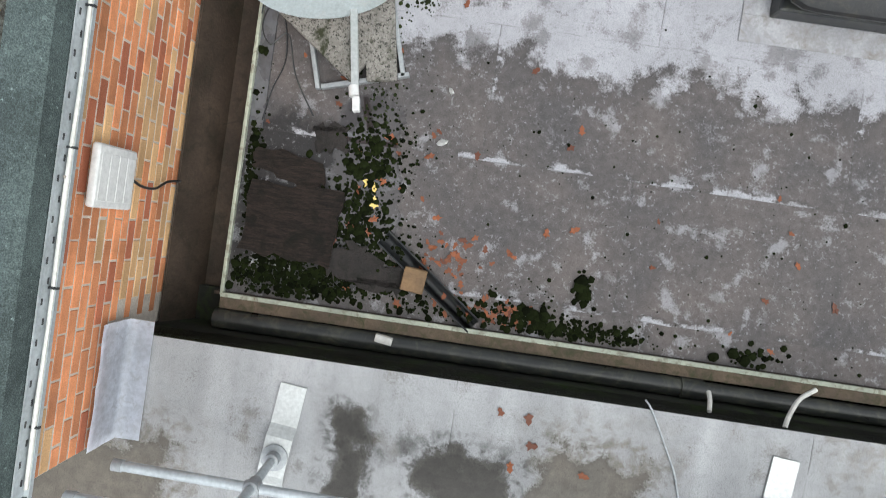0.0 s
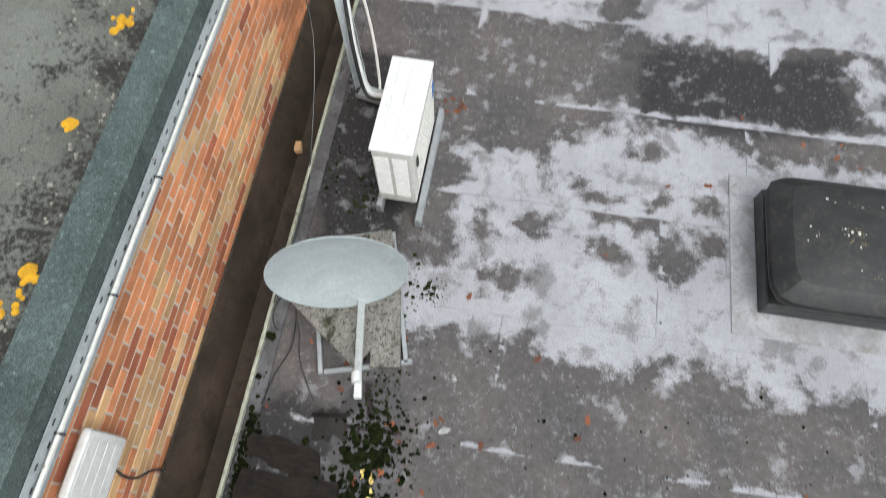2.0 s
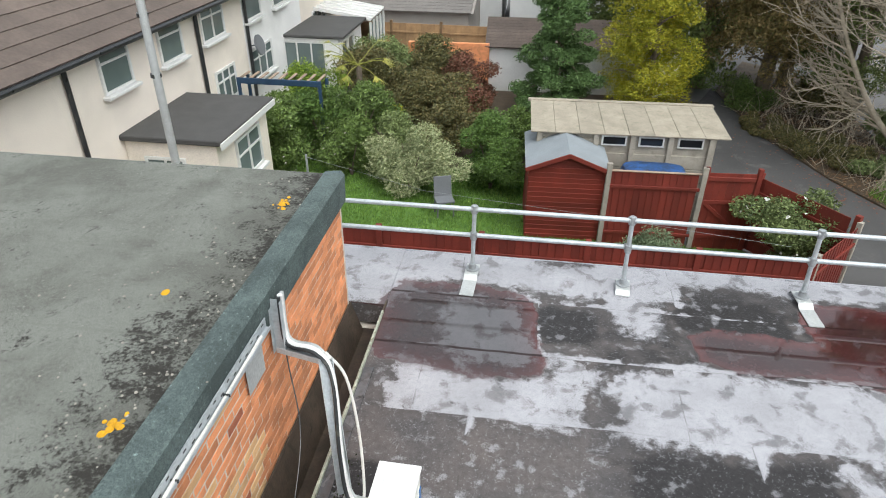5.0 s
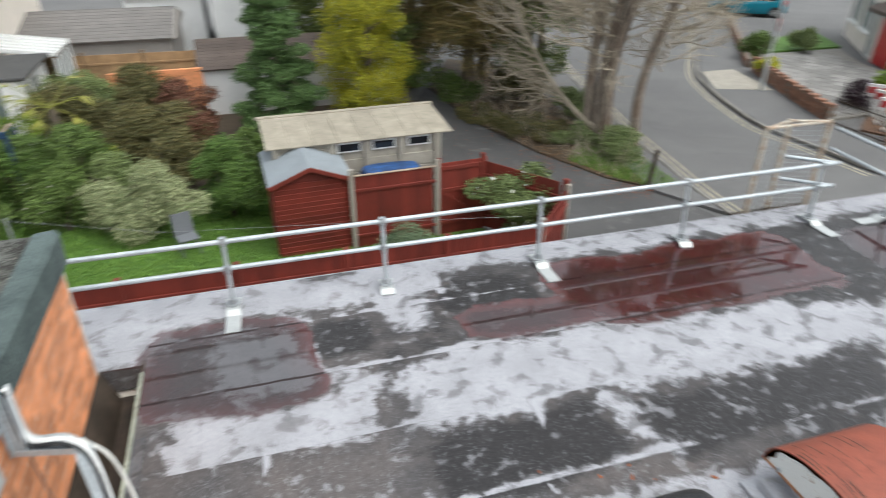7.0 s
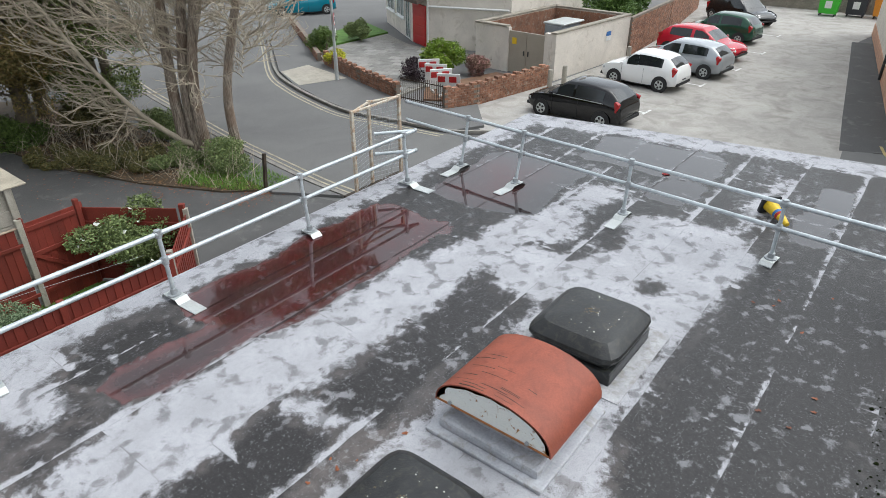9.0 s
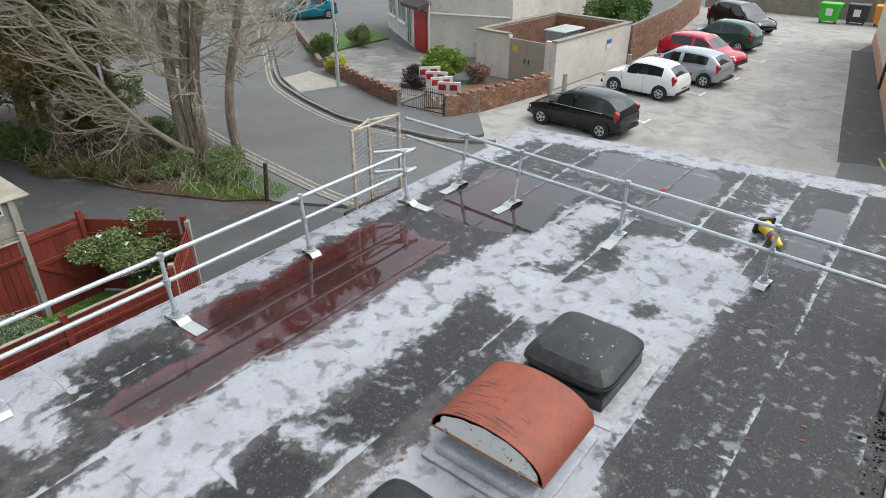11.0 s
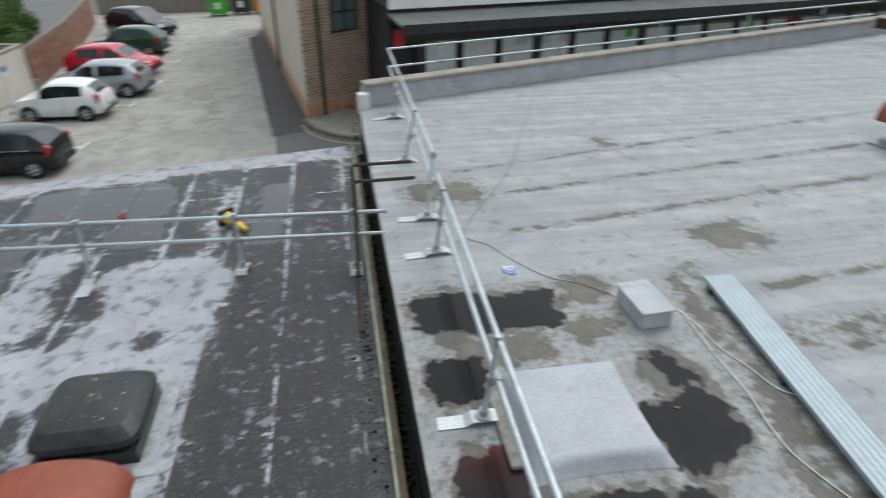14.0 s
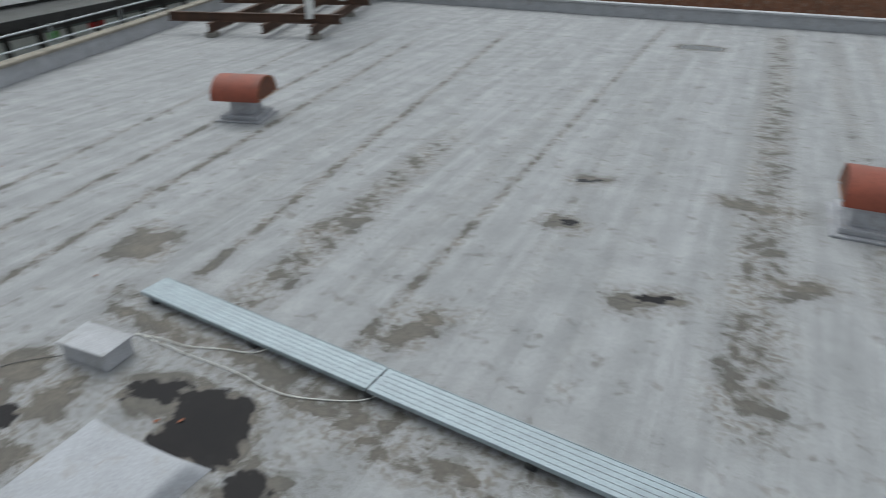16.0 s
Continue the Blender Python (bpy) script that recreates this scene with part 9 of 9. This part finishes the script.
for k, (x, y, col) in enumerate(((52.0, 7.6, "bin_green"), (52.6, 6.05, "bin_black"), (52.8, 4.5, "bin_orange"))):
    root = empty("wheelie_bin", x, y, ZG + 0.012, 90, {"bin_green": "bright green", "bin_black": "black", "bin_orange": "orange"}[col] + " four-wheeled waste bin by the wall", "waste bin", "large waste bins")
    bm = B()
    prism(bm, [(-0.60, -0.45), (0.60, -0.45), (0.60, 0.45), (-0.60, 0.45)], 0.16, 1.15)
    for v in bm.verts:
        if v.co.z < 0.5:
            v.co.x *= 0.88
            v.co.y *= 0.82
    part("body", bm, M[col], root)
    bm = B()
    box(bm, (0, 0, 1.22), (1.30, 1.02, 0.14), eul(0, 0, 0), 0.05, 2)
    part("lid", bm, M[col], root)
    bm = B()
    box(bm, (0, 0.47, 0.75), (0.4, 0.01, 0.45))
    part("notice", bm, M["white_paint"], root)
    for sx in (-0.45, 0.45):
        for sy in (-0.3, 0.3):
            bm = B()
            cyl(bm, (sx - 0.03, sy, 0.08), (sx + 0.03, sy, 0.08), 0.08, seg=12)
            part("wheel", bm, M["tyre"], root)

# ---- brown brick building and shopfront ----
root = empty("brown_brick_building", 25.6, 0.8, ZG, 9.2, "brown ribbed brick building with a dark window", "building")
bm = B()
prism(bm, [(0, 0), (21, 0), (21, -9), (3.2, -9), (2.24, -4.97)], 0, 9.0)
part("wall", bm, M["pale_joint"], root)
bm = B()
prism(bm, [(-0.05, 0.04), (21, 0.04), (21, -1), (4, -1), (4, -4.9), (2.18, -4.99)], 0, 0.66)
part("plinth", bm, M["tan_brick"], root, "orange-tan brick plinth")
d = Vector((2.24, -4.97, 0)).normalized()
nrm = Vector((d.y, -d.x, 0)) * -1
if nrm.x > 0:
    nrm = -nrm
q = rotz(math.degrees(math.atan2(d.y, d.x)))
many_boxes("bricks", [(d * (0.12 + 0.24 * j + (0.12 if k % 2 else 0.0)) + nrm * 0.012 + Vector((0, 0, 0.76 + 0.12 * k)), (0.228, 0.03, 0.086), q) for k in range(50) for j in range(22)],
           M["brown_brick"], root, "brown bricks between pale joints")
c = d * 2.0 + nrm * 0.03
window(root, c.x, c.y, 3.95, 1.25, 1.5, nrm.x, nrm.y, 2, "black_plastic", 0.12, False, 0.5)
bm = B()
cyl(bm, d * 0.75 + nrm * 0.11 + Vector((0, 0, 0.1)), d * 0.75 + nrm * 0.11 + Vector((0, 0, 8.8)), 0.06, seg=10)
part("downpipe", bm, M["black_plastic"], root)
bm = B()
cyl(bm, (9, 0.1, 0.1), (9, 0.1, 8.8), 0.06, seg=10)
part("downpipe", bm, M["black_plastic"], root)
stripe("kerb_corner", [(25.5, 0.95), (24.6, 0.62), (23.75, 0.05), (23.15, -0.7), (22.95, -1.6), (23.0, -3.0)], 0.15, ZG + 0.11, M["concrete"], "curved mossy concrete kerb", "kerb")
stripe("road_marking", [(25.0, 1.05), (23.9, 0.70), (23.0, 0.0), (22.55, -0.8), (22.4, -1.8)], 0.09, ZG + 0.022, M["yellow_kerb"], "worn yellow line round the kerb", "road marking")
slab("pavement_corner", [(25.5, 0.9), (24.6, 0.55), (23.8, 0.0), (23.2, -0.7), (23.0, -1.6), (23.05, -3.0), (28.0, -3.0)], ZG - 0.1, ZG + 0.09, M["concrete_pale"], "pale paved corner beside the brick building", "pavement")

root = empty("shopfront", 23.65, -2.9, ZG, -80.5, "row of shops with black canopy and white wall above", "shop")
bm = B()
box(bm, (12.5, 4.0, 3.2), (26, 7.6, 6.4))
part("wall", bm, M["dark_shop"], root)
bm = B()
box(bm, (12.5, 3.9, 6.75), (26, 7.84, 4.7), None, 0.02)
part("upper_wall", bm, M["white_wall"], root, "white panelled upper wall")
bm = B()
box(bm, (12.5, -0.75, 4.15), (26, 1.9, 0.10), eul(4, 0, 0))
part("canopy", bm, M["canopy_grey"], root, "grey topped canopy")
bm = B()
box(bm, (12.5, -1.68, 4.0), (26, 0.08, 0.34), None, 0.01)
part("canopy_fascia", bm, M["black_plastic"], root, "black canopy edge")
bm = B()
box(bm, (12.5, -0.02, 3.55), (26, 0.12, 0.55))
part("sign_board", bm, M["black_plastic"], root, "black shop sign board")
for k in range(16):
    x = 0.6 + 1.55 * k
    bm = B()
    box(bm, (x + 0.72, -0.03, 3.55), (1.25, 0.05, 0.70))
    part("pane", bm, M["pane"], root)
    bm = B()
    box(bm, (x + 0.72, -0.05, 2.35), (1.25, 0.06, 1.66))
    part("frosted_panel", bm, M["frosted"], root, "pale frosted glass panel")
    bm = B()
    box(bm, (x, -0.05, 1.75), (0.16 if k % 3 else 0.35, 0.14, 3.3))
    part("pillar", bm, M["black_plastic"], root)
for x, w, mm in ((4.6, 0.5, "galv_plate"), (5.5, 0.45, "galv_plate"), (6.4, 0.45, "galv_plate"), (9.3, 0.35, "bin_green"), (17.6, 1.0, "red_paint"), (15.2, 0.5, "bin_green")):
    bm = B()
    box(bm, (x, -0.09, 3.05), (w, 0.03, 0.28), None, 0.01)
    part("display", bm, M[mm], root)
bm = B()
box(bm, (-0.35, -0.6, 3.5), (0.35, 0.08, 0.6))
part("hanging_sign", bm, M["red_paint"], root)
# the brick wall beyond the far parapet
bm = B()
box(bm, (3, -31.0, ZW - 0.3), (44, 0.3, 2.6))
solo("wall_far_brick", bm, M["old_brick"], "dark red brick wall beyond the far parapet", "wall", kind="structure")
bm = B()
box(bm, (3, -31.0, ZW + 1.06), (44, 0.5, 0.12), None, 0.02)
solo("coping_far", bm, M["stone_cap"], "pale stone coping on the far wall", "coping", kind="structure")

# rusty mesh cage at the corner of the roof
root = empty("mesh_cage", 7.03, 6.80, -0.25, 0, "rusty white steel mesh cage at the roof corner", "cage")
for x, y in ((-0.52, -0.02), (0.02, 0.16), (0.55, 0.0)):
    bm = B()
    box(bm, (x, y, 0.70), (0.05, 0.05, 1.42), None, 0.004)
    part("post", bm, M["rusty_white"], root)
for z in (0.02, 1.38):
    for a, b in (((-0.52, -0.02), (0.02, 0.16)), ((0.02, 0.16), (0.55, 0.0)), ((-0.52, -0.02), (0.55, 0.0))):
        bm = B()
        cyl(bm, (*a, z), (*b, z), 0.022, seg=6)
        part("rail", bm, M["rusty_white"], root)
for a, b in (((-0.52, -0.02), (0.02, 0.16)), ((0.02, 0.16), (0.55, 0.0))):
    bm = B()
    a, b = Vector((*a, 0)), Vector((*b, 0))
    for k in range(1, 9):
        cyl(bm, a.lerp(b, k / 9), a.lerp(b, k / 9) + Vector((0, 0, 1.38)), 0.0025, seg=4)
    for k in range(1, 20):
        cyl(bm, a + Vector((0, 0, 1.38 * k / 20)), b + Vector((0, 0, 1.38 * k / 20)), 0.0025, seg=4)
    tagged(part("mesh_wire", bm, M["galv_dull"], root), kind="stuff")
bm = B()
box(bm, (0, -0.10, 0.02), (1.3, 0.5, 0.06))
part("bracket", bm, M["rust_brown"], root)
# bollard and post by the lane
bm = B()
box(bm, (10.25, 14.3, ZG + 0.55), (0.09, 0.09, 1.15), eul(0, 6, 0), 0.01)
solo("marker_post", bm, M["rust_brown"], "leaning brown wooden marker post", "post")
leaves("fallen_leaves", [(9.6, 14.6, 0.6, 0.4), (9.9, 14.2, 0.5, 0.3), (10.4, 14.5, 0.5, 0.4), (8.6, 16.4, 0.5, 0.4)], 260, "orange leaves along the edge of the lane", 27, ZG + 0.02, (0.03, 0.05))
leaves("fallen_leaves", [(7.0, 19.5, 0.8, 1.8), (8.3, 17.3, 0.5, 0.6)], 220, "brown leaves along the dark lane", 28, ZG + 0.03, (0.025, 0.045))

# paving slabs of the front drive
bm = B()
box(bm, (0, 0, 0), (0.585, 0.585, 0.04), None, 0.006)
paver = bpy.data.meshes.new("paving_slab")
bm.to_mesh(paver)
bm.free()
paver.materials.append(M["paver"])
drive = bpy.data.objects["drive"]
for i in range(18):
    for j in range(21):
        p = Vector((19.5, 17.2, 0)) + rotz(22) @ Vector((0.6 * i, 0.6 * (j - 5) + (0.3 if i % 2 else 0), 0))
        if all(inside([(23.3, 26.7), (21.4, 23.4), (20.4, 20.3), (19.7, 17.6), (23.5, 17.8), (27.0, 20.6), (27.6, 23.9), (29.0, 26.7)], p.x + u, p.y + v) for u in (-0.35, 0.35) for v in (-0.35, 0.35)):
            ob = new("paving_slab", paver)
            ob.parent = drive
            ob.matrix_basis = Matrix.Translation((p.x, p.y, ZG + 0.075 + RND.uniform(0, 0.008))) @ rotz(22).to_4x4()

# blue-edged timber shelter behind the kitchen extension
root = empty("shelter", -6.9, 16.9, ZG, 0, "low timber shelter with a blue front beam", "shelter")
bm = B()
box(bm, (0, -0.28, 2.30), (2.4, 0.06, 0.16), None, 0.01)
part("beam", bm, M["blue_beam"], root, "dark blue painted beam")
for k in range(9):
    bm = B()
    box(bm, (-1.1 + 0.275 * k, 0.05, 2.36), (0.07, 0.7, 0.04), None, 0.005)
    part("slat", bm, M["weathered_cap"], root)
for x in (-1.15, 1.15):
    for y in (-0.28, 0.36):
        bm = B()
        box(bm, (x, y, 1.14), (0.08, 0.08, 2.28), None, 0.008)
        part("post", bm, M["blue_beam"], root)

# ---- the bricks of the wall, one by one ----
def brick_mesh(name, ly, material):
    bm = B()
    box(bm, (0, 0, 0), (0.024, ly, 0.065), None, 0.004)
    me = bpy.data.meshes.new(name)
    bm.to_mesh(me)
    bm.free()
    me.materials.append(material)
    return me


rb = random.Random(5)
kinds = [brick_mesh("brick", 0.215, M[k]) for k in ("brick", "brick_buff", "brick_dark")]
halves = [brick_mesh("brick", 0.1025, M[k]) for k in ("brick", "brick_buff", "brick_dark")]
far = B()
count = 0
for course in range(15):
    z = BZ - 0.04 - 0.075 * course
    y = BY0 + (0.0 if course % 2 else 0.1125)
    if course % 2 == 0:
        spots = [(BY0 + 0.051, True)]
    else:
        spots = []
    while y + 0.2 < BY1:
        spots.append((y + 0.1075, False))
        y += 0.225
    if BY1 - y > 0.08:
        spots.append((y + 0.051, True))
    for yc, half in spots:
        buff = 0.10 + 0.55 * (course > 7) * (0.3 + 0.7 * (math.sin(yc * 1.9 + course) > -0.2))
        pick = rb.random()
        k = 1 if pick < buff else (2 if pick > 0.86 else 0)
        if course > 6 and yc < -0.70:
            continue
        if yc < 3.05:
            ob = new("brick", (halves if half else kinds)[k])
            ob.location = (WX - 0.0205 + rb.uniform(-0.002, 0.002), yc + rb.uniform(-0.002, 0.002), z + rb.uniform(-0.0015, 0.0015))
            ob.rotation_euler = (rb.uniform(-0.008, 0.008), 0, rb.uniform(-0.01, 0.01))
            ob.parent = brick_wall
            count += 1
        else:
            box(far, (WX - 0.0205 + rb.uniform(-0.002, 0.002), yc, z), (0.024, 0.1025 if half else 0.215, 0.065))
tagged(part("bricks", far, M["brick"], brick_wall), kind="stuff")
